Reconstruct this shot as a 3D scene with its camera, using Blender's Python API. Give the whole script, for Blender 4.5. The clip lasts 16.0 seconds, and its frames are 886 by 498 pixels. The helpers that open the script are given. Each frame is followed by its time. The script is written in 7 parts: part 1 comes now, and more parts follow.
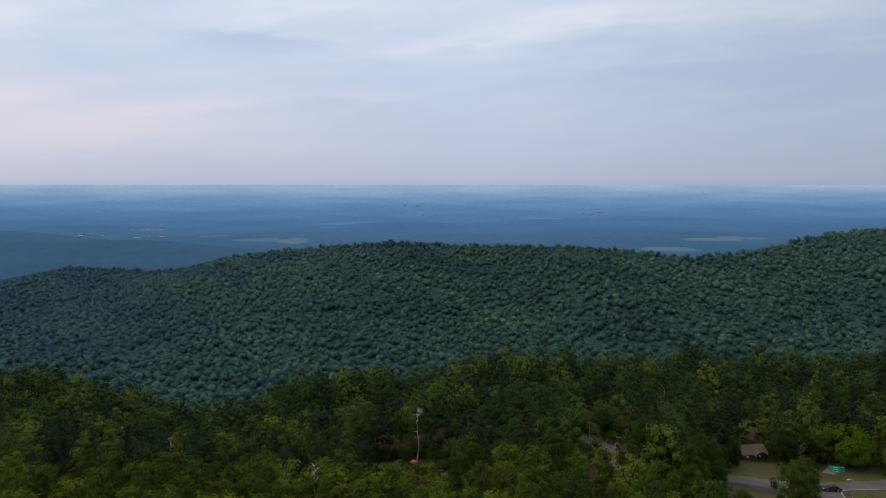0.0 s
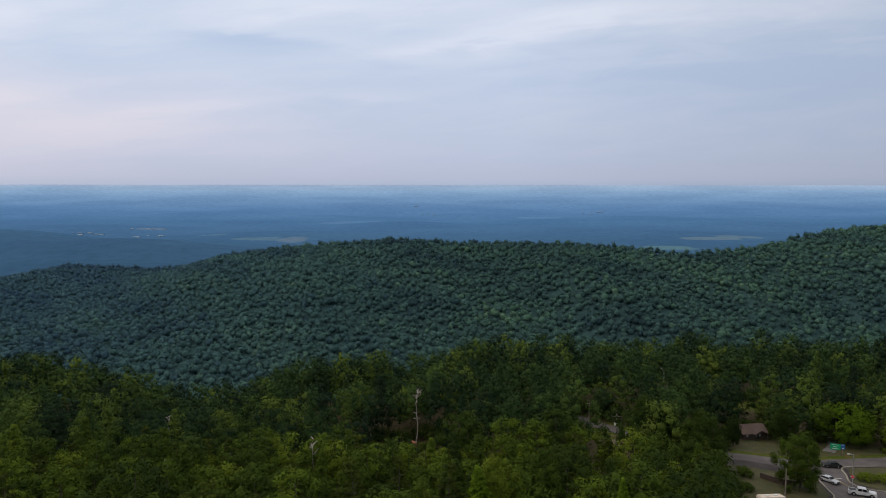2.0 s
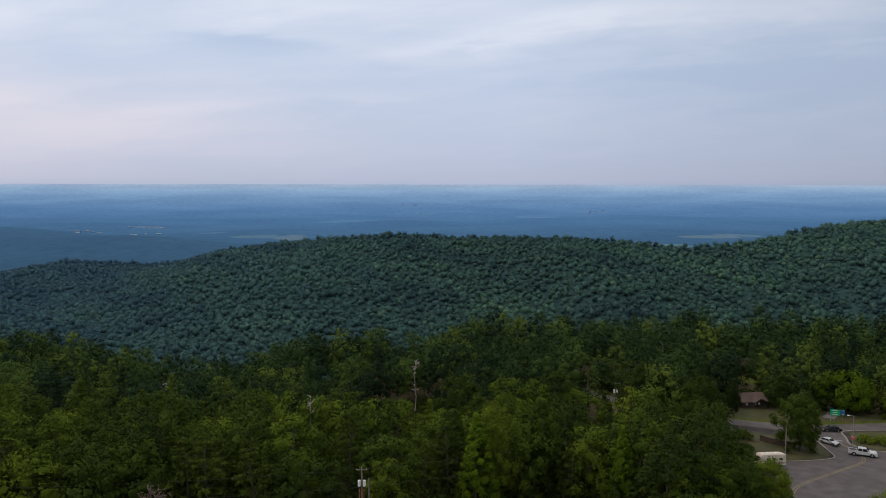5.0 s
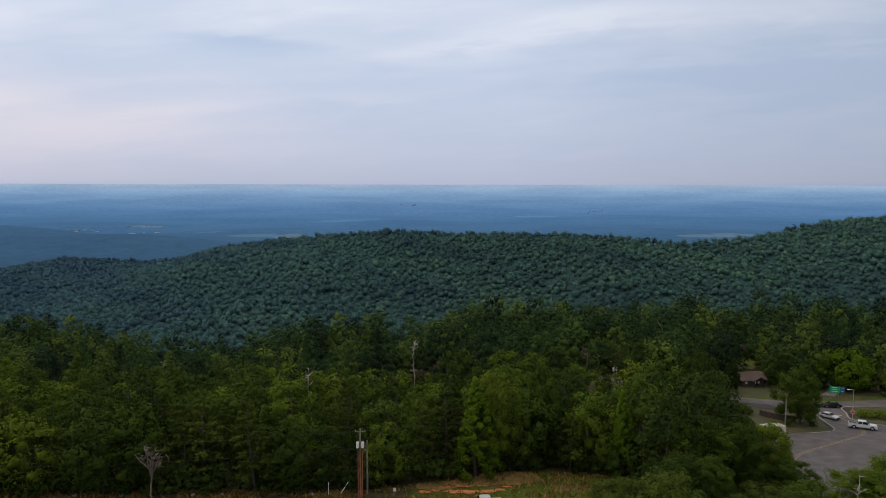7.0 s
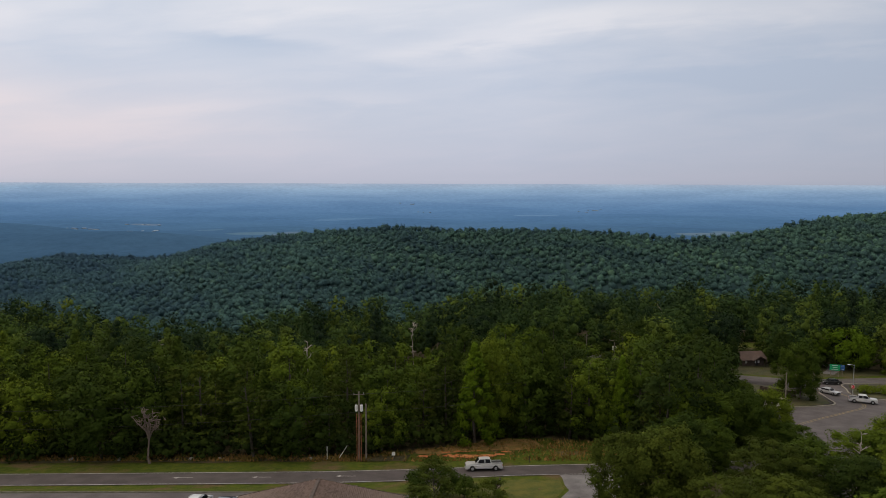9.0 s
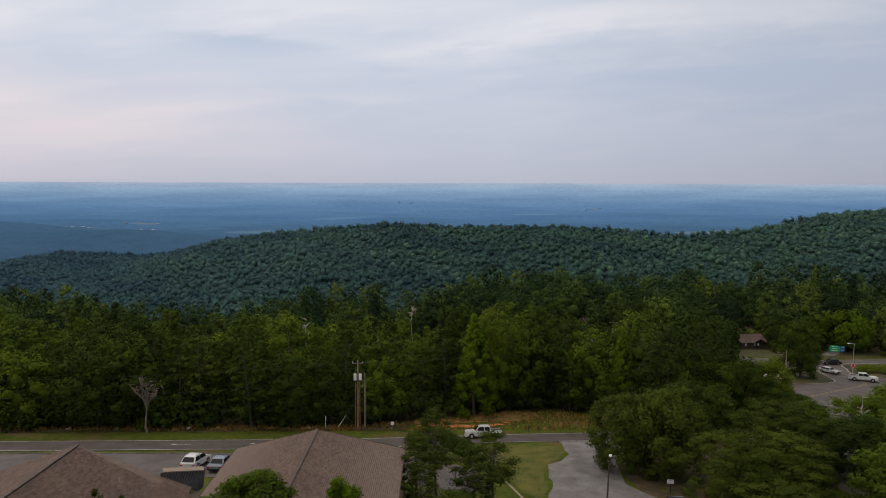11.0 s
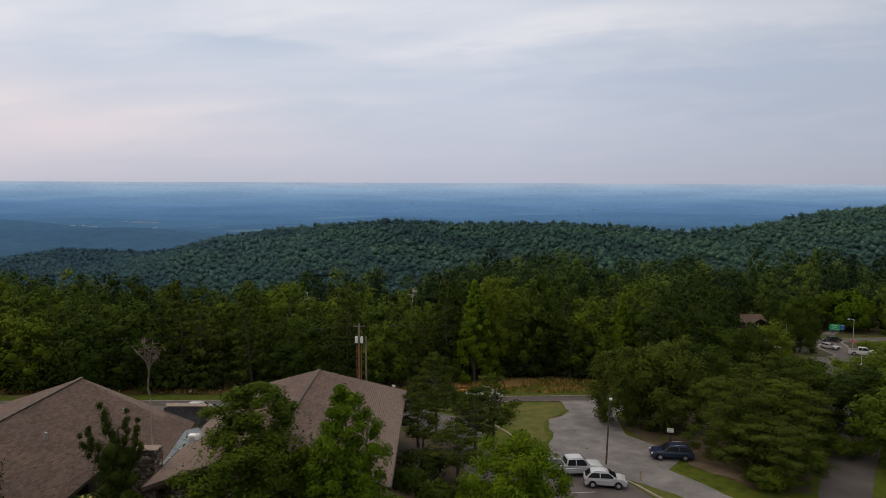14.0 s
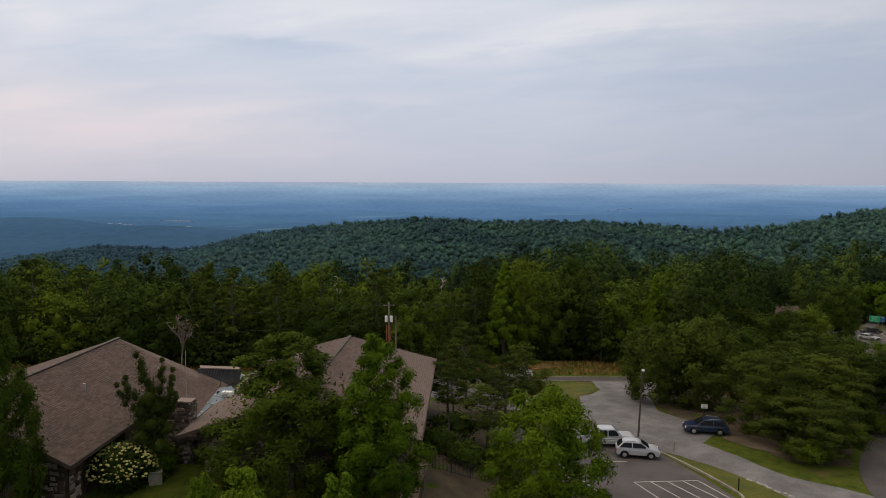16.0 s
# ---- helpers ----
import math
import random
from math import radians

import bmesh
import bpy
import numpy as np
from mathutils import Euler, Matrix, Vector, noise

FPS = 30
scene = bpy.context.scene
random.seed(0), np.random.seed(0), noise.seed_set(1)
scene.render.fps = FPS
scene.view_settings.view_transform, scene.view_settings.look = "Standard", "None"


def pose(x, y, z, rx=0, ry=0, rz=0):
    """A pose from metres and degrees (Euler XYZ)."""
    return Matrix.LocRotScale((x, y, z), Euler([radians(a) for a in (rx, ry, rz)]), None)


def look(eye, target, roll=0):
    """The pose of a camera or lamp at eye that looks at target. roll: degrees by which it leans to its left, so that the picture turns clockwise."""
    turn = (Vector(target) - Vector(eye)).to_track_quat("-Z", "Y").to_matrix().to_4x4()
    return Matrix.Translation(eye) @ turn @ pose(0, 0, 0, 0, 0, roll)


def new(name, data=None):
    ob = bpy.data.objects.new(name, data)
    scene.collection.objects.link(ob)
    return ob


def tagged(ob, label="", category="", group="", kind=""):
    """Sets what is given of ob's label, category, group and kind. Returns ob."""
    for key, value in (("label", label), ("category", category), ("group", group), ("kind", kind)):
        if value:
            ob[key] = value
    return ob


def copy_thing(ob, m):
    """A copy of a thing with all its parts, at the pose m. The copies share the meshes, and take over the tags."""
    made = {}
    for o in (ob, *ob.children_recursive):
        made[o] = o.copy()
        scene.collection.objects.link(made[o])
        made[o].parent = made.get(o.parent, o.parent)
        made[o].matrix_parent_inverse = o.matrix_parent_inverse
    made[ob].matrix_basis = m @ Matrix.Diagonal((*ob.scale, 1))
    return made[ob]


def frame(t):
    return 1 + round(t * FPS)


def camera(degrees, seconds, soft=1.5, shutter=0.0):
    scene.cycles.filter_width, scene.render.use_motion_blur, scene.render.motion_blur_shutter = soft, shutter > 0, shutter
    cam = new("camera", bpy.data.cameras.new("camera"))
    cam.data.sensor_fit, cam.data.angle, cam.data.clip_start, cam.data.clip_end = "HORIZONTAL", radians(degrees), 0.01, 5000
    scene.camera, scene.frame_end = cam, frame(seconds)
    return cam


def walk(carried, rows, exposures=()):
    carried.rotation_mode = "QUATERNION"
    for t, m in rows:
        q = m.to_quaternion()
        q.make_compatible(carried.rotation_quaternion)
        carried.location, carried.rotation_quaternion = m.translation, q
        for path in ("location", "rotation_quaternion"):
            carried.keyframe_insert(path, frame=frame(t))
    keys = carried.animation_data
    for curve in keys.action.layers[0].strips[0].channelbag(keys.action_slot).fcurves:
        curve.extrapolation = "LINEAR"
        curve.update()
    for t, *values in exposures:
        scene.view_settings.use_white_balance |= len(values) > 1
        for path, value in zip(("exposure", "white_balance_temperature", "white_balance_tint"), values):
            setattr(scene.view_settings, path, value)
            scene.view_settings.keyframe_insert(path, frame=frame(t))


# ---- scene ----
cam = camera(66.0, 16.0, soft=0.85)
METRES, EYE, TILT, LEAN, TURN = 44.0, 68.4, -5.1, 0.0, 0.0
ROWS = [
    (0.0, 0.0, 0.0, 0.0, 0.0, 0.0, -0.0),
    (0.5, -0.0005, 0.0024, -0.0376, -0.02, 0.03, -0.0),
    (1.0, 0.001, 0.0047, -0.0742, -0.02, 0.04, -0.01),
    (1.5, -0.0006, 0.0076, -0.1121, -0.05, 0.07, -0.02),
    (2.0, 0.0005, 0.0107, -0.1492, -0.06, 0.08, -0.02),
    (2.5, -0.0003, 0.0135, -0.1864, -0.09, 0.1, -0.03),
    (3.0, 0.0002, 0.0176, -0.2245, -0.11, 0.12, -0.03),
    (3.5, -0.0007, 0.0196, -0.2614, -0.14, 0.14, -0.04),
    (4.0, -0.0013, 0.0231, -0.2986, -0.16, 0.15, -0.06),
    (6.5, -0.0023, 0.0417, -0.4864, -0.31, 0.24, -0.08),
    (7.0, -0.0025, 0.045, -0.5239, -0.33, 0.26, -0.09),
    (7.5, -0.0029, 0.0485, -0.5612, -0.35, 0.26, -0.09),
    (8.0, -0.0038, 0.0532, -0.5969, -0.38, 0.27, -0.11),
    (8.5, -0.0039, 0.0566, -0.6309, -0.4, 0.26, -0.13),
    (9.0, -0.0039, 0.0599, -0.6634, -0.42, 0.26, -0.14),
    (11.5, -0.0042, 0.0741, -0.8046, -0.52, 0.28, -0.14),
    (12.0, -0.0041, 0.0764, -0.827, -0.53, 0.29, -0.15),
    (12.5, -0.0043, 0.0787, -0.8496, -0.53, 0.3, -0.16),
    (13.0, -0.0047, 0.077, -0.8718, -0.55, 0.31, -0.16),
    (13.5, -0.0056, 0.0669, -0.895, -0.48, 0.31, -0.16),
    (14.0, -0.0058, 0.0613, -0.9165, -0.46, 0.32, -0.18),
    (14.5, -0.0064, 0.0606, -0.9371, -0.45, 0.34, -0.21),
    (15.0, -0.0073, 0.0614, -0.9568, -0.44, 0.34, -0.23),
    (15.5, -0.0085, 0.0634, -0.9758, -0.05, 0.35, -0.29),
    (16.0, -0.0107, 0.0656, -0.9927, 1.94, 0.34, -0.49),
]
walk(cam, [(t, pose(0, 0, EYE, TILT, LEAN, TURN) @ pose(METRES * x, METRES * y, METRES * z, 90 + pitch, roll, yaw)) for t, x, y, z, yaw, pitch, roll in ROWS],
     exposures=[(0.0, 0.04, 6200, 9), (7.2, 0.04, 6250, 9), (9.0, 0.04, 6700, 10), (16.0, 0.04, 6750, 10)])

# ---- world, sun and exposure ----
def build_world():
    """Thin overcast at dusk: a pale blue sky behind long streaks of lilac and white cloud, warmer low on the west side."""
    world = bpy.data.worlds.new("dusk_sky")
    scene.world = world
    world.use_nodes = True
    nt = world.node_tree
    nt.nodes.clear()
    N, L = nt.nodes.new, nt.links.new

    def math_node(op, a, b=None, c=None):
        n = N("ShaderNodeMath")
        n.operation = op
        for i, v in enumerate((a, b, c)):
            if v is None:
                continue
            if isinstance(v, (int, float)):
                n.inputs[i].default_value = v
            else:
                L(v, n.inputs[i])
        return n.outputs[0]

    def ramp(fac, stops):
        n = N("ShaderNodeValToRGB")
        L(fac, n.inputs[0])
        cr = n.color_ramp
        while len(cr.elements) < len(stops):
            cr.elements.new(0.5)
        for e, (p, c) in zip(cr.elements, stops):
            e.position, e.color = p, (*c, 1)
        return n.outputs[0]

    def mix(fac, a, b):
        n = N("ShaderNodeMix")
        n.data_type = "RGBA"
        if isinstance(fac, (int, float)):
            n.inputs[0].default_value = fac
        else:
            L(fac, n.inputs[0])
        for i, v in ((6, a), (7, b)):
            if isinstance(v, tuple):
                n.inputs[i].default_value = (*v, 1)
            else:
                L(v, n.inputs[i])
        return n.outputs[2]

    tc = N("ShaderNodeTexCoord").outputs["Generated"]
    sep = N("ShaderNodeSeparateXYZ")
    L(tc, sep.inputs[0])
    x, y, z = sep.outputs
    up = math_node("MAXIMUM", z, 0.0)
    # thin cloud: long soft bands over the northern sky, by bearing u and height v, with ragged edges
    ahead = math_node("MAXIMUM", y, 0.2)
    u0, v0 = math_node("DIVIDE", x, ahead), math_node("DIVIDE", z, ahead)
    comb = N("ShaderNodeCombineXYZ")
    L(math_node("MULTIPLY_ADD", v0, 1.2, math_node("MULTIPLY", u0, 2.6)), comb.inputs[0])
    L(math_node("MULTIPLY_ADD", u0, -1.2, math_node("MULTIPLY", v0, 15.0)), comb.inputs[1])
    comb.inputs[2].default_value = 3.7

    def noise(scale, detail, rough):
        n = N("ShaderNodeTexNoise")
        L(comb.outputs[0], n.inputs["Vector"])
        n.inputs["Scale"].default_value, n.inputs["Detail"].default_value, n.inputs["Roughness"].default_value = scale, detail, rough
        n.inputs["Distortion"].default_value = 0.4
        return n.outputs[0]

    wide, fine = noise(1.1, 5, 0.5), noise(2.7, 7, 0.55)
    u = math_node("MULTIPLY_ADD", math_node("SUBTRACT", wide, 0.5), 0.22, u0)
    v = math_node("MULTIPLY_ADD", math_node("SUBTRACT", fine, 0.5), 0.045, v0)
    total = math_node("MULTIPLY_ADD", math_node("SUBTRACT", math_node("MULTIPLY_ADD", fine, 0.5, math_node("MULTIPLY", wide, 0.5)), 0.5), 1.25, 0.38)
    total = math_node("MULTIPLY_ADD", u0, -0.30, total)
    # bearing, height, half length, half depth, rise, thickness
    for cu, cv, lu, lv, rise, thick in (
            (0.03, 0.208, 0.17, 0.016, 0.12, 0.50), (0.18, 0.247, 0.14, 0.018, 0.12, 0.40), (-0.10, 0.264, 0.26, 0.028, 0.0, 0.35),
            (-0.19, 0.216, 0.08, 0.010, -0.1, 0.25), (-0.38, 0.118, 0.14, 0.015, 0.08, 0.50), (-0.52, 0.081, 0.20, 0.024, 0.06, 0.55),
            (-0.62, 0.130, 0.08, 0.030, 0.0, 0.40), (-0.38, 0.160, 0.11, 0.020, 0.0, 0.25), (-0.13, 0.135, 0.09, 0.010, 0.0, 0.25),
            (-0.64, 0.250, 0.07, 0.045, 0.0, 0.40), (-0.18, 0.054, 0.22, 0.015, 0.0, 0.25), (0.42, 0.262, 0.28, 0.026, 0.08, 0.45),
            (-0.28, 0.212, 0.09, 0.016, 0.0, -0.40), (0.50, 0.172, 0.24, 0.030, 0.10, -0.35), (-0.50, 0.190, 0.14, 0.026, 0.0, -0.25)):
        du = math_node("SUBTRACT", u, cu)
        dv = math_node("DIVIDE", math_node("SUBTRACT", v, math_node("MULTIPLY_ADD", du, rise, cv)), lv)
        du = math_node("DIVIDE", du, lu)
        q = math_node("MULTIPLY_ADD", du, du, math_node("MULTIPLY", dv, dv))
        total = math_node("MULTIPLY_ADD", math_node("POWER", 2.718, math_node("MULTIPLY", q, -1.0)), thick * 0.92, total)
    cloud = ramp(total, [(0.0, (0, 0, 0)), (1.0, (1, 1, 1))])
    # clear sky behind
    sky = N("ShaderNodeTexSky")
    sky.sky_type, sky.sun_disc = "NISHITA", False
    sky.sun_elevation, sky.sun_rotation = radians(9), radians(-70)
    sky.altitude, sky.dust_density = 500, 2.0
    skyc = N("ShaderNodeVectorMath")
    skyc.operation = "SCALE"
    L(sky.outputs[0], skyc.inputs[0])
    skyc.inputs["Scale"].default_value = 0.10
    grey = ramp(up, [(0.0, (0.37, 0.44, 0.58)), (0.015, (0.45, 0.49, 0.62)), (0.05, (0.45, 0.51, 0.66)), (0.16, (0.48, 0.555, 0.71)), (0.36, (0.51, 0.595, 0.73)), (0.6, (1.08, 1.06, 1.06)), (1.0, (1.20, 1.14, 1.09))])
    base = mix(0.12, grey, skyc.outputs[0])
    lit = ramp(up, [(0.0, (0.38, 0.44, 0.57)), (0.018, (0.48, 0.49, 0.60)), (0.1, (0.60, 0.61, 0.70)), (0.2, (0.67, 0.69, 0.77)), (0.38, (0.73, 0.76, 0.82)), (0.6, (1.42, 1.33, 1.25)), (1.0, (1.50, 1.37, 1.26))])
    # warm light low in the west
    west = math_node("MULTIPLY", math_node("SUBTRACT", math_node("MULTIPLY", x, -1.0), 0.08), 2.0)
    west = math_node("MINIMUM", math_node("MAXIMUM", west, 0.0), 1.0)
    low = math_node("MAXIMUM", math_node("MULTIPLY_ADD", math_node("ABSOLUTE", math_node("SUBTRACT", up, 0.085)), -11.0, 1.0), 0.0)
    lit = mix(math_node("MULTIPLY", math_node("MULTIPLY", west, low), 0.65), lit, (0.78, 0.68, 0.70))
    fac = math_node("MULTIPLY", cloud, 1.0)
    col = mix(fac, base, lit)
    bg = N("ShaderNodeBackground")
    L(col, bg.inputs[0])
    # dimmer away from the sunset: to the east and behind
    back = math_node("MULTIPLY_ADD", math_node("MINIMUM", y, 0.0), 0.42, 1.06)
    east = math_node("MULTIPLY_ADD", math_node("MAXIMUM", math_node("SUBTRACT", x, 0.1), 0.0), -0.32, 1.0)
    L(math_node("MULTIPLY", back, east), bg.inputs[1])
    out = N("ShaderNodeOutputWorld")
    L(bg.outputs[0], out.inputs[0])


build_world()
sun_data = bpy.data.lights.new("sun", "SUN")
sun_data.energy, sun_data.angle, sun_data.color = 0.65, radians(35), (1.0, 0.82, 0.64)
sun = new("sun", sun_data)
sun.matrix_world = look((-200, 70, 190), (0, 0, 0))

# ---- materials ----
class Shader:
    """A small builder of procedural materials."""

    def __init__(self, name, rough=0.85, metal=0.0, spec=0.3):
        self.m = bpy.data.materials.new(name)
        self.m.use_nodes = True
        self.nt = self.m.node_tree
        self.bsdf = self.nt.nodes["Principled BSDF"]
        self.bsdf.inputs["Roughness"].default_value = rough
        self.bsdf.inputs["Metallic"].default_value = metal
        self.bsdf.inputs["Specular IOR Level"].default_value = spec
        self.co = None

    def node(self, kind, **props):
        n = self.nt.nodes.new(kind)
        for k, v in props.items():
            n.inputs[k].default_value = v
        return n

    def link(self, a, b):
        self.nt.links.new(a, b)

    def coords(self):
        if self.co is None:
            self.co = self.nt.nodes.new("ShaderNodeNewGeometry").outputs["Position"]
        return self.co

    def local(self):
        self.co = self.nt.nodes.new("ShaderNodeTexCoord").outputs["Object"]
        return self

    def noise(self, scale, detail=4, stretch=None, rough=0.55):
        n = self.node("ShaderNodeTexNoise", Scale=scale, Detail=detail, Roughness=rough)
        src = self.coords()
        if stretch:
            mp = self.node("ShaderNodeMapping", Scale=stretch)
            self.link(src, mp.inputs[0])
            src = mp.outputs[0]
        self.link(src, n.inputs["Vector"])
        return n.outputs[0]

    def ramp(self, fac, stops):
        n = self.nt.nodes.new("ShaderNodeValToRGB")
        self.link(fac, n.inputs[0])
        while len(n.color_ramp.elements) < len(stops):
            n.color_ramp.elements.new(0.5)
        for e, (p, c) in zip(n.color_ramp.elements, stops):
            e.position, e.color = p, (*c, 1) if not isinstance(c, (int, float)) else (c, c, c, 1)
        return n.outputs[0]

    def mix(self, fac, a, b, mode="MIX"):
        n = self.nt.nodes.new("ShaderNodeMix")
        n.data_type, n.blend_type = "RGBA", mode
        for i, v in ((0, fac), (6, a), (7, b)):
            if isinstance(v, (int, float)):
                n.inputs[i].default_value = v
            elif isinstance(v, tuple):
                n.inputs[i].default_value = (*v, 1)
            else:
                self.link(v, n.inputs[i])
        return n.outputs[2]

    def sep(self, i):
        n = self.nt.nodes.new("ShaderNodeSeparateXYZ")
        self.link(self.coords(), n.inputs[0])
        return n.outputs[i]

    def random(self, kind="object"):
        if kind == "object":
            return self.nt.nodes.new("ShaderNodeObjectInfo").outputs["Random"]
        return self.nt.nodes.new("ShaderNodeNewGeometry").outputs["Random Per Island"]

    def attr(self, name):
        n = self.nt.nodes.new("ShaderNodeAttribute")
        n.attribute_name = name
        return n.outputs["Fac"]

    def colour(self, src):
        if isinstance(src, tuple):
            self.bsdf.inputs["Base Color"].default_value = (*src, 1)
        else:
            self.link(src, self.bsdf.inputs["Base Color"])
        return self

    def bump(self, fac, strength=0.3, distance=0.05):
        n = self.node("ShaderNodeBump", Strength=strength, Distance=distance)
        self.link(fac, n.inputs["Height"])
        self.link(n.outputs[0], self.bsdf.inputs["Normal"])
        return self


def worn(name, a, b, scale=2.0, fine=18.0, rough=0.85, metal=0.0, bump=0.25, spec=0.3, dist=0.03):
    """A surface of two tones, blotched at one scale and grained at another."""
    s = Shader(name, rough, metal, spec)
    big = s.ramp(s.noise(scale), [(0.35, a), (0.68, b)])
    grain = s.noise(fine, 5)
    g = s.ramp(grain, [(0.3, (0.78, 0.78, 0.78)), (0.7, (1.12, 1.12, 1.12))])
    s.colour(s.mix(1.0, big, g, "MULTIPLY"))
    s.bump(grain, bump, dist)
    return s.m


def leaf_mat(name, stops, source, rough=0.6, spread=0.16, translucent=0.14):
    """Foliage: one hue for a tree, each spray of leaves a little off it, some light passing through."""
    s = Shader(name, 0.8, 0.0, 0.02)
    tree = s.random() if source == "object" else s.attr("tint")
    spray = s.random("island")
    base = s.ramp(tree, stops)
    var = s.ramp(spray, [(0.0, 1 - spread), (1.0, 1 + spread)])
    col = s.mix(1.0, base, var, "MULTIPLY")
    blotch = s.ramp(s.noise(0.35, 3), [(0.35, (0.8, 0.84, 0.85)), (0.7, (1.2, 1.12, 0.95))])
    col = s.mix(1.0, col, blotch, "MULTIPLY")
    sprig = s.ramp(s.noise(3.0, 5, None, 0.8), [(0.34, 0.66), (0.66, 1.36)])
    col = s.mix(1.0, col, sprig, "MULTIPLY")
    s.colour(col).bump(s.noise(1.8, 4, None, 0.7), 0.5, 0.4)
    if translucent:
        tr = s.nt.nodes.new("ShaderNodeBsdfTranslucent")
        s.link(col, tr.inputs[0])
        mx = s.nt.nodes.new("ShaderNodeMixShader")
        mx.inputs[0].default_value = translucent
        s.link(s.bsdf.outputs[0], mx.inputs[1])
        s.link(tr.outputs[0], mx.inputs[2])
        s.link(mx.outputs[0], s.nt.nodes["Material Output"].inputs[0])
    return s.m


def ridge_mat():
    """Distant tree crowns: soft leaf texture at the size of boughs and of sprays, haze mixed into the colour."""
    s = Shader("hazy_ridge_foliage", 1.0, 0.0, 0.0)
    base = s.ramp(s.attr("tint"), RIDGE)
    leafy = s.noise(0.9, 5, None, 0.8)
    col = s.mix(1.0, base, s.ramp(leafy, [(0.34, 0.70), (0.66, 1.28)]), "MULTIPLY")
    col = s.mix(1.0, col, s.ramp(s.random("island"), [(0.0, 0.87), (1.0, 1.13)]), "MULTIPLY")
    # haze painted into the colour, bluer towards the deep western end of the valley
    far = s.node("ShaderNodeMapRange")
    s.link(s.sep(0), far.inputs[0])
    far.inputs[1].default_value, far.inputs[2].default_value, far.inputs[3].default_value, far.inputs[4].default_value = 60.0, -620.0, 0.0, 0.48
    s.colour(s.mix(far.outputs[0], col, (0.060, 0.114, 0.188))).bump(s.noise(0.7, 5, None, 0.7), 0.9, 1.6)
    return s.m


GREENS = [(0.0, (0.024, 0.040, 0.010)), (0.25, (0.034, 0.055, 0.010)), (0.6, (0.049, 0.077, 0.011)), (0.85, (0.074, 0.110, 0.012)), (1.0, (0.098, 0.133, 0.014))]
# bluer than GREENS: some distance haze is put into these tones
WOODS = [(0.0, (0.014, 0.026, 0.014)), (0.25, (0.020, 0.038, 0.016)), (0.6, (0.032, 0.058, 0.018)), (0.85, (0.054, 0.088, 0.020)), (1.0, (0.078, 0.112, 0.021))]
MID = [(0.0, (0.042, 0.067, 0.009)), (1.0, (0.056, 0.084, 0.010))]
PINES = [(0.0, (0.031, 0.045, 0.010)), (0.5, (0.044, 0.061, 0.011)), (1.0, (0.061, 0.082, 0.013))]
BRIGHT = [(0.0, (0.062, 0.107, 0.008)), (1.0, (0.080, 0.128, 0.009))]
# ridge foliage tones with bluish haze already mixed in
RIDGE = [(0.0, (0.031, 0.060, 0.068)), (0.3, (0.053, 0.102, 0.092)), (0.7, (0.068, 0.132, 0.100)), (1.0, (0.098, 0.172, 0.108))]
M_LEAF = leaf_mat("broadleaf_foliage", GREENS, "object")
M_MID = leaf_mat("garden_foliage", MID, "object")
M_PINE = leaf_mat("pine_foliage", PINES, "object", translucent=0.1)
M_BRIGHT = leaf_mat("fresh_green_foliage", BRIGHT, "object")
M_FOREST = leaf_mat("forest_foliage", WOODS, "attr")
M_LOW = leaf_mat("undergrowth_foliage", [(0.0, (0.018, 0.030, 0.008)), (1.0, (0.040, 0.060, 0.010))], "attr")
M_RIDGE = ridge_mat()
M_BARK = worn("grey_bark", (0.045, 0.038, 0.031), (0.095, 0.082, 0.068), 3.0, 30, bump=0.6)
M_SNAG = worn("brown_deadwood", (0.12, 0.090, 0.076), (0.23, 0.175, 0.15), 3.0, 30, bump=0.5)
M_DEAD = worn("bleached_deadwood", (0.23, 0.19, 0.17), (0.42, 0.37, 0.34), 3.0, 30, bump=0.5)


def ground_mat():
    """Mown grass with bare and dry patches near the road, leaf litter under the trees."""
    s = Shader("grass_and_litter", 0.95, 0.0, 0.1)
    patch = s.noise(0.16, 6)
    mid = s.noise(0.9, 4)
    fine = s.noise(9.0, 6)
    grass = s.ramp(mid, [(0.3, (0.032, 0.050, 0.006)), (0.55, (0.060, 0.078, 0.008)), (0.75, (0.088, 0.082, 0.014))])
    dry = s.ramp(fine, [(0.3, (0.070, 0.050, 0.022)), (0.7, (0.120, 0.088, 0.040))])
    col = s.mix(s.ramp(patch, [(0.54, 0.0), (0.66, 1.0)]), grass, dry)
    litter = s.ramp(mid, [(0.3, (0.035, 0.030, 0.016)), (0.7, (0.075, 0.060, 0.030))])
    edge = s.attr("forest")
    col = s.mix(edge, col, litter)
    col = s.mix(1.0, col, s.ramp(fine, [(0.25, 0.7), (0.75, 1.25)]), "MULTIPLY")
    s.colour(col).bump(fine, 0.6, 0.12)
    return s.m


def scaled_mask(s, value):
    """1 inside a patch, 0 outside, with a soft edge."""
    n = s.node("ShaderNodeMapRange")
    s.link(value, n.inputs[0])
    n.inputs[1].default_value, n.inputs[2].default_value, n.inputs[3].default_value, n.inputs[4].default_value = 2.1, 2.7, 0.85, 0.0
    return n.outputs[0]


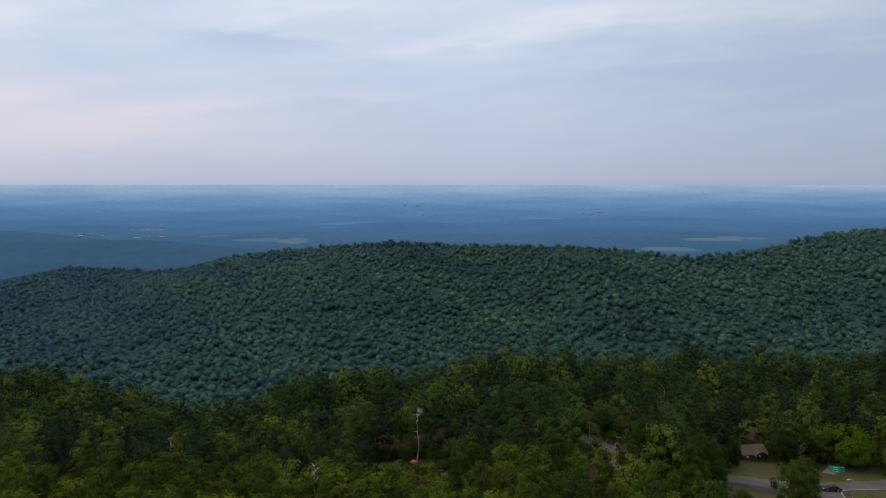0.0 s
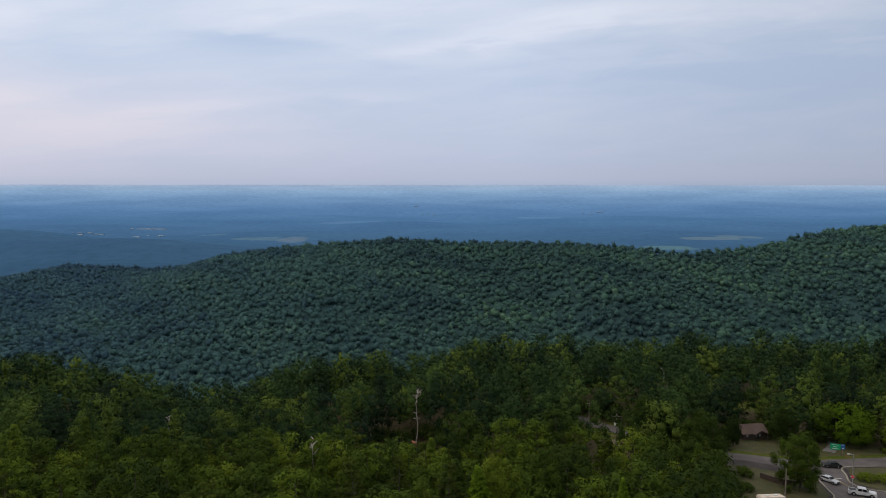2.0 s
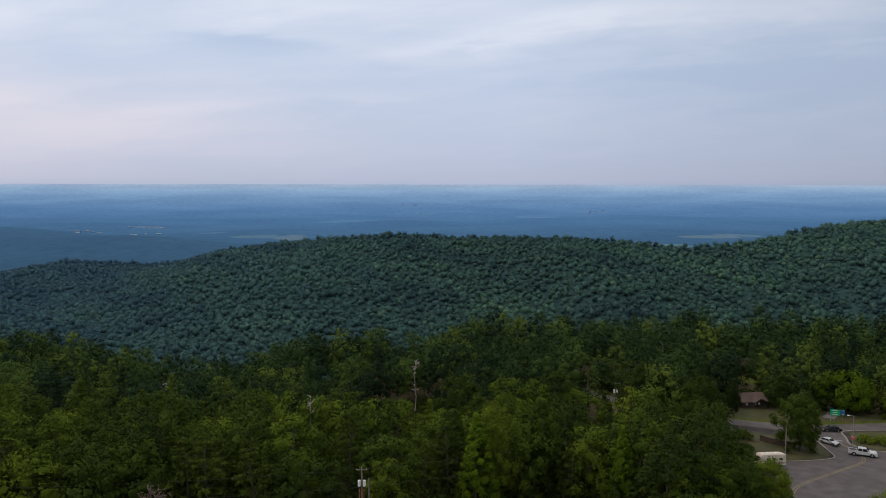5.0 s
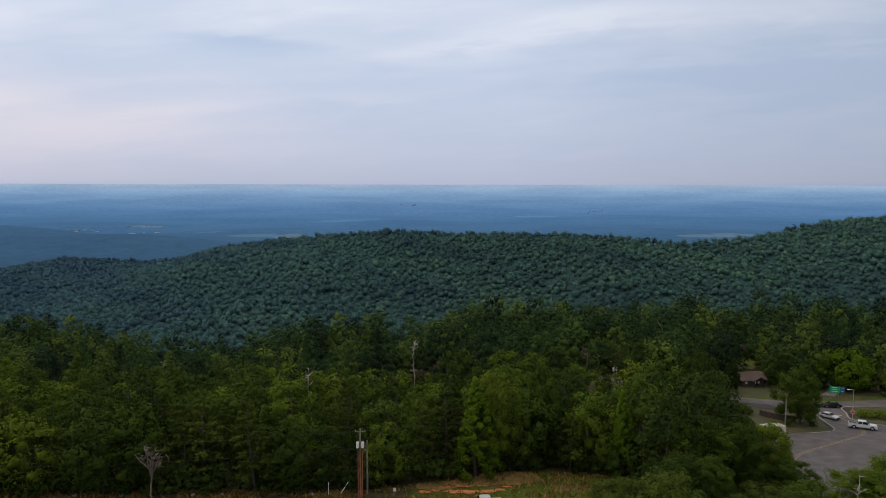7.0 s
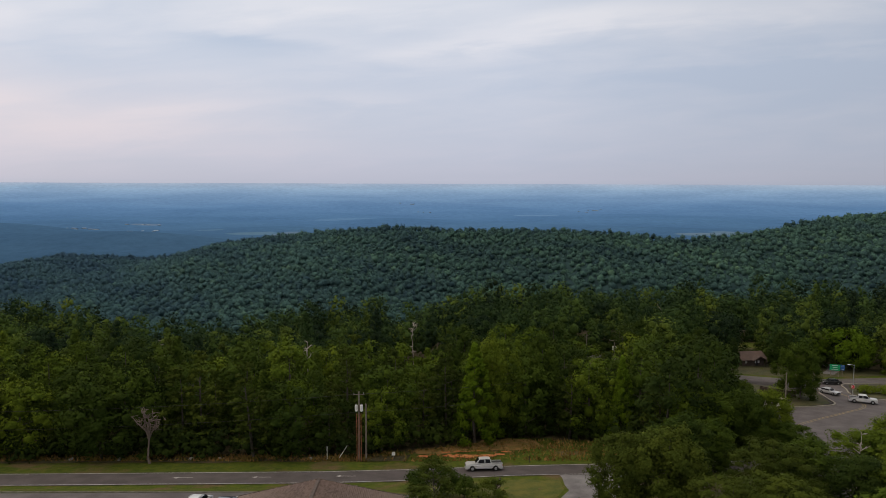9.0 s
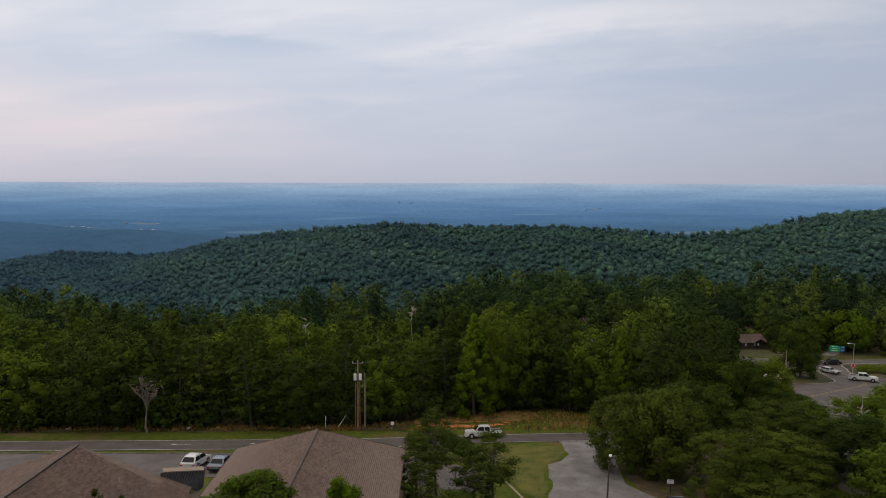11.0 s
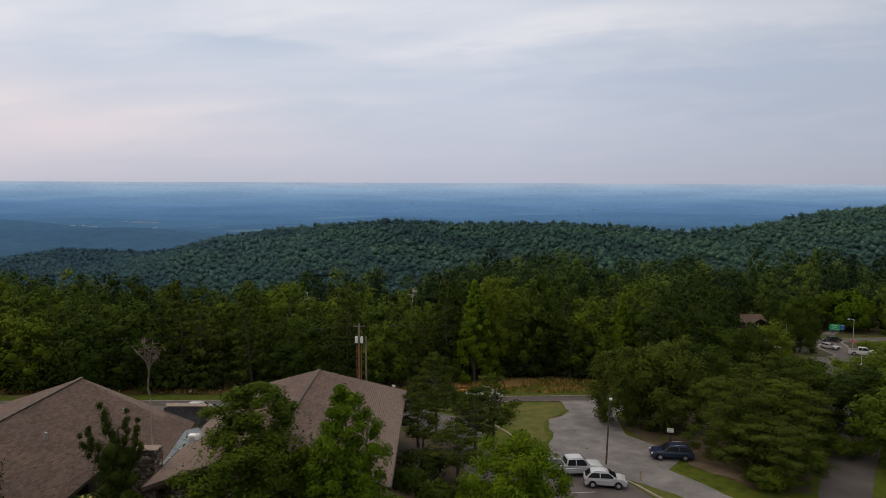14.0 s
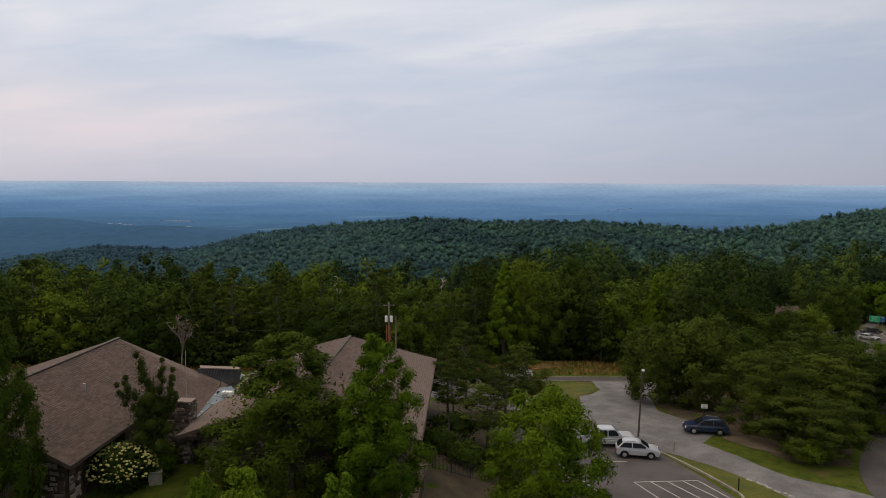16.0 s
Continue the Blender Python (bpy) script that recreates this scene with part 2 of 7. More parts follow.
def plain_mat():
    """The wide wooded plain below the mountain, haze painted in paler and bluer with distance, crossed by soft darker
    woods.
    """
    s = Shader("hazy_far_plain", 1.0, 0.0, 0.0)
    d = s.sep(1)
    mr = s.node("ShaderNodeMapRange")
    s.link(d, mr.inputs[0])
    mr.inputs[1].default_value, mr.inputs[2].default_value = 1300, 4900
    # distance haze is written into the base colour, stop by stop
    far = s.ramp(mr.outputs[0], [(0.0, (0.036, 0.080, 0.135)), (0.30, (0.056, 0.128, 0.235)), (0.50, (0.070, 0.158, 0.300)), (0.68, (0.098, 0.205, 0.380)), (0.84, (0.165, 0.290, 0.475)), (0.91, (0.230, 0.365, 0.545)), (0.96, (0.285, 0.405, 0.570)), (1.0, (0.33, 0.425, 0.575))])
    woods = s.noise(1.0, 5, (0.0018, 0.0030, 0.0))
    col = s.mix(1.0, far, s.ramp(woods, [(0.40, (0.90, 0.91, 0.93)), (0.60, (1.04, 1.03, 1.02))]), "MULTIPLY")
    # pastures between the woods: centre, half size and hazed tone of each, ragged at the edge
    rag = s.noise(1.0, 5, (0.010, 0.010, 0.0), 0.65)
    for cx, cy, w, d, tone in ((-600, 2225, 95, 55, (0.086, 0.160, 0.232)), (-480, 2190, 48, 85, (0.105, 0.162, 0.226)), (-1135, 2660, 62, 48, (0.110, 0.170, 0.255)), (-820, 2420, 60, 40, (0.080, 0.155, 0.245)),
                                (655, 1960, 85, 55, (0.090, 0.172, 0.205)), (880, 2225, 100, 34, (0.110, 0.172, 0.228)), (990, 2270, 85, 42, (0.100, 0.166, 0.232)), (470, 3300, 110, 60, (0.110, 0.215, 0.370)), (-420, 3050, 150, 50, (0.092, 0.190, 0.330))):
        g = []
        for axis_, c, half in ((0, cx, w), (1, cy, d)):
            m = s.node("ShaderNodeMath")
            m.operation = "MULTIPLY_ADD"
            s.link(s.sep(axis_), m.inputs[0])
            m.inputs[1].default_value, m.inputs[2].default_value = 1.0 / half, -c / half
            q = s.node("ShaderNodeMath")
            q.operation = "POWER"
            a = s.node("ShaderNodeMath")
            a.operation = "ABSOLUTE"
            s.link(m.outputs[0], a.inputs[0])
            s.link(a.outputs[0], q.inputs[0])
            q.inputs[1].default_value = 2.6
            g.append(q.outputs[0])
        both = s.node("ShaderNodeMath")
        both.operation = "ADD"
        s.link(g[0], both.inputs[0])
        s.link(g[1], both.inputs[1])
        edge = s.node("ShaderNodeMath")
        edge.operation = "MULTIPLY_ADD"
        s.link(rag, edge.inputs[0])
        edge.inputs[1].default_value = 3.2
        s.link(both.outputs[0], edge.inputs[2])
        col = s.mix(scaled_mask(s, edge.outputs[0]), col, tone)
    tex = s.noise(1.0, 5, (0.03, 0.035, 0.0), 0.7)
    col = s.mix(1.0, col, s.ramp(tex, [(0.32, 0.88), (0.68, 1.1)]), "MULTIPLY")
    s.colour(col)
    return s.m


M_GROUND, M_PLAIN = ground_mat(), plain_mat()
# floor below the far trees: shade between crowns and haze put into the colour
s_ = Shader("hazy_shaded_floor", 1.0, 0.0, 0.0)
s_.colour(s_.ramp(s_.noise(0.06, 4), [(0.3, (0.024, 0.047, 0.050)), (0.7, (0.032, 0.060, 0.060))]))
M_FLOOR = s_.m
M_ASPHALT = worn("worn_asphalt", (0.064, 0.055, 0.054), (0.100, 0.088, 0.086), 0.35, 14, bump=0.2)
M_ROAD = worn("dark_road_asphalt", (0.048, 0.040, 0.039), (0.074, 0.063, 0.061), 0.35, 14, bump=0.2)
M_MOWN = worn("mown_olive_grass", (0.048, 0.062, 0.007), (0.098, 0.092, 0.013), 0.5, 8, 0.95, bump=0.6, dist=0.08)
M_GRAVEL = worn("pale_gravel_drive", (0.108, 0.101, 0.102), (0.176, 0.167, 0.167), 0.45, 6, bump=0.8, dist=0.06)
M_LANE = worn("dark_lane_asphalt", (0.048, 0.042, 0.040), (0.076, 0.067, 0.064), 0.35, 14, bump=0.2)
M_LAWN = worn("dull_corner_lawn", (0.036, 0.040, 0.011), (0.064, 0.056, 0.020), 0.35, 6, bump=0.6, dist=0.08)
M_PAINT = worn("worn_white_road_paint", (0.26, 0.25, 0.24), (0.46, 0.45, 0.43), 1.2, 25, 0.7)
M_YELLOW = worn("faded_yellow_road_paint", (0.15, 0.115, 0.07), (0.30, 0.22, 0.09), 1.2, 25, 0.7)
M_KERB = worn("weathered_concrete", (0.18, 0.16, 0.125), (0.28, 0.255, 0.21), 1.5, 20)
M_DIRT = worn("brown_leaf_litter", (0.038, 0.030, 0.017), (0.085, 0.062, 0.034), 0.5, 7, 0.95, bump=0.7, dist=0.08)
M_SCUFF = worn("dry_brown_dirt", (0.085, 0.064, 0.040), (0.140, 0.108, 0.072), 0.6, 7, 0.95, bump=0.6, dist=0.06)
M_BANK = worn("dry_brown_grass_bank", (0.120, 0.088, 0.017), (0.220, 0.120, 0.042), 0.7, 6, 0.95, bump=0.8, dist=0.1)
M_VERGE = worn("dark_dry_verge", (0.028, 0.030, 0.009), (0.066, 0.046, 0.019), 0.6, 6, 0.95, bump=0.8, dist=0.1)


def clay_mat():
    """Scraped red clay, broken by tufts of rough dry grass."""
    s = Shader("red_clay", 0.95, 0.0, 0.1)
    fine = s.noise(5.0, 6)
    clay = s.ramp(s.noise(0.9, 5), [(0.3, (0.30, 0.095, 0.034)), (0.6, (0.44, 0.17, 0.065)), (0.75, (0.40, 0.24, 0.13))])
    grass = s.ramp(fine, [(0.3, (0.060, 0.050, 0.014)), (0.7, (0.130, 0.085, 0.034))])
    col = s.mix(s.ramp(s.noise(1.5, 6, None, 0.7), [(0.54, 0.0), (0.60, 1.0)]), clay, grass)
    s.colour(s.mix(1.0, col, s.ramp(fine, [(0.3, 0.75), (0.7, 1.2)]), "MULTIPLY")).bump(fine, 0.8, 0.15)
    return s.m


M_CLAY = clay_mat()

# ---- the lie of the land ----

def ease(a, b, v):
    t = np.clip((v - a) / (b - a), 0, 1)
    return t * t * (3 - 2 * t)


CREST_X = [-880, -715, -525, -447, -370, -265, -167, -75, 14, 176, 250, 314, 343, 436, 577, 670, 900]
CREST_Y = [1350, 1300, 1230, 1190, 1160, 1130, 1100, 1075, 1050, 985, 950, 910, 890, 930, 1000, 1030, 1100]
CREST_Z = [-133, -91, -91, -82, -59, -42, -33, -25, -29, -24, -26, -30.5, -29.5, -24.5, -6, -1, 9]


def hz(x, y):
    """Height of the ground: a hill top that falls away to a valley, a wooded ridge, and the plain behind it."""
    x, y = np.asarray(x, float), np.asarray(y, float)
    left = np.interp(y, [-300, 0, 50, 60, 70, 84, 93.5, 101, 108, 120, 150, 200, 280], [-40, 3, 4, 3.6, 2.4, 0.8, -2.8, -3.9, -4.8, -6, -10, -20, -26])
    right = np.interp(y, [-300, 0, 50, 64, 76, 96.5, 102.5, 108, 120, 150, 190, 220, 290], [-45, -1, -1, -1, -1.3, -2.7, -3.9, -4.6, -5.5, -9, -11, -13, -19])
    m = ease(-8, 14, x)
    near = left * (1 - m) + right * m
    yh = y + 62 * np.exp(-((x / np.maximum(y, 100) + 0.37) / 0.13) ** 2) * ease(150, 230, y)
    valley = np.interp(yh, [280, 340, 420, 520], [-23, -40, -85, -112])
    near = near + np.where(yh > 280, valley + 23, 0)
    near = np.maximum(near, -112)
    yc, zc = np.interp(x, CREST_X, CREST_Y), np.interp(x, CREST_X, CREST_Z)
    rise = np.clip((y - 500) / (yc - 500), 0, 1)
    rise = 0.45 * rise + 0.55 * (0.5 - 0.5 * np.cos(np.pi * rise))
    fall = ease(0, 1, (y - yc) / 330)
    spur = (8 * np.sin(x / 62 + 2 * np.sin(y / 150)) + 3.5 * np.sin(x / 24 + y / 60)) * np.sin(np.pi * rise)
    ridge = -112 + (zc + 112) * np.minimum(rise, 1 - fall) + spur * (1 - fall)
    plain = np.interp(y, [1300, 1700, 2700, 3570, 4300, 4900], [-112, -108, -95, -65, 5, 92]) + (8 * np.sin(x / 310 + y / 420) * np.sin(y / 190 + 1.3 * np.sin(x / 500)) + 5 * np.sin(x / 140 + 2 * np.sin(y / 310)) * np.sin(y / 97 + x / 420)) * ease(1400, 2400, y) * (1 - 0.85 * ease(3600, 4500, y))
    plain = plain + 48 * np.exp(-((x + 1330) / 330) ** 2 - ((y - 2000) / 190) ** 2) + 34 * np.exp(-((x + 800) / 300) ** 2 - ((y - 1800) / 120) ** 2) + 18 * np.exp(-((x + 2720) / 160) ** 2 - ((y - 4650) / 120) ** 2)
    z = np.where(y < 500, near, np.where(y < yc, ridge, ridge + (plain + 112) * ease(1400, 1800, y)))
    return z


# ---- builders ----
def mesh_from(name, verts, faces, mats, smooth=False, index=None, normals=None):
    me = bpy.data.meshes.new(name)
    verts, faces = np.asarray(verts, np.float32), np.asarray(faces, np.int32)
    k = faces.shape[1]
    me.vertices.add(len(verts))
    me.vertices.foreach_set("co", verts.ravel())
    me.loops.add(faces.size)
    me.loops.foreach_set("vertex_index", faces.ravel())
    me.polygons.add(len(faces))
    me.polygons.foreach_set("loop_start", np.arange(len(faces), dtype=np.int32) * k)
    for m in mats:
        me.materials.append(m)
    if index is not None:
        me.polygons.foreach_set("material_index", np.asarray(index, np.int32))
    me.polygons.foreach_set("use_smooth", np.full(len(faces), smooth or normals is not None))
    me.update(calc_edges=True)
    if normals is None:
        me.validate()
    else:
        me.normals_split_custom_set_from_vertices(np.asarray(normals, np.float32).tolist())
    return me


def part(name, bm, material, parent=None, label="", smooth=False):
    """Links a bmesh as one mesh object under a thing or a part."""
    me = bpy.data.meshes.new(name)
    bm.normal_update()
    bm.to_mesh(me)
    bm.free()
    for m in (material if isinstance(material, (list, tuple)) else [material]):
        me.materials.append(m)
    if smooth:
        me.polygons.foreach_set("use_smooth", np.ones(len(me.polygons), bool))
    ob = new(name, me)
    ob.parent = parent
    if label:
        ob["label"] = label
    return ob


def thing(name, m, label, category, group="", kind=""):
    ob = new(name)
    ob.matrix_world = m
    ob.empty_display_size = 0.3
    return tagged(ob, label, category, group, kind)


def at(x, y, rz=0.0, dz=0.0):
    """A pose on the ground."""
    return pose(x, y, float(hz(x, y)) + dz, 0, 0, rz)


def b_box(bm, x0, x1, y0, y1, z0, z1, bevel=0.0, m=None):
    r = bmesh.ops.create_cube(bm, size=1.0, matrix=Matrix.LocRotScale(((x0 + x1) / 2, (y0 + y1) / 2, (z0 + z1) / 2), None, (x1 - x0, y1 - y0, z1 - z0)))
    if bevel:
        es = list({e for v in r["verts"] for e in v.link_edges})
        out = bmesh.ops.bevel(bm, geom=es, offset=bevel, segments=2, affect="EDGES")
        r["verts"] = list({v for f in out["faces"] for v in f.verts} | {v for v in r["verts"] if v.is_valid})
    if m is not None:
        bmesh.ops.transform(bm, matrix=m, verts=[v for v in r["verts"] if v.is_valid])
    return r["verts"]


def b_tube(bm, a, b, r0, r1=None, seg=8, caps=True):
    a, b = Vector(a), Vector(b)
    r1 = r0 if r1 is None else r1
    d = b - a
    q = d.to_track_quat("Z", "Y").to_matrix().to_4x4()
    return bmesh.ops.create_cone(bm, cap_ends=caps, segments=seg, radius1=r0, radius2=max(r1, 1e-4), depth=d.length, matrix=Matrix.Translation((a + b) / 2) @ q)["verts"]


def b_poly(bm, pts):
    return bm.faces.new([bm.verts.new(p) for p in pts])


# ---- ground ----
def axis(stops):
    """Grid lines: (from, to, step) stretches joined end to end."""
    out = []
    for a, b, st in stops:
        out.extend(np.arange(a, b, st))
    out.append(stops[-1][1])
    return np.array(out, float)


def inside(x, y, poly):
    x, y = np.asarray(x, float), np.asarray(y, float)
    res = np.zeros(np.broadcast(x, y).shape, bool)
    n = len(poly)
    for i in range(n):
        (x0, y0), (x1, y1) = poly[i], poly[(i + 1) % n]
        if y0 == y1:
            continue
        hit = ((y0 > y) != (y1 > y)) & (x < (x1 - x0) * (y - y0) / (y1 - y0) + x0)
        res ^= hit
    return res


ROAD_Y = ([-300, -66, -18, 2, 20, 60, 200], [94.5, 97.4, 98.8, 100.5, 102.0, 105, 112])
# open ground: verges, lots and lawns with no forest on them
CLEAR = [
    [(-320, 60), (-160, 84), (-60, 70), (-40, 20), (60, 20), (60, 66), (47, 80), (38, 92), (31, 118), (17, 121), (2, 116.5), (-9, 112.5), (-14, 110.5), (-30, 109.2), (-60, 108.4), (-160, 107.4), (-320, 103)],
    [(43.5, 102), (86, 104), (140, 128), (150, 160), (142, 172), (128, 180), (122, 188), (110, 190), (106, 184), (100, 190), (97, 198.5), (87, 198.5), (84, 190), (80, 184), (68, 178), (64, 160), (60, 146), (54, 130), (45, 119)],
    [(40, 206), (48, 194), (62, 182), (70, 182), (72, 192), (58, 206), (48, 220), (40, 222)],
    [(24, 264), (36, 262), (40, 280), (28, 282)],
    [(-30, 204), (-3, 204), (-2, 218), (-26, 217)],
    [(46.8, 160), (53.6, 160), (53.6, 194), (47.2, 194)],
    [(96, 226), (118, 224), (120, 240), (98, 242)],
]


def clear_of(x, y):
    hit = np.zeros(np.shape(x), bool)
    for poly in CLEAR:
        hit |= inside(x, y, poly)
    return hit


gx = axis([(-4200, -1400, 140), (-1400, -320, 24), (-320, -80, 6), (-80, -44, 2), (-44, 60, 1), (60, 130, 2), (130, 320, 6), (320, 1400, 24), (1400, 4200, 140)])
gy = axis([(-400, -40, 20), (-40, 36, 4), (36, 126, 1), (126, 200, 2), (200, 300, 5), (300, 1400, 16), (1400, 4900, 50)])
GX, GY = np.meshgrid(gx, gy)
GZ = hz(GX, GY)
rough_ = np.where(GY < 300, 0.05 * np.sin(GX * 1.3 + 2 * np.sin(GY * 0.7)) * np.sin(GY * 0.9), 0)
nx, ny = len(gx), len(gy)
ids = np.arange(nx * ny).reshape(ny, nx)
quads = np.stack([ids[:-1, :-1], ids[:-1, 1:], ids[1:, 1:], ids[1:, :-1]], -1).reshape(-1, 4)
cyv = (GY[:-1, :-1] + GY[1:, 1:]).ravel() / 2
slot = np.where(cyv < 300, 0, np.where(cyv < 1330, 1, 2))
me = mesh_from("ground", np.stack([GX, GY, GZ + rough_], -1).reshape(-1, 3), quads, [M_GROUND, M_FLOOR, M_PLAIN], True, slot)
at_ = me.attributes.new("forest", "FLOAT", "POINT")
open_ = clear_of(GX, GY)
at_.data.foreach_set("value", np.where(open_, 0.0, 1.0).astype(np.float32).ravel())
tagged(new("ground", me), "grassy hill top falling to a wooded valley and a wide hazy plain", "ground", kind="structure")


def drape(name, poly, lift, material, label, category, step=1.0, parent=None, kind="structure", rag=0.0):
    """A sheet with a clean outline laid over the ground."""
    bm = bmesh.new()
    edge = []
    for i, (x0, y0) in enumerate(poly):
        x1, y1 = poly[(i + 1) % len(poly)]
        k = max(1, int(math.hypot(x1 - x0, y1 - y0) / (step * 2)))
        edge.extend((x0 + (x1 - x0) * j / k, y0 + (y1 - y0) * j / k) for j in range(k))
    if rag:
        g = np.random.default_rng(len(edge))
        edge = [(x + g.normal() * rag, y + g.normal() * rag) for x, y in edge]
    f = b_poly(bm, [(x, y, 0) for x, y in edge])
    bmesh.ops.triangulate(bm, faces=[f])
    xs, ys = [p[0] for p in poly], [p[1] for p in poly]
    for lo, hi, no in ((min(xs), max(xs), (1, 0, 0)), (min(ys), max(ys), (0, 1, 0))):
        c = math.floor(lo) + step
        while c < hi:
            co = (c, 0, 0) if no[0] else (0, c, 0)
            bmesh.ops.bisect_plane(bm, geom=bm.verts[:] + bm.edges[:] + bm.faces[:], plane_co=co, plane_no=no)
            c += step
    for v in bm.verts:
        v.co.z = float(hz(v.co.x, v.co.y)) + lift
    for f in bm.faces:
        if f.normal.z < 0:
            f.normal_flip()
    ob = part(name, bm, material, parent, smooth=True)
    if parent is None:
        tagged(ob, label, category, kind=kind)
    return ob


def smooth_line(pts, n=8):
    """A soft curve through plan points."""
    out = []
    P = [Vector((*p, 0)) for p in pts]
    P = [2 * P[0] - P[1]] + P + [2 * P[-1] - P[-2]]
    for i in range(1, len(P) - 2):
        for j in range(n):
            t = j / n
            a, b, c, d = P[i - 1:i + 3]
            v = 0.5 * (2 * b + (c - a) * t + (2 * a - 5 * b + 4 * c - d) * t * t + (3 * b - a - 3 * c + d) * t ** 3)
            out.append((v.x, v.y))
    out.append((P[-2].x, P[-2].y))
    return out


def ribbon(name, line, width, lift, material, parent=None, label="", category="", kind="structure", height=0.0):
    """A strip along a plan line: a lane, a painted line, or (with a height) a kerb."""
    bm = bmesh.new()
    rows = []
    for i, (x, y) in enumerate(line):
        x0, y0 = line[max(0, i - 1)]
        x1, y1 = line[min(len(line) - 1, i + 1)]
        n = Vector((y0 - y1, x1 - x0, 0)).normalized()
        row = []
        k = max(1, int(width / 1.2))
        for j in range(k + 1):
            o = width * (j / k - 0.5)
            px, py = x + n.x * o, y + n.y * o
            row.append(bm.verts.new((px, py, float(hz(px, py)) + lift + height)))
        if height:
            lo = [bm.verts.new((v.co.x, v.co.y, v.co.z - height - 0.1)) for v in (row[0], row[-1])]
            row = [lo[0]] + row + [lo[1]]
        rows.append(row)
    for a, b in zip(rows, rows[1:]):
        for j in range(len(a) - 1):
            bm.faces.new((a[j], b[j], b[j + 1], a[j + 1]))
    if height:
        bm.faces.new(rows[0])
        bm.faces.new(rows[-1][::-1])
    bmesh.ops.recalc_face_normals(bm, faces=bm.faces)
    if not height:
        for f in bm.faces:
            if f.normal.z < 0:
                f.normal_flip()
    ob = part(name, bm, material, parent, label)
    if parent is None:
        tagged(ob, label, category, kind=kind)
    return ob


def road_y(x):
    return float(np.interp(x, *ROAD_Y))


road_line = [(x, road_y(x)) for x in range(-300, 201, 3)]
road = ribbon("road", road_line, 6.6, 0.06, M_ROAD, label="worn grey two-lane asphalt road along the forest edge", category="road")
for off in (2.95, -2.95):
    ribbon("edge_line", [(x, y + off) for x, y in road_line], 0.16, 0.075, M_PAINT, road)
lot = drape("parking_lot", [(8, 40), (21.6, 40), (22.6, 55), (21.0, 60), (18.8, 65.4), (15, 69), (11.5, 70.5), (3, 71), (1.5, 66), (4, 58), (7.5, 52)], 0.05, M_ASPHALT, "grey asphalt parking lot with white bay lines", "parking lot")
drape("gravel_drive", [(18.2, 99.3), (18.0, 93.8), (18.4, 91.2), (16.6, 89.2), (14.7, 87.5), (13.9, 83), (13.6, 79), (12.8, 74), (11.8, 70.6), (15.1, 69.2), (18.9, 66.6), (22.4, 62.3), (25.1, 58.6), (26.4, 56.0), (28, 52.5), (37, 53.2), (32.4, 57.9), (29.2, 60.6), (26.2, 65.0), (24.6, 68.6), (26.8, 71.0), (26.0, 73.8), (24.3, 77.3), (22.8, 81), (23.3, 86.1), (25, 90), (29, 99.9)], 0.045, M_GRAVEL, "pale gravel drive from the road to the parking lot", "drive", rag=0.28)
drape("car_park", [(-75, 73.5), (-15, 74.5), (2, 73), (6, 76), (4, 83), (-8, 84.2), (-75, 83.5)], 0.05, M_ASPHALT, "grey asphalt car park behind the lodge", "car park", 1.5)
ribbon("lane", smooth_line([(34, 30), (36, 52), (37.9, 60), (42.6, 67.5), (48.8, 76), (54, 84), (58, 94), (59, 101)]), 4.5, 0.055, M_LANE, label="narrow curving asphalt lane under the trees", category="lane")
ribbon("far_road", smooth_line([(40, 224), (46.6, 213.3), (53.9, 203), (66, 193), (80, 184)]), 6.0, 0.06, M_ASPHALT, label="asphalt road passing through a gap in the forest", category="road")
drape("junction", [(58, 104), (72, 104), (84, 118), (104, 128), (134, 142), (134, 156), (110, 153.5), (102.5, 155.5), (99.5, 160), (101.5, 165.5), (104, 171), (125, 172), (125, 179), (104, 177), (96, 176), (78, 183), (60, 190), (60, 183), (80, 176.5), (92, 170), (93.2, 163.5), (91.6, 156), (90.6, 151.5), (87.5, 149.6), (79, 148.2), (67, 149.5), (66, 141), (69, 133), (64, 122)], 0.05, M_ASPHALT, "broad asphalt road junction with worn paint", "junction", 2.0)
drape("corner_lawn", [(67, 150.4), (79, 149.1), (87.0, 150.5), (89.9, 152.2), (90.9, 156.6), (92.2, 163), (84, 168.6), (78, 172), (64, 176), (62, 160)], 0.10, M_LAWN, "dull green corner lawn beside the junction", "lawn", 2.0)
drape("sign_island", [(103.2, 156.4), (110.4, 154.6), (134, 157), (134, 171.6), (125, 171.2), (104.8, 170.2), (102.4, 165.2), (100.5, 160.2)], 0.10, M_LAWN, "grass island beside the stop sign", "lawn", 2.0)
drape("leaf_litter", [(29, 97), (25.6, 90), (23.6, 86.1), (23.0, 81), (24.5, 77.3), (26.2, 74.2), (27.4, 71), (28.6, 68), (31, 63.6), (36, 62.6), (39.2, 68), (41, 73), (44, 80), (48, 88), (49, 96), (38, 97.4)], 0.03, M_DIRT, "brown leaf litter under the trees beside the drive", "litter", 1.5, rag=0.3)
drape("leaf_litter", [(-4.3, 40), (7.2, 40), (6.9, 52), (3.4, 58), (1.0, 66), (2.4, 71.5), (-4.3, 72)], 0.035, M_DIRT, "brown leaf litter under the trees beside the lodge", "litter", 1.0, rag=0.2)
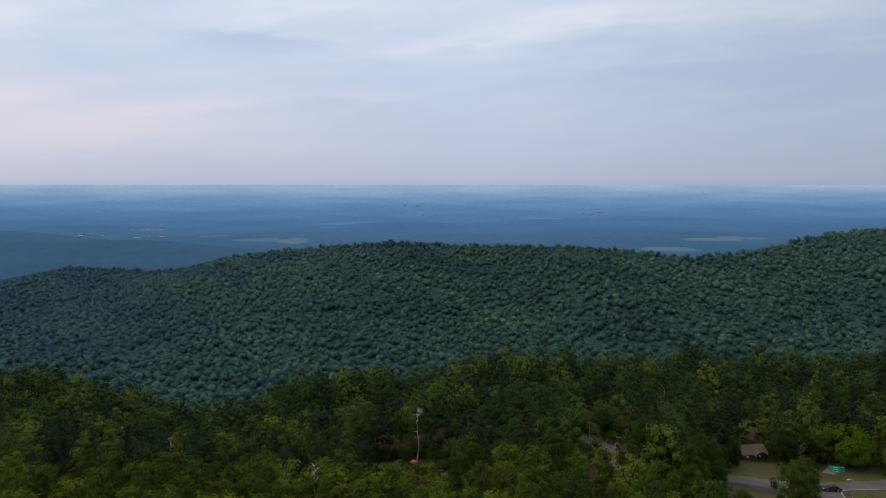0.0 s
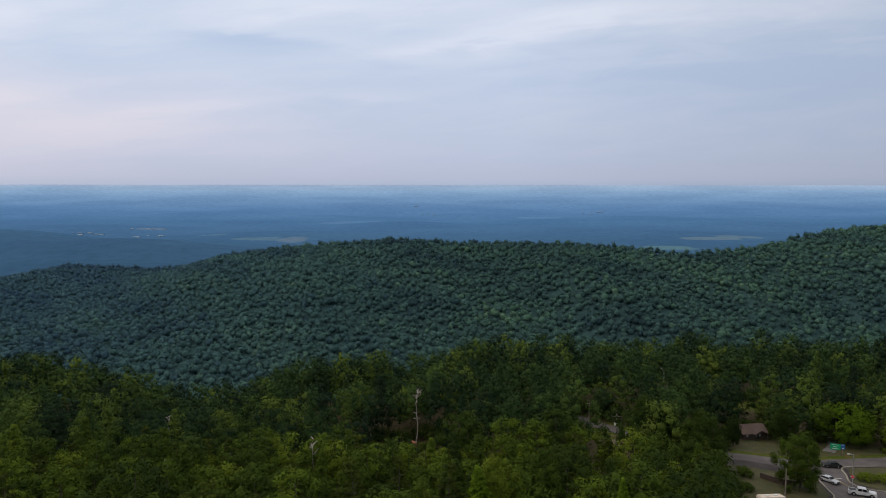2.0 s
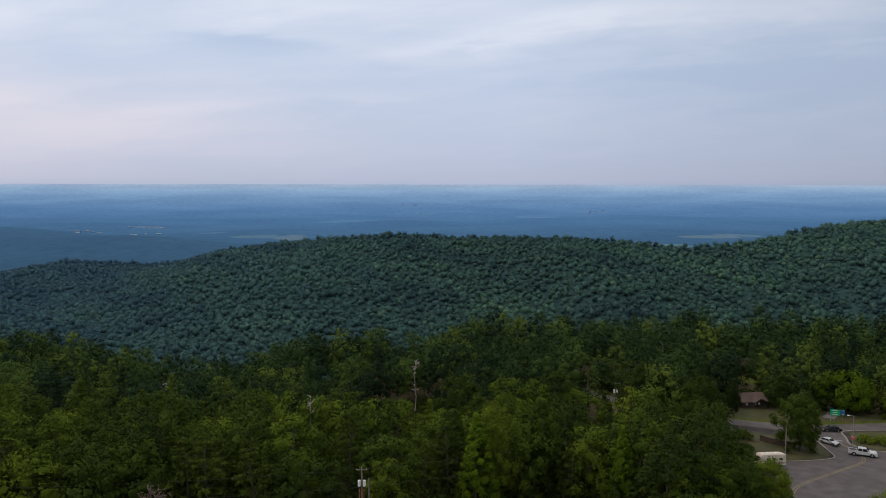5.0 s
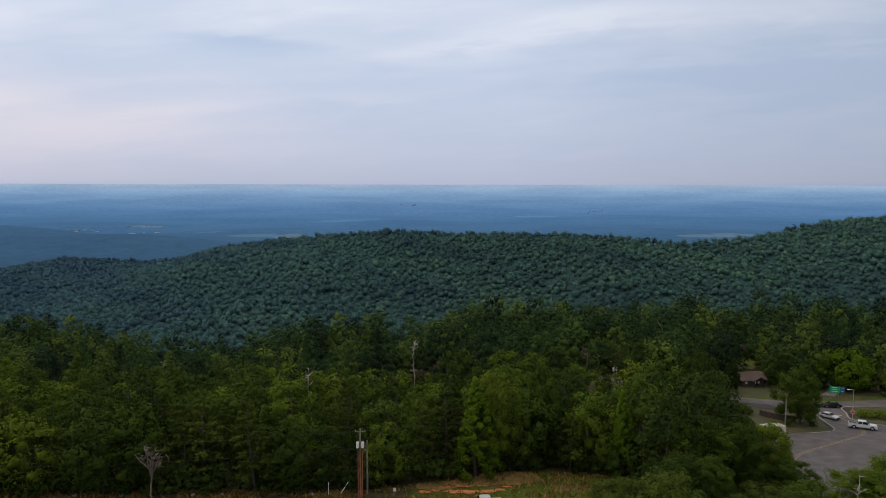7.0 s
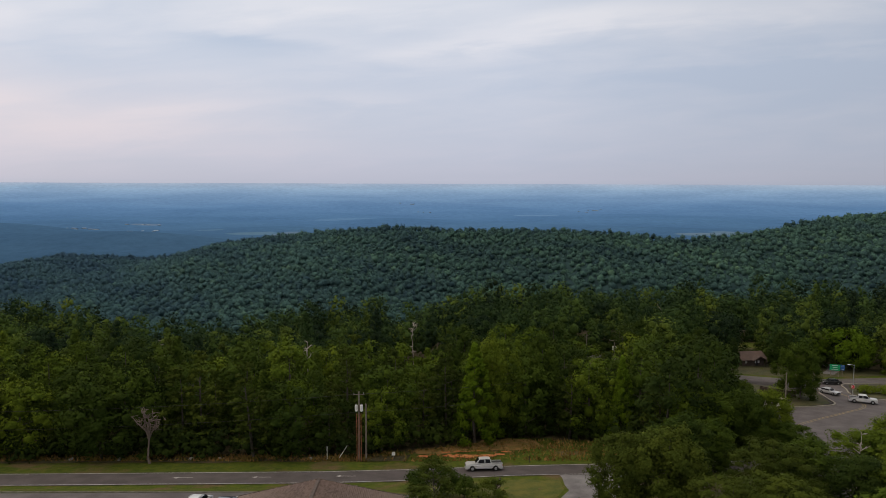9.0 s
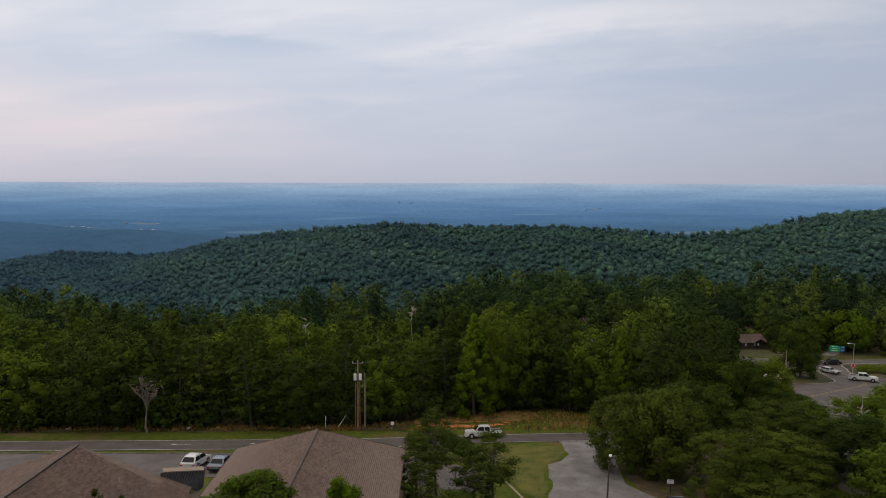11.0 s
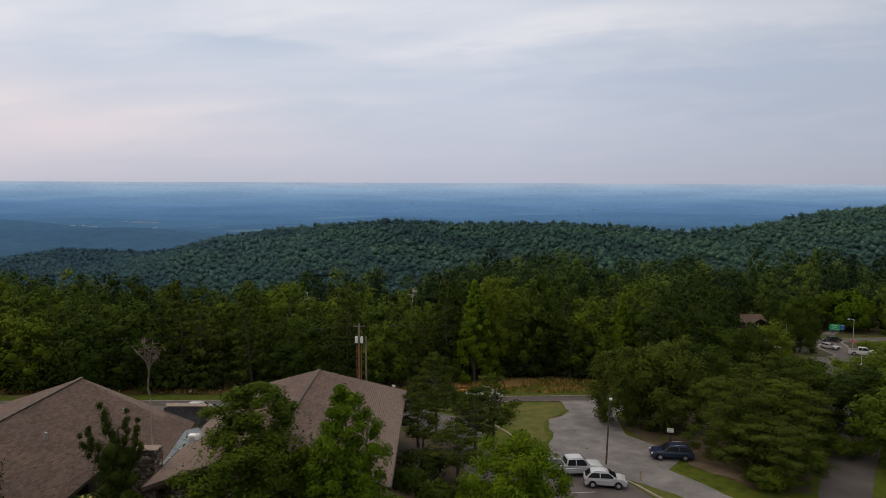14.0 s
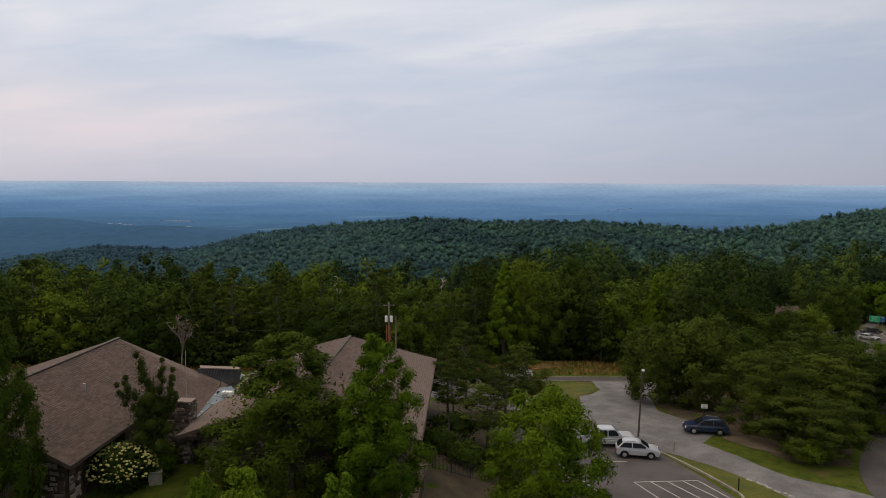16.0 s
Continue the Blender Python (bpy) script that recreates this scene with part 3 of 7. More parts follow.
drape("dirt_track", [(48.2, 160), (52.2, 160), (51.8, 172), (52.6, 184), (51.0, 194), (48.4, 194), (49.6, 184), (48.6, 172)], 0.05, M_SCUFF, "bare brown dirt track in a gap of the forest", "track", 1.5, rag=0.35)
ribbon("gravel_path", smooth_line([(107, 183), (112.5, 190), (114, 199), (111, 206)]), 3.0, 0.06, M_GRAVEL, label="pale gravel path behind the bright green maple", category="path")
drape("drive_lawn", [(8.6, 82), (9.9, 77.6), (11.6, 73.6), (13.0, 79), (13.4, 83.4), (14.2, 87.9), (16.3, 89.8), (17.7, 92.2), (17.4, 95.4), (10, 96.0), (-4, 94.6), (-4, 92), (5, 91), (7.5, 87)], 0.04, M_MOWN, "olive mown lawn beside the gravel drive", "lawn", rag=0.25)
drape("bare_dirt", [(26.9, 73.0), (29.4, 72.4), (32.4, 70), (33.4, 67.4), (31, 65.8), (28.2, 67.4), (26.9, 70)], 0.06, M_SCUFF, "scuffed brown dirt at the edge of the drive", "dirt", rag=0.3)
drape("dry_verge", [(-140, 106.0), (-60, 106.9), (-28, 107.3), (-6, 107.9), (-4.6, 111.6), (-30, 111.4), (-60, 111), (-140, 110)], 0.06, M_VERGE, "dark dry grass along the far verge", "verge", 1.5, rag=0.35)
drape("shaded_lawn", [(66, 180.5), (80, 184.8), (96, 178.6), (125, 181), (140, 174), (143, 178), (128, 187), (112, 191), (100, 192), (97.5, 200), (86, 200), (80, 192), (66, 187)], 0.03, M_LAWN, "dull grass round the small park building", "lawn", 2.0, rag=0.4)
drape("dry_bank", [(-4, 112.0), (1, 112.2), (8, 112.6), (14, 113.2), (18.5, 115.4), (17, 120), (8, 118.6), (0, 116), (-5, 114)], 0.07, M_BANK, "bank of dry brown grass below the forest edge", "bank", rag=0.4)
clay_rng = np.random.default_rng(12)
for cx, cy, w, d in ((-2.6, 110.4, 1.4, 0.7), (-0.8, 111.0, 1.0, 0.6), (2.6, 110.3, 1.6, 0.9), (5.0, 110.0, 1.9, 1.0), (7.8, 110.2, 1.8, 0.9), (10.2, 110.8, 1.4, 0.6), (4.0, 112.7, 1.5, 0.5), (7.0, 112.9, 1.3, 0.5), (1.0, 112.5, 1.0, 0.4), (11.5, 112.2, 0.9, 0.4)):
    drape("clay_bank", [(cx + w * math.cos(a) * clay_rng.uniform(0.6, 1.3), cy + d * math.sin(a) * clay_rng.uniform(0.6, 1.3)) for a in np.linspace(0, 2 * math.pi, 13)[:-1]], 0.10, M_CLAY, "bare red clay scrape in the grass verge", "clay bank", rag=0.12)

# ---- trees ----
def ico(sub):
    bm = bmesh.new()
    bmesh.ops.create_icosphere(bm, subdivisions=sub, radius=1.0)
    v = np.array([p.co[:] for p in bm.verts])
    bm.verts.ensure_lookup_table()
    f = np.array([[q.index for q in p.verts] for p in bm.faces])
    bm.free()
    return v, f


ICO1, ICO2 = ico(1), ico(2)


def unit(v):
    return v / (np.linalg.norm(v, axis=-1, keepdims=True) + 1e-9)


def leaf_cards(rng, c, r, n, size, up=0.25, flat=1.0, axis_=None):
    """n leaf sprays over the outside of a clump, shaded as the soft mass that they make up together."""
    d = rng.normal(size=(n, 3))
    d[:, 2] += up
    if axis_ is not None:
        d += 0.7 * axis_
    d = unit(d)
    p = c + d * np.array([1, 1, flat]) * r * ((0.55 + 0.62 * rng.random((n, 1))) if n <= 110 else (0.42 + 0.9 * rng.random((n, 1))))
    nrm = unit(d + np.array([0, 0, 0.3]) + rng.normal(scale=0.42, size=(n, 3)))
    t = unit(np.cross(nrm, rng.normal(size=(n, 3))))
    b = np.cross(nrm, t)
    s = size * rng.uniform(0.55, 1.35, (n, 1))
    v = np.stack([p - t * s - b * s * 0.55, p + t * s * 1.1, p - t * s * 0.8 + b * s * 0.6], 1).reshape(-1, 3)
    f = np.arange(3 * n).reshape(-1, 3)
    soft = unit(0.45 * d + 0.55 * nrm + (0 if axis_ is None else 0.6 * axis_))
    return v, f, np.repeat(soft, 3, axis=0)


def clump(rng, c, r, cards, size, core, flat=1.0, up=0.25, fill=None, axis_=None):
    """A rounded body of foliage with sprays over it."""
    v0, f0 = core
    bump = 1 + rng.uniform(-0.22, 0.22, (len(v0), 1))
    fill = fill or (0.46 if cards > 110 else 0.36 if cards else 0.84)
    v = c + v0 * bump * r * fill * np.array([1, 1, flat])
    n = unit(v0 + (0 if axis_ is None else 0.5 * axis_))
    if not cards:
        return v, f0, n
    cv, cf, cn = leaf_cards(rng, np.asarray(c), r, cards, size, up, flat, axis_)
    return np.concatenate([v, cv]), np.concatenate([f0, cf + len(v)]), np.concatenate([n, cn])


def join(pieces):
    """Several (vertices, faces[, normals]) as one."""
    vs, fs, ns, k = [], [], [], 0
    for v, f, *n in pieces:
        vs.append(v)
        fs.append(f + k)
        ns.extend(n)
        k += len(v)
    out = (np.concatenate(vs), np.concatenate(fs))
    return out + (np.concatenate(ns),) if ns else out


def crown(rng, h, r, base, lobes, cards, size, core, shape="round", lowest=-0.75, flat=(0.75, 1.0), reach=(0.62, 0.95), fill=None):
    """Clumps of leaves over the outside of a domed or tapering crown of height h and radius r above its base height."""
    out = []
    big = (1.85 if cards > 110 else 1.95) / math.sqrt(lobes + 4)
    hz2 = (h - base) / 2
    mid = base + hz2 * (0.86 if shape == "round" else 0.95)
    lean_ = rng.uniform(0, 6.28)
    for i in range(lobes):
        u = (i + 0.5) / lobes
        a = i * 2.39996 + rng.uniform(-0.45, 0.45)
        side = 1 + 0.16 * math.cos(a - lean_)
        if shape == "cone":
            w = (1 - u) ** 0.8 * 0.92 + 0.06
            cr = r * big * rng.uniform(0.8, 1.2) * (0.45 + 0.55 * w)
            rr = max(0.0, r * w * side - cr * 0.8)
            c = np.array([rr * math.cos(a), rr * math.sin(a), base + cr * 0.5 + u * (h - base - cr * 1.2)])
        elif shape == "ovate":
            w = max(0.04, (1 - u) ** 0.46) * min(1.0, 0.6 + 1.4 * u)
            cr = r * big * rng.uniform(0.62, 1.05) * (0.55 + 0.45 * w)
            k = rng.uniform(0.72, 1.0) if rng.random() < 0.75 else rng.uniform(0.3, 0.65)
            rr = max(0.0, r * w * side * k - cr * 0.2)
            c = np.array([rr * math.cos(a), rr * math.sin(a), base + cr * 0.6 + u * (h - base - cr * 1.3) * rng.uniform(0.95, 1.05)])
        else:
            z = lowest + (1 - lowest) * u
            w = math.sqrt(max(0.0, 1 - abs(z) ** 2.3))
            cr = r * big * rng.uniform(0.62, 1.25)
            k = rng.uniform(*reach) if rng.random() < 0.8 else rng.uniform(0.35, 0.6)
            c = np.array([r * w * k * side * math.cos(a), r * w * k * side * math.sin(a), mid + z * (hz2 * 1.08 - cr * 0.55) * rng.uniform(0.86, 1.1)])
        out_dir = unit(np.array([c[0], c[1], (c[2] - mid) * r / max(hz2, 0.1) + 0.2 * r]))
        out.append(clump(rng, c, cr, cards, size, core, rng.uniform(*flat) * (1.3 if shape == "ovate" else 1.0), 0.25, fill, out_dir))
    for z, k in ((0.30, 0.50), (0.56, 0.48)):
        kk = k * (0.6 if shape == "cone" and z > 0.5 else 1)
        out.append(clump(rng, np.array([0, 0, base + z * (h - base)]), r * kk * 0.5, 0, size, ICO2 if cards > 110 else ICO1, 1.15))
        if cards > 110:
            out.append(leaf_cards(rng, np.array([0, 0, base + z * (h - base)]), r * kk * 1.25, 1200, size * 1.35))
    return join(out)


def pine_crown(rng, h, r, base, whorls, cards, size, core, dome=False):
    """Flat sprays of needles in loose tiers at the ends of the boughs."""
    out = []
    for i in range(whorls):
        u = i / (whorls - 1)
        w = 0.25 + 0.8 * math.sin(math.pi * (0.22 + 0.72 * u)) if dome else (0.62 + 0.5 * u if u < 0.3 else 0.8 * (1.28 - u)) + 0.05
        z = base + u * (h - base) * 0.95
        for j in range(5 if u < 0.75 else 3):
            a = j * 1.2566 + i * 0.7 + rng.uniform(-0.35, 0.35)
            rr = r * w * rng.uniform(0.5, 0.95)
            cr = r * rng.uniform(0.20, 0.34) * (1.15 - 0.5 * u)
            out.append(clump(rng, np.array([rr * math.cos(a), rr * math.sin(a), z + rng.uniform(-0.4, 0.5) - 0.06 * rr]), cr, cards, size, core, rng.uniform(0.34, 0.5), 0.5))
    out.append(clump(rng, np.array([0, 0, h * 0.94]), r * 0.16, cards, size, core, 1.3))
    return join(out)


def trunk_arrays(rng, h, r0, limbs, reach, base, seg=6):
    """A tapered, slightly bent trunk with limbs."""
    out = []

    def tube(p, rad):
        p = np.asarray(p)
        k = len(p)
        ang = np.arange(seg) * 2 * np.pi / seg
        rings = []
        for i in range(k):
            d = p[min(i + 1, k - 1)] - p[max(i - 1, 0)]
            d = d / (np.linalg.norm(d) + 1e-9)
            s = np.cross(d, [0.3, 0.9, 0.2])
            s /= np.linalg.norm(s)
            t = np.cross(d, s)
            rings.append(p[i] + rad[i] * (np.cos(ang)[:, None] * s + np.sin(ang)[:, None] * t))
        v = np.concatenate(rings)
        f = []
        for i in range(k - 1):
            for j in range(seg):
                a, b = i * seg + j, i * seg + (j + 1) % seg
                f += [[a, b, b + seg], [a, b + seg, a + seg]]
        out.append((v, np.array(f)))

    zs = np.linspace(-0.3, h, 6)
    ctr = np.stack([np.cumsum(rng.normal(scale=h * 0.008, size=6)), np.cumsum(rng.normal(scale=h * 0.008, size=6)), zs], 1)
    tube(ctr, r0 * np.linspace(1.15, 0.18, 6))
    for i in range(limbs):
        u = rng.uniform(0.15, 0.95)
        z0 = base + u * (h - base) * 0.85
        p0 = np.array([np.interp(z0, zs, ctr[:, 0]), np.interp(z0, zs, ctr[:, 1]), z0])
        a = i * 2.4 + rng.uniform(-0.3, 0.3)
        L = reach * (1 - 0.6 * u) * rng.uniform(0.6, 1.0)
        d = np.array([math.cos(a), math.sin(a), rng.uniform(0.15, 0.75)])
        p1 = p0 + d * L * 0.5
        p2 = p1 + (d + [0, 0, 0.2]) * L * 0.5
        tube([p0, p1, p2], [r0 * 0.38 * (1 - 0.5 * u), r0 * 0.24 * (1 - 0.5 * u), r0 * 0.07])
    return join(out)


def tree_model(seed, kind, h, r, base, lobes, cards, size, core, leaf, limbs=9):
    """Trunk and crown meshes of one kind of tree."""
    rng = np.random.default_rng(seed)
    if kind == "pine":
        cv, cf, cn = pine_crown(rng, h, r, base, lobes, cards, size, core)
    elif kind == "cedar":
        cv, cf, cn = crown(rng, h, r, base, lobes, cards, size, core, "round", -0.8, (0.3, 0.5), (0.7, 1.05))
    else:
        cv, cf, cn = crown(rng, h, r, base, lobes, cards, size, core, kind)
    tv, tf = trunk_arrays(rng, h * 0.86, max(0.13, h * 0.016), limbs, r * 0.8, base)
    return mesh_from("trunk", tv, tf, [M_BARK], True), mesh_from("crown", cv, cf, [leaf], normals=cn)


def plant(name, model, m, label, category="tree", group=""):
    ob = thing(name, m, label, category, group)
    for n, me_ in zip(("trunk", "crown"), model):
        new(n, me_).parent = ob
    return ob


def stand(x, y, scale, turn, lean=0.0, wide=1.0):
    m = Matrix.LocRotScale((x, y, float(hz(x, y)) - 0.1), Euler((lean, lean * 0.5, turn)), (scale * wide, scale * wide, scale))
    return m


def scatter(rng, x0, x1, y0, y1, step, keep):
    xs, ys = np.meshgrid(np.arange(x0, x1, step), np.arange(y0, y1, step))
    xs = xs.ravel() + rng.uniform(-0.42, 0.42, xs.size) * step
    ys = ys.ravel() + rng.uniform(-0.42, 0.42, ys.size) * step
    k = keep(xs, ys)
    return xs[k], ys[k]


# forest nearest the road: single trees
WOOD_MODELS = [tree_model(10 + i, k, h, r, b, 24, 96, 0.26, ICO1, M_LEAF, 6) for i, (k, h, r, b) in enumerate((("round", 14, 4.9, 0.8), ("round", 12.5, 5.2, 0.4), ("tall", 16, 4.3, 0.8), ("tall", 14, 3.9, 0.3), ("round", 11, 4.6, 0.2), ("cone", 15.5, 4.0, 0.6), ("round", 13, 4.4, 0.6)))]
PINE_MODELS = [tree_model(30 + i, "pine", h, r, b, 9, 48, 0.24, ICO1, M_PINE, 8) for i, (h, r, b) in enumerate(((15, 3.9, 3.5), (13, 3.6, 2.2)))]
rng = np.random.default_rng(5)


def in_view(x, y):
    return np.abs(x - 2) < 0.69 * y + 12


wx, wy = scatter(rng, -150, 160, 107, 168, 6.6, lambda x, y: in_view(x, y) & ~clear_of(x, y))
order = np.argsort(wy)
wx, wy = wx[order], wy[order]
NEAR = 225
for i, (x, y) in enumerate(zip(wx[:NEAR], wy[:NEAR])):
    pine = rng.random() < 0.2
    model = PINE_MODELS[rng.integers(2)] if pine else WOOD_MODELS[rng.integers(7)]
    sc = rng.uniform(0.72, 1.2) * (1.1 if y < 122 else 1.0)
    plant("pine_tree" if pine else "broadleaf_tree", model, stand(x, y, sc, rng.uniform(0, 6.28), rng.normal() * 0.03),
          "dark green pine in the roadside forest" if pine else "full green broadleaf tree in the roadside forest", "tree", "forest trees")


def forest(name, xs, ys, scales, models, material, rng, label, tints):
    """Many far trees in one mesh."""
    vs, fs, ns, tn, k = [], [], [], [], 0
    for i, (x, y) in enumerate(zip(xs, ys)):
        v, f, n = models[rng.integers(len(models))]
        a, s = rng.uniform(0, 6.28), scales[i]
        c, sn = math.cos(a), math.sin(a)
        tall = s * rng.uniform(0.88, 1.14)
        w = np.stack([(v[:, 0] * c - v[:, 1] * sn) * s + x, (v[:, 0] * sn + v[:, 1] * c) * s + y, v[:, 2] * tall], 1)
        w[:, 2] += float(hz(x, y))
        vs.append(w.astype(np.float32))
        fs.append(f + k)
        ns.append(np.stack([n[:, 0] * c - n[:, 1] * sn, n[:, 0] * sn + n[:, 1] * c, n[:, 2]], 1))
        tn.append(np.full(len(f), tints[i], np.float32))
        k += len(v)
    me = mesh_from(name, np.concatenate(vs), np.concatenate(fs), [material], normals=np.concatenate(ns))
    a_ = me.attributes.new("tint", "FLOAT", "FACE")
    a_.data.foreach_set("value", np.concatenate(tn))
    return tagged(new(name, me), label, "forest", kind="stuff")


rng = np.random.default_rng(6)
far_models = [crown(rng, h, r, b, 11, 26, 0.38, ICO1, k, -0.3, (0.8, 1.0), (0.5, 0.76)) for k, h, r, b in (("round", 14.5, 4.3, 2.5), ("round", 13, 4.5, 2), ("round", 12, 3.8, 1), ("tall", 16, 3.7, 2.5), ("tall", 14, 3.6, 1), ("round", 11, 4.6, 1))]
fx, fy = scatter(rng, -260, 260, 150, 345, 7.2, lambda x, y: in_view(x, y) & ~clear_of(x, y))
limit = float(wy[min(NEAR, len(wy)) - 1])
k_ = fy > limit + 2
fx, fy = fx[k_], fy[k_]
mid_models = [crown(rng, h, r, b, 17, 58, 0.27, ICO1, k, -0.5, (0.8, 1.0), (0.55, 0.82)) for k, h, r, b in (("round", 14, 4.4, 1.0), ("round", 12.5, 4.7, 0.6), ("tall", 15.5, 3.9, 1.2), ("tall", 14, 3.6, 0.6), ("cone", 15, 3.6, 0.6), ("round", 11.5, 4.4, 0.6))]
tint_ = np.clip(rng.normal(0.45, 0.40, len(fx)), 0, 1)
size_ = rng.uniform(0.78, 1.42, len(fx)) * np.where(inside(fx, fy, [(36, 158), (53, 158), (55, 192), (50, 206), (38, 208)]) | inside(fx, fy, [(-34, 178), (2, 178), (2, 204), (-34, 204)]), 0.45, 1.0)
for near_, models_, name_ in ((fy < 222, mid_models, "hilltop_forest"), (fy >= 222, far_models, "hilltop_forest_beyond")):
    forest(name_, fx[near_], fy[near_], size_[near_], models_, M_FOREST, rng, "dense mixed green forest covering the hill top", tint_[near_])

rng = np.random.default_rng(7)


def ridge_tree(rng):
    """A far crown: a rounded body under loose sprays."""
    hgt, r = rng.uniform(4.8, 7.0), rng.uniform(3.0, 4.6)
    off = rng.uniform(-0.35, 0.35, 3) * r
    body = clump(rng, np.array([0, 0, hgt]), r, 0, 1, ICO1, rng.uniform(0.8, 1.05), fill=0.72)
    sprays = leaf_cards(rng, np.array([0, 0, hgt]), r, 20, 0.78, 0.8, 0.95)
    more = leaf_cards(rng, np.array([off[0], off[1], hgt + 0.3]), r * 0.8, 16, 0.62, 1.0, 1.0)
    return join([body, sprays, more])


ridge_models = [ridge_tree(rng) for i in range(24)]


def on_ridge(x, y):
    yc = np.interp(x, CREST_X, CREST_Y)
    return (np.abs(x) < 0.67 * y + 30) & (y < yc + 14)


rx, ry = scatter(rng, -980, 980, 440, 1380, 6.6, lambda x, y: on_ridge(x, y) & ((y > 580) | (np.abs(x / y + 0.37) < 0.17)))
patch = 0.22 * np.sin(rx / 61 + 1.7 * np.sin(ry / 47)) * np.sin(ry / 53 + rx / 140) + 0.12 * np.sin(rx / 23 + ry / 31)
# darker tint along the crests, most of all on the western knoll
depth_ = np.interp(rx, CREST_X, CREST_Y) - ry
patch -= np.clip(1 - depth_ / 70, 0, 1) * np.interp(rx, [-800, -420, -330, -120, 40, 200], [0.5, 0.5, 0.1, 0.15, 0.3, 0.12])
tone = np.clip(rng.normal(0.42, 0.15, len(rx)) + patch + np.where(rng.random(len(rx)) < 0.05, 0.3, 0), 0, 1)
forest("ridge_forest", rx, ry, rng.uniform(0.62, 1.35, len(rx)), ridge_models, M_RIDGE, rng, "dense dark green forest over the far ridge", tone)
# sheet added to close the gaps between the single crowns, gap shade in its colour
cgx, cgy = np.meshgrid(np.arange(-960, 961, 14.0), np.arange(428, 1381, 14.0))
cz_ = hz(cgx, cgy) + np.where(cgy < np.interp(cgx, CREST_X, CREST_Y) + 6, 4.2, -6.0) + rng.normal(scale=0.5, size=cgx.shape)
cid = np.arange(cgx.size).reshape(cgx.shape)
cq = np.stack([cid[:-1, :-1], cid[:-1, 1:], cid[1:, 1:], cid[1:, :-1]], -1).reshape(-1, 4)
tagged(new("ridge_understorey", mesh_from("ridge_understorey", np.stack([cgx, cgy, cz_], -1).reshape(-1, 3), cq, [M_FLOOR], True)), "dark green sheet added under the ridge crowns, gap shade in its colour", "forest", kind="stuff")

# undergrowth that closes the forest edge
rng = np.random.default_rng(8)
low_models = [crown(rng, h, r, -0.4, 7, 30, 0.25, ICO1, "round", -0.1) for h, r in ((3.2, 2.2), (2.4, 1.9), (4.2, 2.4), (5.0, 2.2))]
ux, uy = scatter(rng, -150, 150, 104, 245, 2.6, lambda x, y: in_view(x, y) & ~clear_of(x, y) & (clear_of(x, y - 5.5) | clear_of(x - 4, y - 2)))
forest("undergrowth", ux, uy, rng.uniform(0.6, 1.3, len(ux)), low_models, M_LOW, rng, "dense green undergrowth along the forest edge", np.clip(rng.normal(0.4, 0.25, len(ux)), 0, 1))
print("trees", len(wx), len(fx), len(rx))

# ---- kerbs and road paint ----
def lines(name, strokes, material, parent, width=0.12, lift=0.08):
    for st in strokes:
        ribbon(name, st, width, lift, material, parent)


lines("bay_line", [[(14.6, 58.2), (20.4, 58.8)], [(20.4, 58.8), (21.9, 55.4)], [(14.6, 58.2), (17.6, 51)], [(16.1, 58.35), (19.6, 51.5)], [(17.6, 58.5), (20.9, 52.5)], [(19.0, 58.65), (21.6, 54.2)],
                   [(12.7, 62.6), (15.1, 62.9)], [(11.2, 66.6), (13.2, 66.9)], [(8.2, 60), (12.8, 52)]], M_PAINT, lot, 0.14)
verge = drape("verge", [(18.7, 66.1), (19.5, 64.9), (21.6, 60.7), (23.1, 56.9), (23.3, 53), (28.4, 52), (26.7, 56.2), (25.4, 58.8), (22.7, 62.5)], 0.07, M_MOWN, "narrow mown grass verge beside the parking lot", "verge")
ribbon("kerb", smooth_line([(18.2, 66.6), (19.3, 64.8), (21.4, 60.6), (22.9, 56.8), (23.0, 55.2), (22.2, 53.6), (20.6, 52.6)], 5), 0.2, 0.04, M_KERB, height=0.14, label="worn concrete kerb round the parking lot", category="kerb")
ribbon("kerb", smooth_line([(12.0, 70.4), (9.8, 74.5), (8.2, 79.5), (6.2, 82.8)], 4), 0.25, 0.04, M_KERB, height=0.13, label="concrete kerb along the drive lawn", category="kerb")
ribbon("kerb", [(x, 84.35 - 0.004 * (x + 40)) for x in range(-74, -8, 4)], 0.3, 0.04, M_KERB, height=0.14, label="concrete kerb along the car park", category="kerb")
JUNCTION = [o for o in scene.objects if o.name == "junction"][0]
island = ribbon("kerb", smooth_line([(67, 149.9), (79, 148.4), (87.4, 149.8), (90.6, 151.7), (91.6, 156.4), (93.0, 163.6)], 5), 0.35, 0.05, M_KERB, height=0.15, label="pale concrete kerb round the corner lawn", category="kerb")
ribbon("kerb", smooth_line([(112, 154), (103, 155.3), (99.6, 159.8), (101.4, 165.3), (104, 170.8), (114, 171.6)], 5), 0.35, 0.05, M_KERB, height=0.15, label="pale concrete kerb round the sign island", category="kerb")
lines("centre_line", [smooth_line([(64, 121), (71, 131), (84, 140.5), (95, 148.5), (97.5, 156), (97, 163)], 5), smooth_line([(64.5, 120.7), (71.4, 130.6), (84.3, 140.1), (95.4, 148.2), (97.9, 156), (97.4, 163)], 5)], M_YELLOW, JUNCTION, 0.16)
lines("stop_line", [[(93.8, 163.8), (99.2, 163.2)]], M_PAINT, JUNCTION, 0.4)
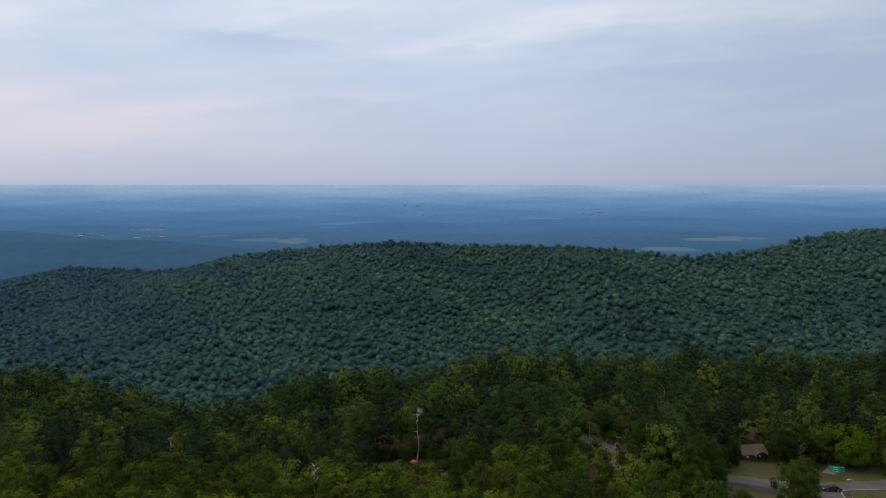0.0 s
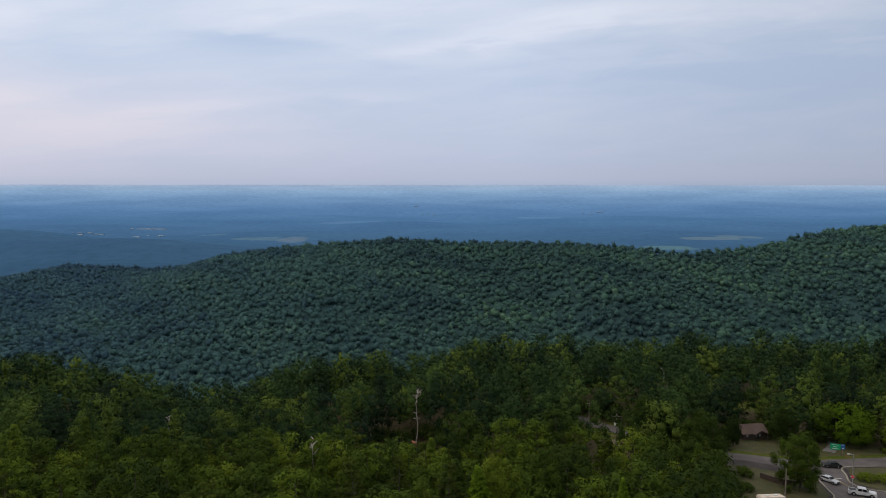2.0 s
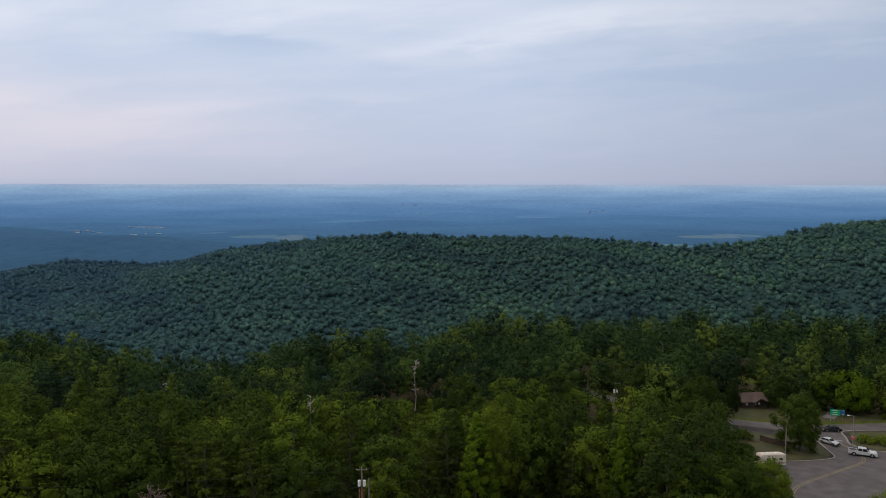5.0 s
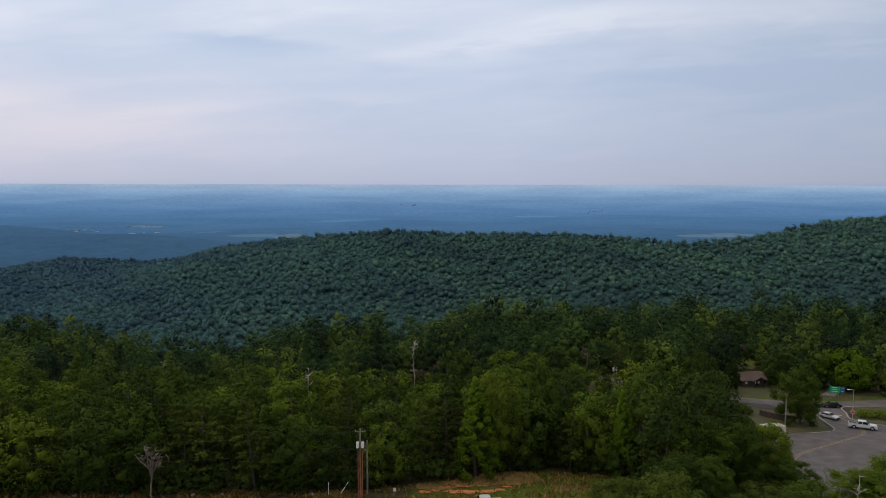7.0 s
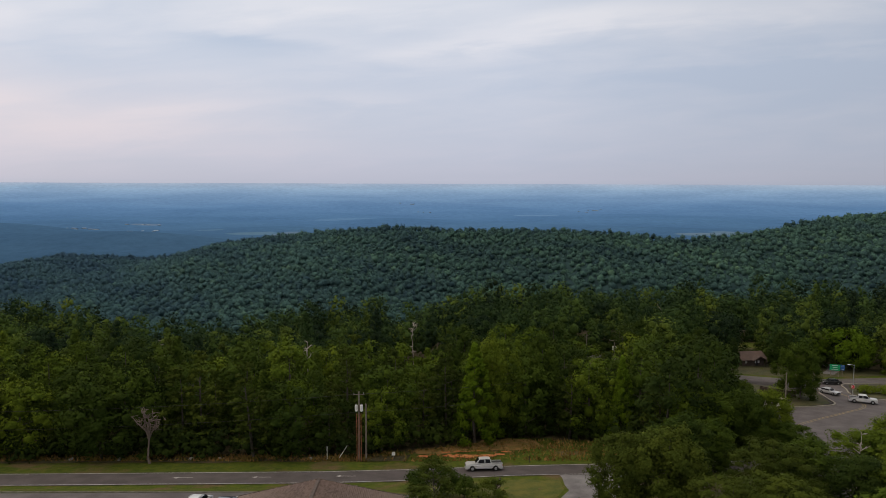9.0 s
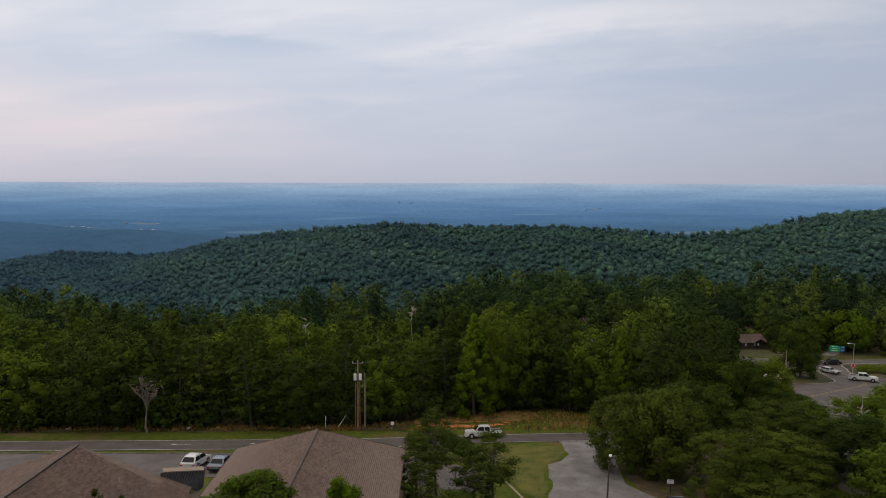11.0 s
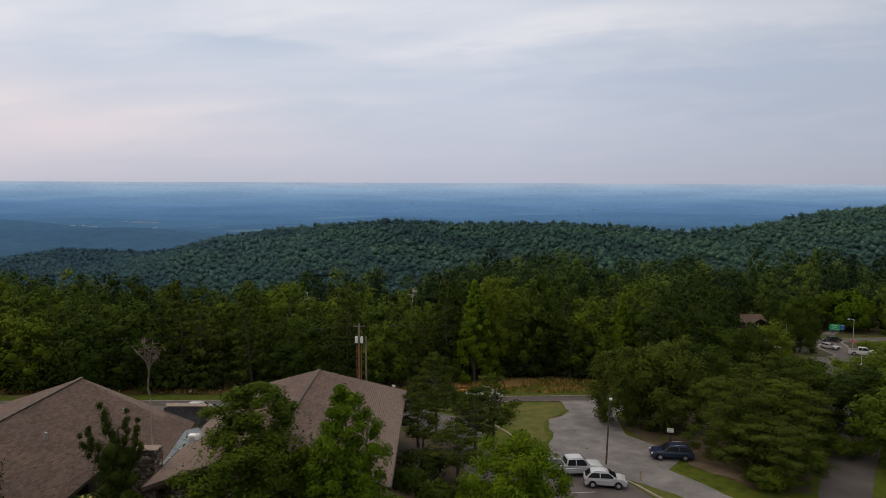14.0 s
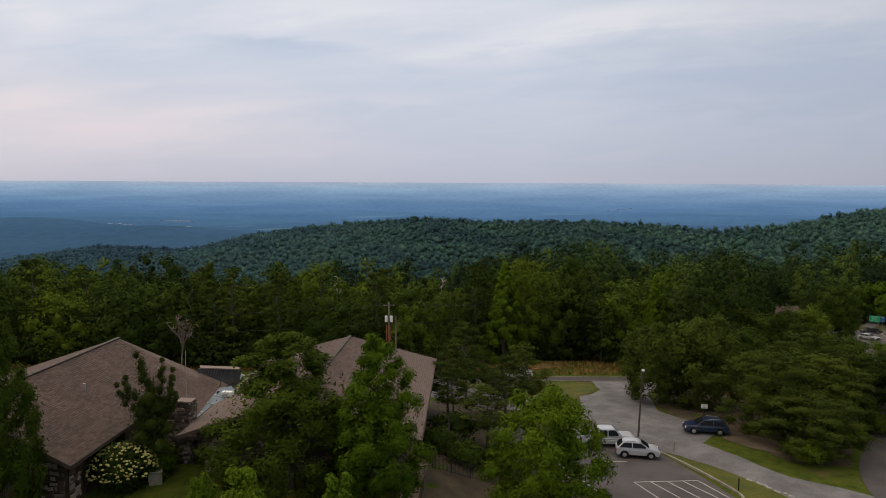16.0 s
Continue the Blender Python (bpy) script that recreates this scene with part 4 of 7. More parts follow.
grass_isl = drape("traffic_island", [(88, 117), (97, 122), (110, 128), (107, 131), (96, 127), (87, 121)], 0.09, M_GROUND, "small grass island beside the junction", "traffic island", 1.5)


def arrow(x, y):
    bm = bmesh.new()
    for pts in ([(-1.5, 0), (-0.7, 0.45), (-0.7, 0.1), (1.5, 0.1), (1.5, -0.1), (-0.7, -0.1), (-0.7, -0.45)],):
        b_poly(bm, [(x + px, y + py, float(hz(x + px, y + py)) + 0.085) for px, py in pts])
    for f in bm.faces:
        f.normal_update()
        if f.normal.z < 0:
            f.normal_flip()
    part("arrow", bm, M_PAINT, road)


for ax_ in (-38.0, -26.4, -14.0):
    arrow(ax_, road_y(ax_) + 0.2)

# ---- materials of buildings and cars ----

def island_mat(name, stops, rough=0.9, fine=10.0, bump=0.5, dist=0.03):
    s = Shader(name, rough, 0, 0.2)
    col = s.ramp(s.random("island"), stops)
    g = s.noise(fine, 5)
    big = s.noise(0.4, 3)
    col = s.mix(1.0, col, s.ramp(g, [(0.3, 0.75), (0.7, 1.2)]), "MULTIPLY")
    col = s.mix(1.0, col, s.ramp(big, [(0.35, (0.88, 0.88, 0.9)), (0.65, (1.08, 1.05, 1.0))]), "MULTIPLY")
    s.colour(col).bump(g, bump, dist)
    return s.m


M_STONE = island_mat("fieldstone", [(0.0, (0.04, 0.030, 0.025)), (0.5, (0.12, 0.092, 0.074)), (1.0, (0.32, 0.265, 0.225))], bump=0.7)
M_MORTAR = worn("dark_mortar", (0.07, 0.06, 0.05), (0.12, 0.10, 0.09), 3, 20)
M_SHINGLE = island_mat("brown_asphalt_shingle", [(0.0, (0.078, 0.053, 0.044)), (0.5, (0.102, 0.072, 0.060)), (1.0, (0.130, 0.094, 0.079))], fine=22)
M_UNDER = worn("roof_felt", (0.11, 0.08, 0.065), (0.15, 0.11, 0.09), 2, 18)
M_TRIM = worn("dark_brown_timber", (0.045, 0.032, 0.026), (0.085, 0.062, 0.050), 2, 24, 0.7)
M_RIB = worn("dark_ribbed_metal", (0.10, 0.10, 0.11), (0.16, 0.16, 0.175), 2, 24, 0.6, 0.2)
M_GALV = worn("galvanised_steel", (0.38, 0.39, 0.40), (0.55, 0.56, 0.58), 2, 24, 0.45, 0.7)
M_WHITE = worn("white_enamel", (0.68, 0.68, 0.66), (0.80, 0.80, 0.78), 1.5, 20, 0.45, bump=0.05)
M_BLACK = worn("black_steel", (0.015, 0.015, 0.016), (0.03, 0.03, 0.032), 2, 20, 0.5)
M_POLE = worn("weathered_pole_timber", (0.15, 0.12, 0.10), (0.26, 0.22, 0.19), 1.5, 22, bump=0.5)
M_CONDUIT = worn("red_brown_conduit", (0.28, 0.09, 0.05), (0.42, 0.16, 0.09), 1.5, 20, 0.6)
M_HOUSE = worn("brown_board_siding", (0.055, 0.040, 0.032), (0.10, 0.075, 0.060), 1.2, 14)
M_GREENSIGN = worn("green_sign_paint", (0.012, 0.30, 0.12), (0.016, 0.36, 0.15), 0.8, 20, 0.5, bump=0.05)
M_BLUESIGN = worn("blue_sign_paint", (0.03, 0.11, 0.30), (0.04, 0.14, 0.36), 0.8, 20, 0.5, bump=0.05)
M_REDSIGN = worn("red_sign_paint", (0.50, 0.025, 0.03), (0.60, 0.035, 0.04), 0.8, 20, 0.5, bump=0.05)
M_TAN = worn("tan_fibreglass", (0.50, 0.42, 0.34), (0.62, 0.54, 0.45), 1.2, 20, 0.5, bump=0.05)
M_ROCK = worn("pale_limestone", (0.22, 0.205, 0.185), (0.38, 0.36, 0.33), 1.5, 10, bump=0.7)
M_RUBBER = worn("tyre_rubber", (0.012, 0.012, 0.012), (0.028, 0.027, 0.026), 3, 40, 0.85)
M_ALLOY = worn("alloy_wheel", (0.36, 0.36, 0.37), (0.5, 0.5, 0.51), 3, 30, 0.35, 0.8, bump=0.05)
M_PATH = worn("tan_concrete_path", (0.15, 0.10, 0.068), (0.23, 0.16, 0.11), 1.0, 12)


def glass_mat(name, tint, rough=0.06):
    s = Shader(name, rough, 0.0, 0.15)
    s.colour(s.ramp(s.noise(1.3, 2), [(0.3, tint), (0.7, tuple(c * 1.5 for c in tint))]))
    return s.m


M_GLASS = glass_mat("dark_tinted_glass", (0.008, 0.009, 0.010), 0.12)
M_SKYGLASS = glass_mat("blue_grey_glazing", (0.085, 0.105, 0.12), 0.35)
M_LAMP = glass_mat("clear_lens", (0.45, 0.45, 0.43), 0.15)
M_REDLENS = glass_mat("red_lens", (0.30, 0.012, 0.012), 0.15)


def paint(name, c):
    s = Shader(name, 0.28, 0.15, 0.6)
    s.colour(s.mix(s.ramp(s.noise(1.1, 3), [(0.3, 0.0), (0.7, 1.0)]), tuple(v * 0.85 for v in c), c))
    s.bsdf.inputs["Coat Weight"].default_value = 0.5
    return s.m


P_WHITE, P_SILVER, P_NAVY, P_GREY, P_BLACK = paint("white_car_paint", (0.58, 0.58, 0.58)), paint("silver_car_paint", (0.44, 0.45, 0.47)), paint("navy_car_paint", (0.010, 0.022, 0.062)), paint("blue_grey_car_paint", (0.13, 0.16, 0.20)), paint("black_car_paint", (0.010, 0.010, 0.011))

# ---- vehicles ----
CARS = {
    # length, width, height, belt height, hood height, side outline of the glasshouse (front foot, roof front, roof back, rear foot), wheel radius, axles
    "suv": (4.5, 1.82, 1.63, 1.02, 0.99, (1.16, 0.12, -1.50, -2.12), 0.36, (1.36, -1.30)),
    "small_suv": (4.1, 1.77, 1.62, 1.02, 1.00, (1.12, 0.12, -1.30, -1.95), 0.35, (1.22, -1.26)),
    "sedan": (4.7, 1.82, 1.45, 0.92, 0.90, (1.0, 0.15, -1.15, -1.80), 0.33, (1.42, -1.36)),
    "pickup": (5.7, 1.95, 1.90, 1.18, 1.16, (1.35, 0.65, -0.95, -1.12), 0.40, (1.85, -1.75)),
}


def slab(bm, outline, half, inset_top=0.0, z_split=None, bevel=0.05):
    """A side outline (x, z) drawn out across the width; what is above z_split leans inwards."""
    rows = []
    for sgn in (-1, 1):
        rows.append([bm.verts.new((x, sgn * (half - (inset_top if z_split is not None and z > z_split + 0.02 else 0)), z)) for x, z in outline])
    n = len(outline)
    for i in range(n):
        j = (i + 1) % n
        bm.faces.new((rows[0][i], rows[0][j], rows[1][j], rows[1][i]))
    bm.faces.new(rows[0][::-1])
    bm.faces.new(rows[1])
    bmesh.ops.recalc_face_normals(bm, faces=bm.faces)
    if bevel:
        bmesh.ops.bevel(bm, geom=[e for e in bm.edges if e.calc_face_angle(0) > 0.3], offset=bevel, segments=3, affect="EDGES", clamp_overlap=True)


def vehicle(name, kind, m, material, label, category="car", group="", rails=False):
    L, W, H, belt, hood, (g0, g1, g2, g3), wr, axles = CARS[kind]
    ob = thing(name, m, label, category, group)
    h, hl = W / 2, L / 2
    low = 0.30
    if kind == "pickup":
        top = [(hl, 0.62), (hl - 0.04, hood - 0.10), (hl - 0.30, hood), (g0, belt + 0.02), (g3, belt + 0.02), (-hl + 0.02, belt), (-hl, 0.60)]
    elif kind == "sedan":
        top = [(hl, 0.55), (hl - 0.08, hood - 0.18), (hl - 0.5, hood - 0.06), (g0, belt), (g3, belt + 0.02), (-hl + 0.12, belt - 0.02), (-hl, 0.62)]
    else:
        top = [(hl, 0.58), (hl - 0.05, hood - 0.16), (hl - 0.45, hood - 0.02), (g0, belt), (g3, belt + 0.02), (-hl + 0.03, belt - 0.04), (-hl, 0.55)]
    under = [(-hl + 0.08, low)]
    for ax in (axles[1], axles[0]):
        for k in range(7):
            a = math.pi - k * math.pi / 6
            under.append((ax + (wr + 0.07) * math.cos(a), max(low, wr + (wr + 0.07) * math.sin(a))))
    under.append((hl - 0.08, low))
    bm = bmesh.new()
    slab(bm, top + under, h, 0.035, 0.80, 0.075)
    body = part("body", bm, material, ob)
    # glasshouse: painted pillars and roof, dark glazing a little proud
    bm = bmesh.new()
    slab(bm, [(g0, belt - 0.02), (g1, H - 0.03), ((g1 + g2) / 2, H), (g2, H - 0.04), (g3, belt - 0.02)], h - 0.05, 0.18, belt, 0.075)
    part("cabin", bm, material, ob)

    def pane(name_, pts, out):
        bm = bmesh.new()
        f = b_poly(bm, pts)
        r = bmesh.ops.extrude_face_region(bm, geom=[f])
        bmesh.ops.translate(bm, verts=[v for v in r["geom"] if isinstance(v, bmesh.types.BMVert)], vec=out)
        bmesh.ops.recalc_face_normals(bm, faces=bm.faces)
        part(name_, bm, M_GLASS, ob, "dark tinted glass")

    zb, zt = belt + 0.05, H - 0.13
    k0, k1 = (zb - belt) / (H - belt), (zt - belt) / (H - belt)

    def xs_(a, b, k):
        return a + (b - a) * k

    for sgn in (-1, 1):
        y0, y1 = sgn * (h - 0.05 - 0.012), sgn * (h - 0.05 - 0.165)
        fa, fb = xs_(g0, g1, k0) - 0.12, xs_(g0, g1, k1) - 0.10
        ra, rb = xs_(g3, g2, k0) + 0.14, xs_(g3, g2, k1) + 0.12
        mid = (fb + rb) / 2
        pane("side_window", [(fa, y0, zb), (mid + 0.05, y0, zb), (mid + 0.05, y1 + sgn * 0.03, zt), (fb, y1 + sgn * 0.03, zt)], (0, sgn * 0.02, 0))
        pane("side_window", [(mid - 0.05, y0, zb), (ra, y0, zb), (rb, y1 + sgn * 0.03, zt), (mid - 0.05, y1 + sgn * 0.03, zt)], (0, sgn * 0.02, 0))
        bm = bmesh.new()
        b_box(bm, g0 - 0.42, g0 - 0.25, sgn * h - (0.0 if sgn > 0 else 0.17), sgn * h + (0.17 if sgn > 0 else 0.0), belt + 0.02, belt + 0.17, 0.03)
        part("mirror", bm, material, ob)
        for x0, mt, nm in ((hl - 0.16, M_LAMP, "headlight"), (-hl - 0.01, M_REDLENS, "taillight")):
            bm = bmesh.new()
            b_box(bm, x0, x0 + 0.18, sgn * (h - 0.22) - 0.17, sgn * (h - 0.22) + 0.17, hood - 0.36, hood - 0.18, 0.03)
            part(nm, bm, mt, ob)
        if rails:
            bm = bmesh.new()
            b_tube(bm, (g1 - 0.3, sgn * (h - 0.27), H + 0.03), (g2 + 0.2, sgn * (h - 0.27), H + 0.03), 0.025)
            part("roof_rail", bm, M_GALV, ob)
    bw = h - 0.20
    pane("windscreen", [(xs_(g0, g1, k0) , -bw, zb), (xs_(g0, g1, k0), bw, zb), (xs_(g0, g1, k1), bw - 0.12, zt + 0.03), (xs_(g0, g1, k1), -bw + 0.12, zt + 0.03)], (0.03, 0, 0.03))
    pane("rear_window", [(xs_(g3, g2, k0), -bw, zb), (xs_(g3, g2, k0), bw, zb), (xs_(g3, g2, k1), bw - 0.12, zt), (xs_(g3, g2, k1), -bw + 0.12, zt)], (-0.03, 0, 0.02))
    bm = bmesh.new()
    b_box(bm, hl - 0.06, hl + 0.03, -h + 0.35, h - 0.35, hood - 0.42, hood - 0.16, 0.02)
    part("grille", bm, M_BLACK, ob)
    for x0 in (hl - 0.10, -hl - 0.05):
        bm = bmesh.new()
        b_box(bm, x0, x0 + 0.15, -h + 0.06, h - 0.06, 0.32, 0.52, 0.04)
        part("bumper", bm, M_BLACK if kind != "pickup" else M_GALV, ob)
    if kind == "pickup":
        bm = bmesh.new()
        b_box(bm, -hl + 0.10, g3 - 0.10, -h + 0.13, h - 0.13, belt - 0.10, belt + 0.03)
        part("bed", bm, M_BLACK, ob, "dark open load bed")
        for sgn in (-1, 1):
            bm = bmesh.new()
            b_box(bm, -hl + 0.05, g3 - 0.05, sgn * (h - 0.07) - 0.07, sgn * (h - 0.07) + 0.07, belt - 0.02, belt + 0.09, 0.02)
            part("bed_rail", bm, material, ob)
    for ax in axles:
        for sgn in (-1, 1):
            y = sgn * (h - 0.11)
            bm = bmesh.new()
            b_tube(bm, (ax, y - 0.11, wr), (ax, y + 0.11, wr), wr, seg=20)
            bmesh.ops.bevel(bm, geom=[e for e in bm.edges if e.calc_face_angle(0) > 1], offset=0.03, segments=2, affect="EDGES")
            wheel = part("wheel", bm, M_RUBBER, ob, "black rubber tyre on an alloy rim")
            bm = bmesh.new()
            b_tube(bm, (ax, y + sgn * 0.09, wr), (ax, y + sgn * 0.125, wr), wr * 0.62, wr * 0.5, 12)
            part("rim", bm, M_ALLOY, wheel)
    return ob


def on_slope(x, y, rz):
    """A pose that stands on sloping ground."""
    e = 1.2
    dx = (float(hz(x + e, y)) - float(hz(x - e, y))) / (2 * e)
    dy = (float(hz(x, y + e)) - float(hz(x, y - e))) / (2 * e)
    n = Vector((-dx, -dy, 1)).normalized()
    q = Vector((0, 0, 1)).rotation_difference(n).to_matrix().to_4x4()
    return Matrix.Translation((x, y, float(hz(x, y)) + 0.06)) @ q @ pose(0, 0, 0, 0, 0, rz)


vehicle("silver_suv", "small_suv", on_slope(16.4, 64.4, -8), P_SILVER, "silver compact suv parked in a marked bay", rails=True)
vehicle("silver_pickup", "pickup", on_slope(14.0, 67.4, 4), P_SILVER, "silver pickup truck parked beside an suv", "truck")
vehicle("blue_suv", "suv", on_slope(25.6, 71.9, 172), P_NAVY, "dark navy suv parked on the gravel drive", rails=True)
vehicle("white_suv", "suv", on_slope(-28.6, 78.4, 84), P_WHITE, "white suv with roof rails in the car park", rails=True)
vehicle("grey_car", "sedan", on_slope(-25.4, 78.0, 86), P_GREY, "blue-grey car parked beside a white suv")
vehicle("white_pickup", "pickup", on_slope(7.0, road_y(7.0) + 1.3, 183), P_WHITE, "white pickup truck driving along the road", "truck")
vehicle("tow_car", "suv", on_slope(66.8, 141.2, 184), P_GREY, "grey-green car in front of the camper trailer", rails=False)
vehicle("silver_car", "sedan", on_slope(94.6, 161.0, -62), P_SILVER, "silver car waiting at the junction")
vehicle("white_truck", "pickup", on_slope(97.6, 152.6, -28), P_WHITE, "white crew cab pickup truck on the junction", "truck")
vehicle("black_car", "sedan", on_slope(101.0, 171.2, 175), P_BLACK, "black car beside the green road sign")


def camper(m):
    """A cream motorhome with a cab overhang and brown stripes."""
    ob = thing("motorhome", m, "cream motorhome with brown stripes parked by the road", "motorhome")
    bm = bmesh.new()
    slab(bm, [(1.6, 0.5), (1.6, 1.75), (2.75, 1.85), (2.75, 2.45), (2.45, 2.85), (-2.9, 2.85), (-3.0, 2.7), (-3.0, 0.5)], 1.12, 0, None, 0.08)
    part("body", bm, M_TAN, ob)
    bm = bmesh.new()
    slab(bm, [(1.55, 0.45), (1.55, 1.72), (2.35, 1.60), (2.75, 1.12), (3.35, 1.02), (3.45, 0.6), (3.4, 0.42)], 0.98, 0, None, 0.06)
    part("cab", bm, M_TAN, ob)
    for z in (1.05, 0.85):
        for sgn in (-1, 1):
            bm = bmesh.new()
            b_box(bm, -2.9, 1.5, sgn * 1.125 - 0.01, sgn * 1.125 + 0.01, z, z + 0.1)
            part("stripe", bm, M_TRIM, ob, "brown painted stripe")
    for sgn in (-1, 1):
        for x in (-2.1, -0.5, 0.7):
            bm = bmesh.new()
            b_box(bm, x, x + 0.75, sgn * 1.13 - 0.015, sgn * 1.13 + 0.015, 1.55, 2.05, 0.01)
            part("window", bm, M_GLASS, ob)
    for x in (-1.6, 0.4):
        bm = bmesh.new()
        b_box(bm, x, x + 0.8, -0.4, 0.4, 2.85, 3.05, 0.06)
        part("roof_unit", bm, M_WHITE, ob)
    for ax in (-1.7, 2.45):
        for sgn in (-1, 1):
            bm = bmesh.new()
            b_tube(bm, (ax, sgn * 0.95 - 0.12, 0.36), (ax, sgn * 0.95 + 0.12, 0.36), 0.36, seg=16)
            part("wheel", bm, M_RUBBER, ob)


camper(on_slope(72.4, 144.6, 186))

# ---- poles, lamps and signs ----
def wire(name, a, b, sag, parent=None, r=0.02):
    cu = bpy.data.curves.new(name, "CURVE")
    cu.dimensions, cu.bevel_depth, cu.bevel_resolution = "3D", r, 1
    sp = cu.splines.new("POLY")
    sp.points.add(24)
    a, b = Vector(a), Vector(b)
    for i, p in enumerate(sp.points):
        t = i / 24
        v = a.lerp(b, t)
        p.co = (v.x, v.y, v.z - sag * 4 * t * (1 - t), 1)
    cu.materials.append(M_BLACK)
    ob = new(name, cu)
    return tagged(ob, "thin black overhead power line strung between poles", "power line", "power lines")


def utility_pole(x, y, h, transformers=0, arm=1.0, conduits=0, lean=0.0, label="weathered timber utility pole with a cross arm"):
    ob = thing("utility_pole", at(x, y), label, "utility pole", "utility poles")
    bm = bmesh.new()
    b_tube(bm, (0, 0, -0.3), (lean, 0, h), 0.17, 0.11, 10)
    part("pole", bm, M_POLE, ob)
    if arm:
        bm = bmesh.new()
        b_box(bm, -arm, arm, -0.06, 0.06, h - 0.55, h - 0.42, 0.01)
        a_ = part("cross_arm", bm, M_POLE, ob)
        for px in (-arm + 0.1, 0.0, arm - 0.1):
            bm = bmesh.new()
            b_tube(bm, (px, 0, h - 0.42), (px, 0, h - 0.18), 0.05, 0.03, 8)
            part("insulator", bm, M_GALV, a_)
    for i in range(transformers):
        bm = bmesh.new()
        px = -0.42 + 0.84 * i
        b_tube(bm, (px, -0.15, h - 3.2), (px, -0.15, h - 2.15), 0.24, seg=14)
        bmesh.ops.bevel(bm, geom=[e for e in bm.edges if e.calc_face_angle(0) > 1], offset=0.05, segments=2, affect="EDGES")
        t_ = part("transformer", bm, M_WHITE, ob, "pale grey transformer can")
        bm = bmesh.new()
        b_tube(bm, (px, -0.15, h - 2.1), (px, -0.15, h - 1.8), 0.06, 0.03, 8)
        part("bushing", bm, M_TRIM, t_)
    for i in range(conduits):
        bm = bmesh.new()
        px = -0.34 + 0.34 * i
        b_tube(bm, (px, -0.22, -0.2), (px, -0.22, h - 3.6), 0.055, seg=8)
        part("conduit", bm, M_CONDUIT, ob, "red-brown riser conduit")
    return ob


utility_pole(-12.9, 108, 11.6, 2, 0.9, 3, label="timber utility pole with two grey transformers and red-brown conduits")
utility_pole(-11.9, 109.2, 9.3, 0, 0, 0, label="plain timber utility pole beside the transformer pole")
utility_pole(46.6, 211, 7.0, 0, 0.9)
utility_pole(32.1, 273, 9.8, 0, 0)
utility_pole(49.9, 135, 10.2, 0, 0)
utility_pole(49.9, 190, 8.6, 2, 1.5, label="timber utility pole with transformers above the dirt track")
for z0 in (11.2, 8.2):
    za = float(hz(-12.9, 108)) + z0
    wire("power_line", (-12.9, 108, za), (-120, 106, za - 2), 1.6)
    wire("power_line", (-12.9, 108, za), (49.9, 135, za - 0.5), 1.2)


M_POST = worn("dark_weathered_post", (0.05, 0.039, 0.030), (0.095, 0.076, 0.060), 2.0, 20)


def lamp_post(x, y, h):
    ob = thing("lamp_post", at(x, y), "slim timber lamp post with a small white lamp head", "lamp post")
    bm = bmesh.new()
    b_tube(bm, (-0.25, 0, -0.2), (0, 0, h), 0.11, 0.075, 10)
    part("post", bm, M_POST, ob)
    bm = bmesh.new()
    b_box(bm, -0.10, 0.24, -0.11, 0.11, h - 0.08, h + 0.10, 0.04)
    head = part("lamp_head", bm, M_WHITE, ob)
    bm = bmesh.new()
    bmesh.ops.create_uvsphere(bm, u_segments=10, v_segments=6, radius=0.10, matrix=Matrix.Translation((0.10, 0, h - 0.10)))
    part("lens", bm, M_LAMP, head)


def street_lamp(x, y, h, rz=180):
    ob = thing("street_lamp", at(x, y, rz), "pale street lamp with a short curved arm", "street lamp", "street lamps")
    bm = bmesh.new()
    b_tube(bm, (0, 0, -0.2), (0, 0, h), 0.10, 0.07, 10)
    part("post", bm, M_GALV, ob)
    bm = bmesh.new()
    b_tube(bm, (0, 0, h - 0.1), (0.7, 0, h + 0.12), 0.05, seg=8)
    b_tube(bm, (0.7, 0, h + 0.12), (1.1, 0, h + 0.12), 0.05, seg=8)
    part("arm", bm, M_GALV, ob)
    bm = bmesh.new()
    b_box(bm, 0.95, 1.6, -0.15, 0.15, h + 0.02, h + 0.2, 0.05)
    part("lamp_head", bm, M_WHITE, ob)


lamp_post(18.2, 70.2, 7.2)
street_lamp(99.6, 159.8, 7.4)
utility_pole(78.2, 149.8, 7.7, 0, 0, label="thin plain pole on the corner lawn")


def panel_sign(name, x, y, rz, w, h, z0, material, label, posts=2, bars=0, bar_mat=None, post_mat=None):
    ob = thing(name, at(x, y, rz), label, "sign")
    for px in ((-w * 0.38, w * 0.38) if posts == 2 else (0,)):
        bm = bmesh.new()
        b_box(bm, px - 0.05, px + 0.05, -0.05, 0.05, -0.2, z0 + h * (0.95 if posts == 2 else 0.5))
        part("post", bm, post_mat or M_POLE, ob)
    bm = bmesh.new()
    b_box(bm, -w / 2, w / 2, -0.10, -0.055, z0, z0 + h, 0.015)
    pn = part("panel", bm, material, ob)
    for i in range(bars):
        bm = bmesh.new()
        zz = z0 + h * (0.82 - i * 0.62 / max(1, bars - 1) if bars > 1 else 0.5)
        ww = w * (0.30 - 0.07 * (i % 2))
        b_box(bm, -ww, ww, -0.112, -0.101, zz - h * 0.035, zz + h * 0.03)
        part("line_of_writing", bm, bar_mat or M_WHITE, pn)
    return ob


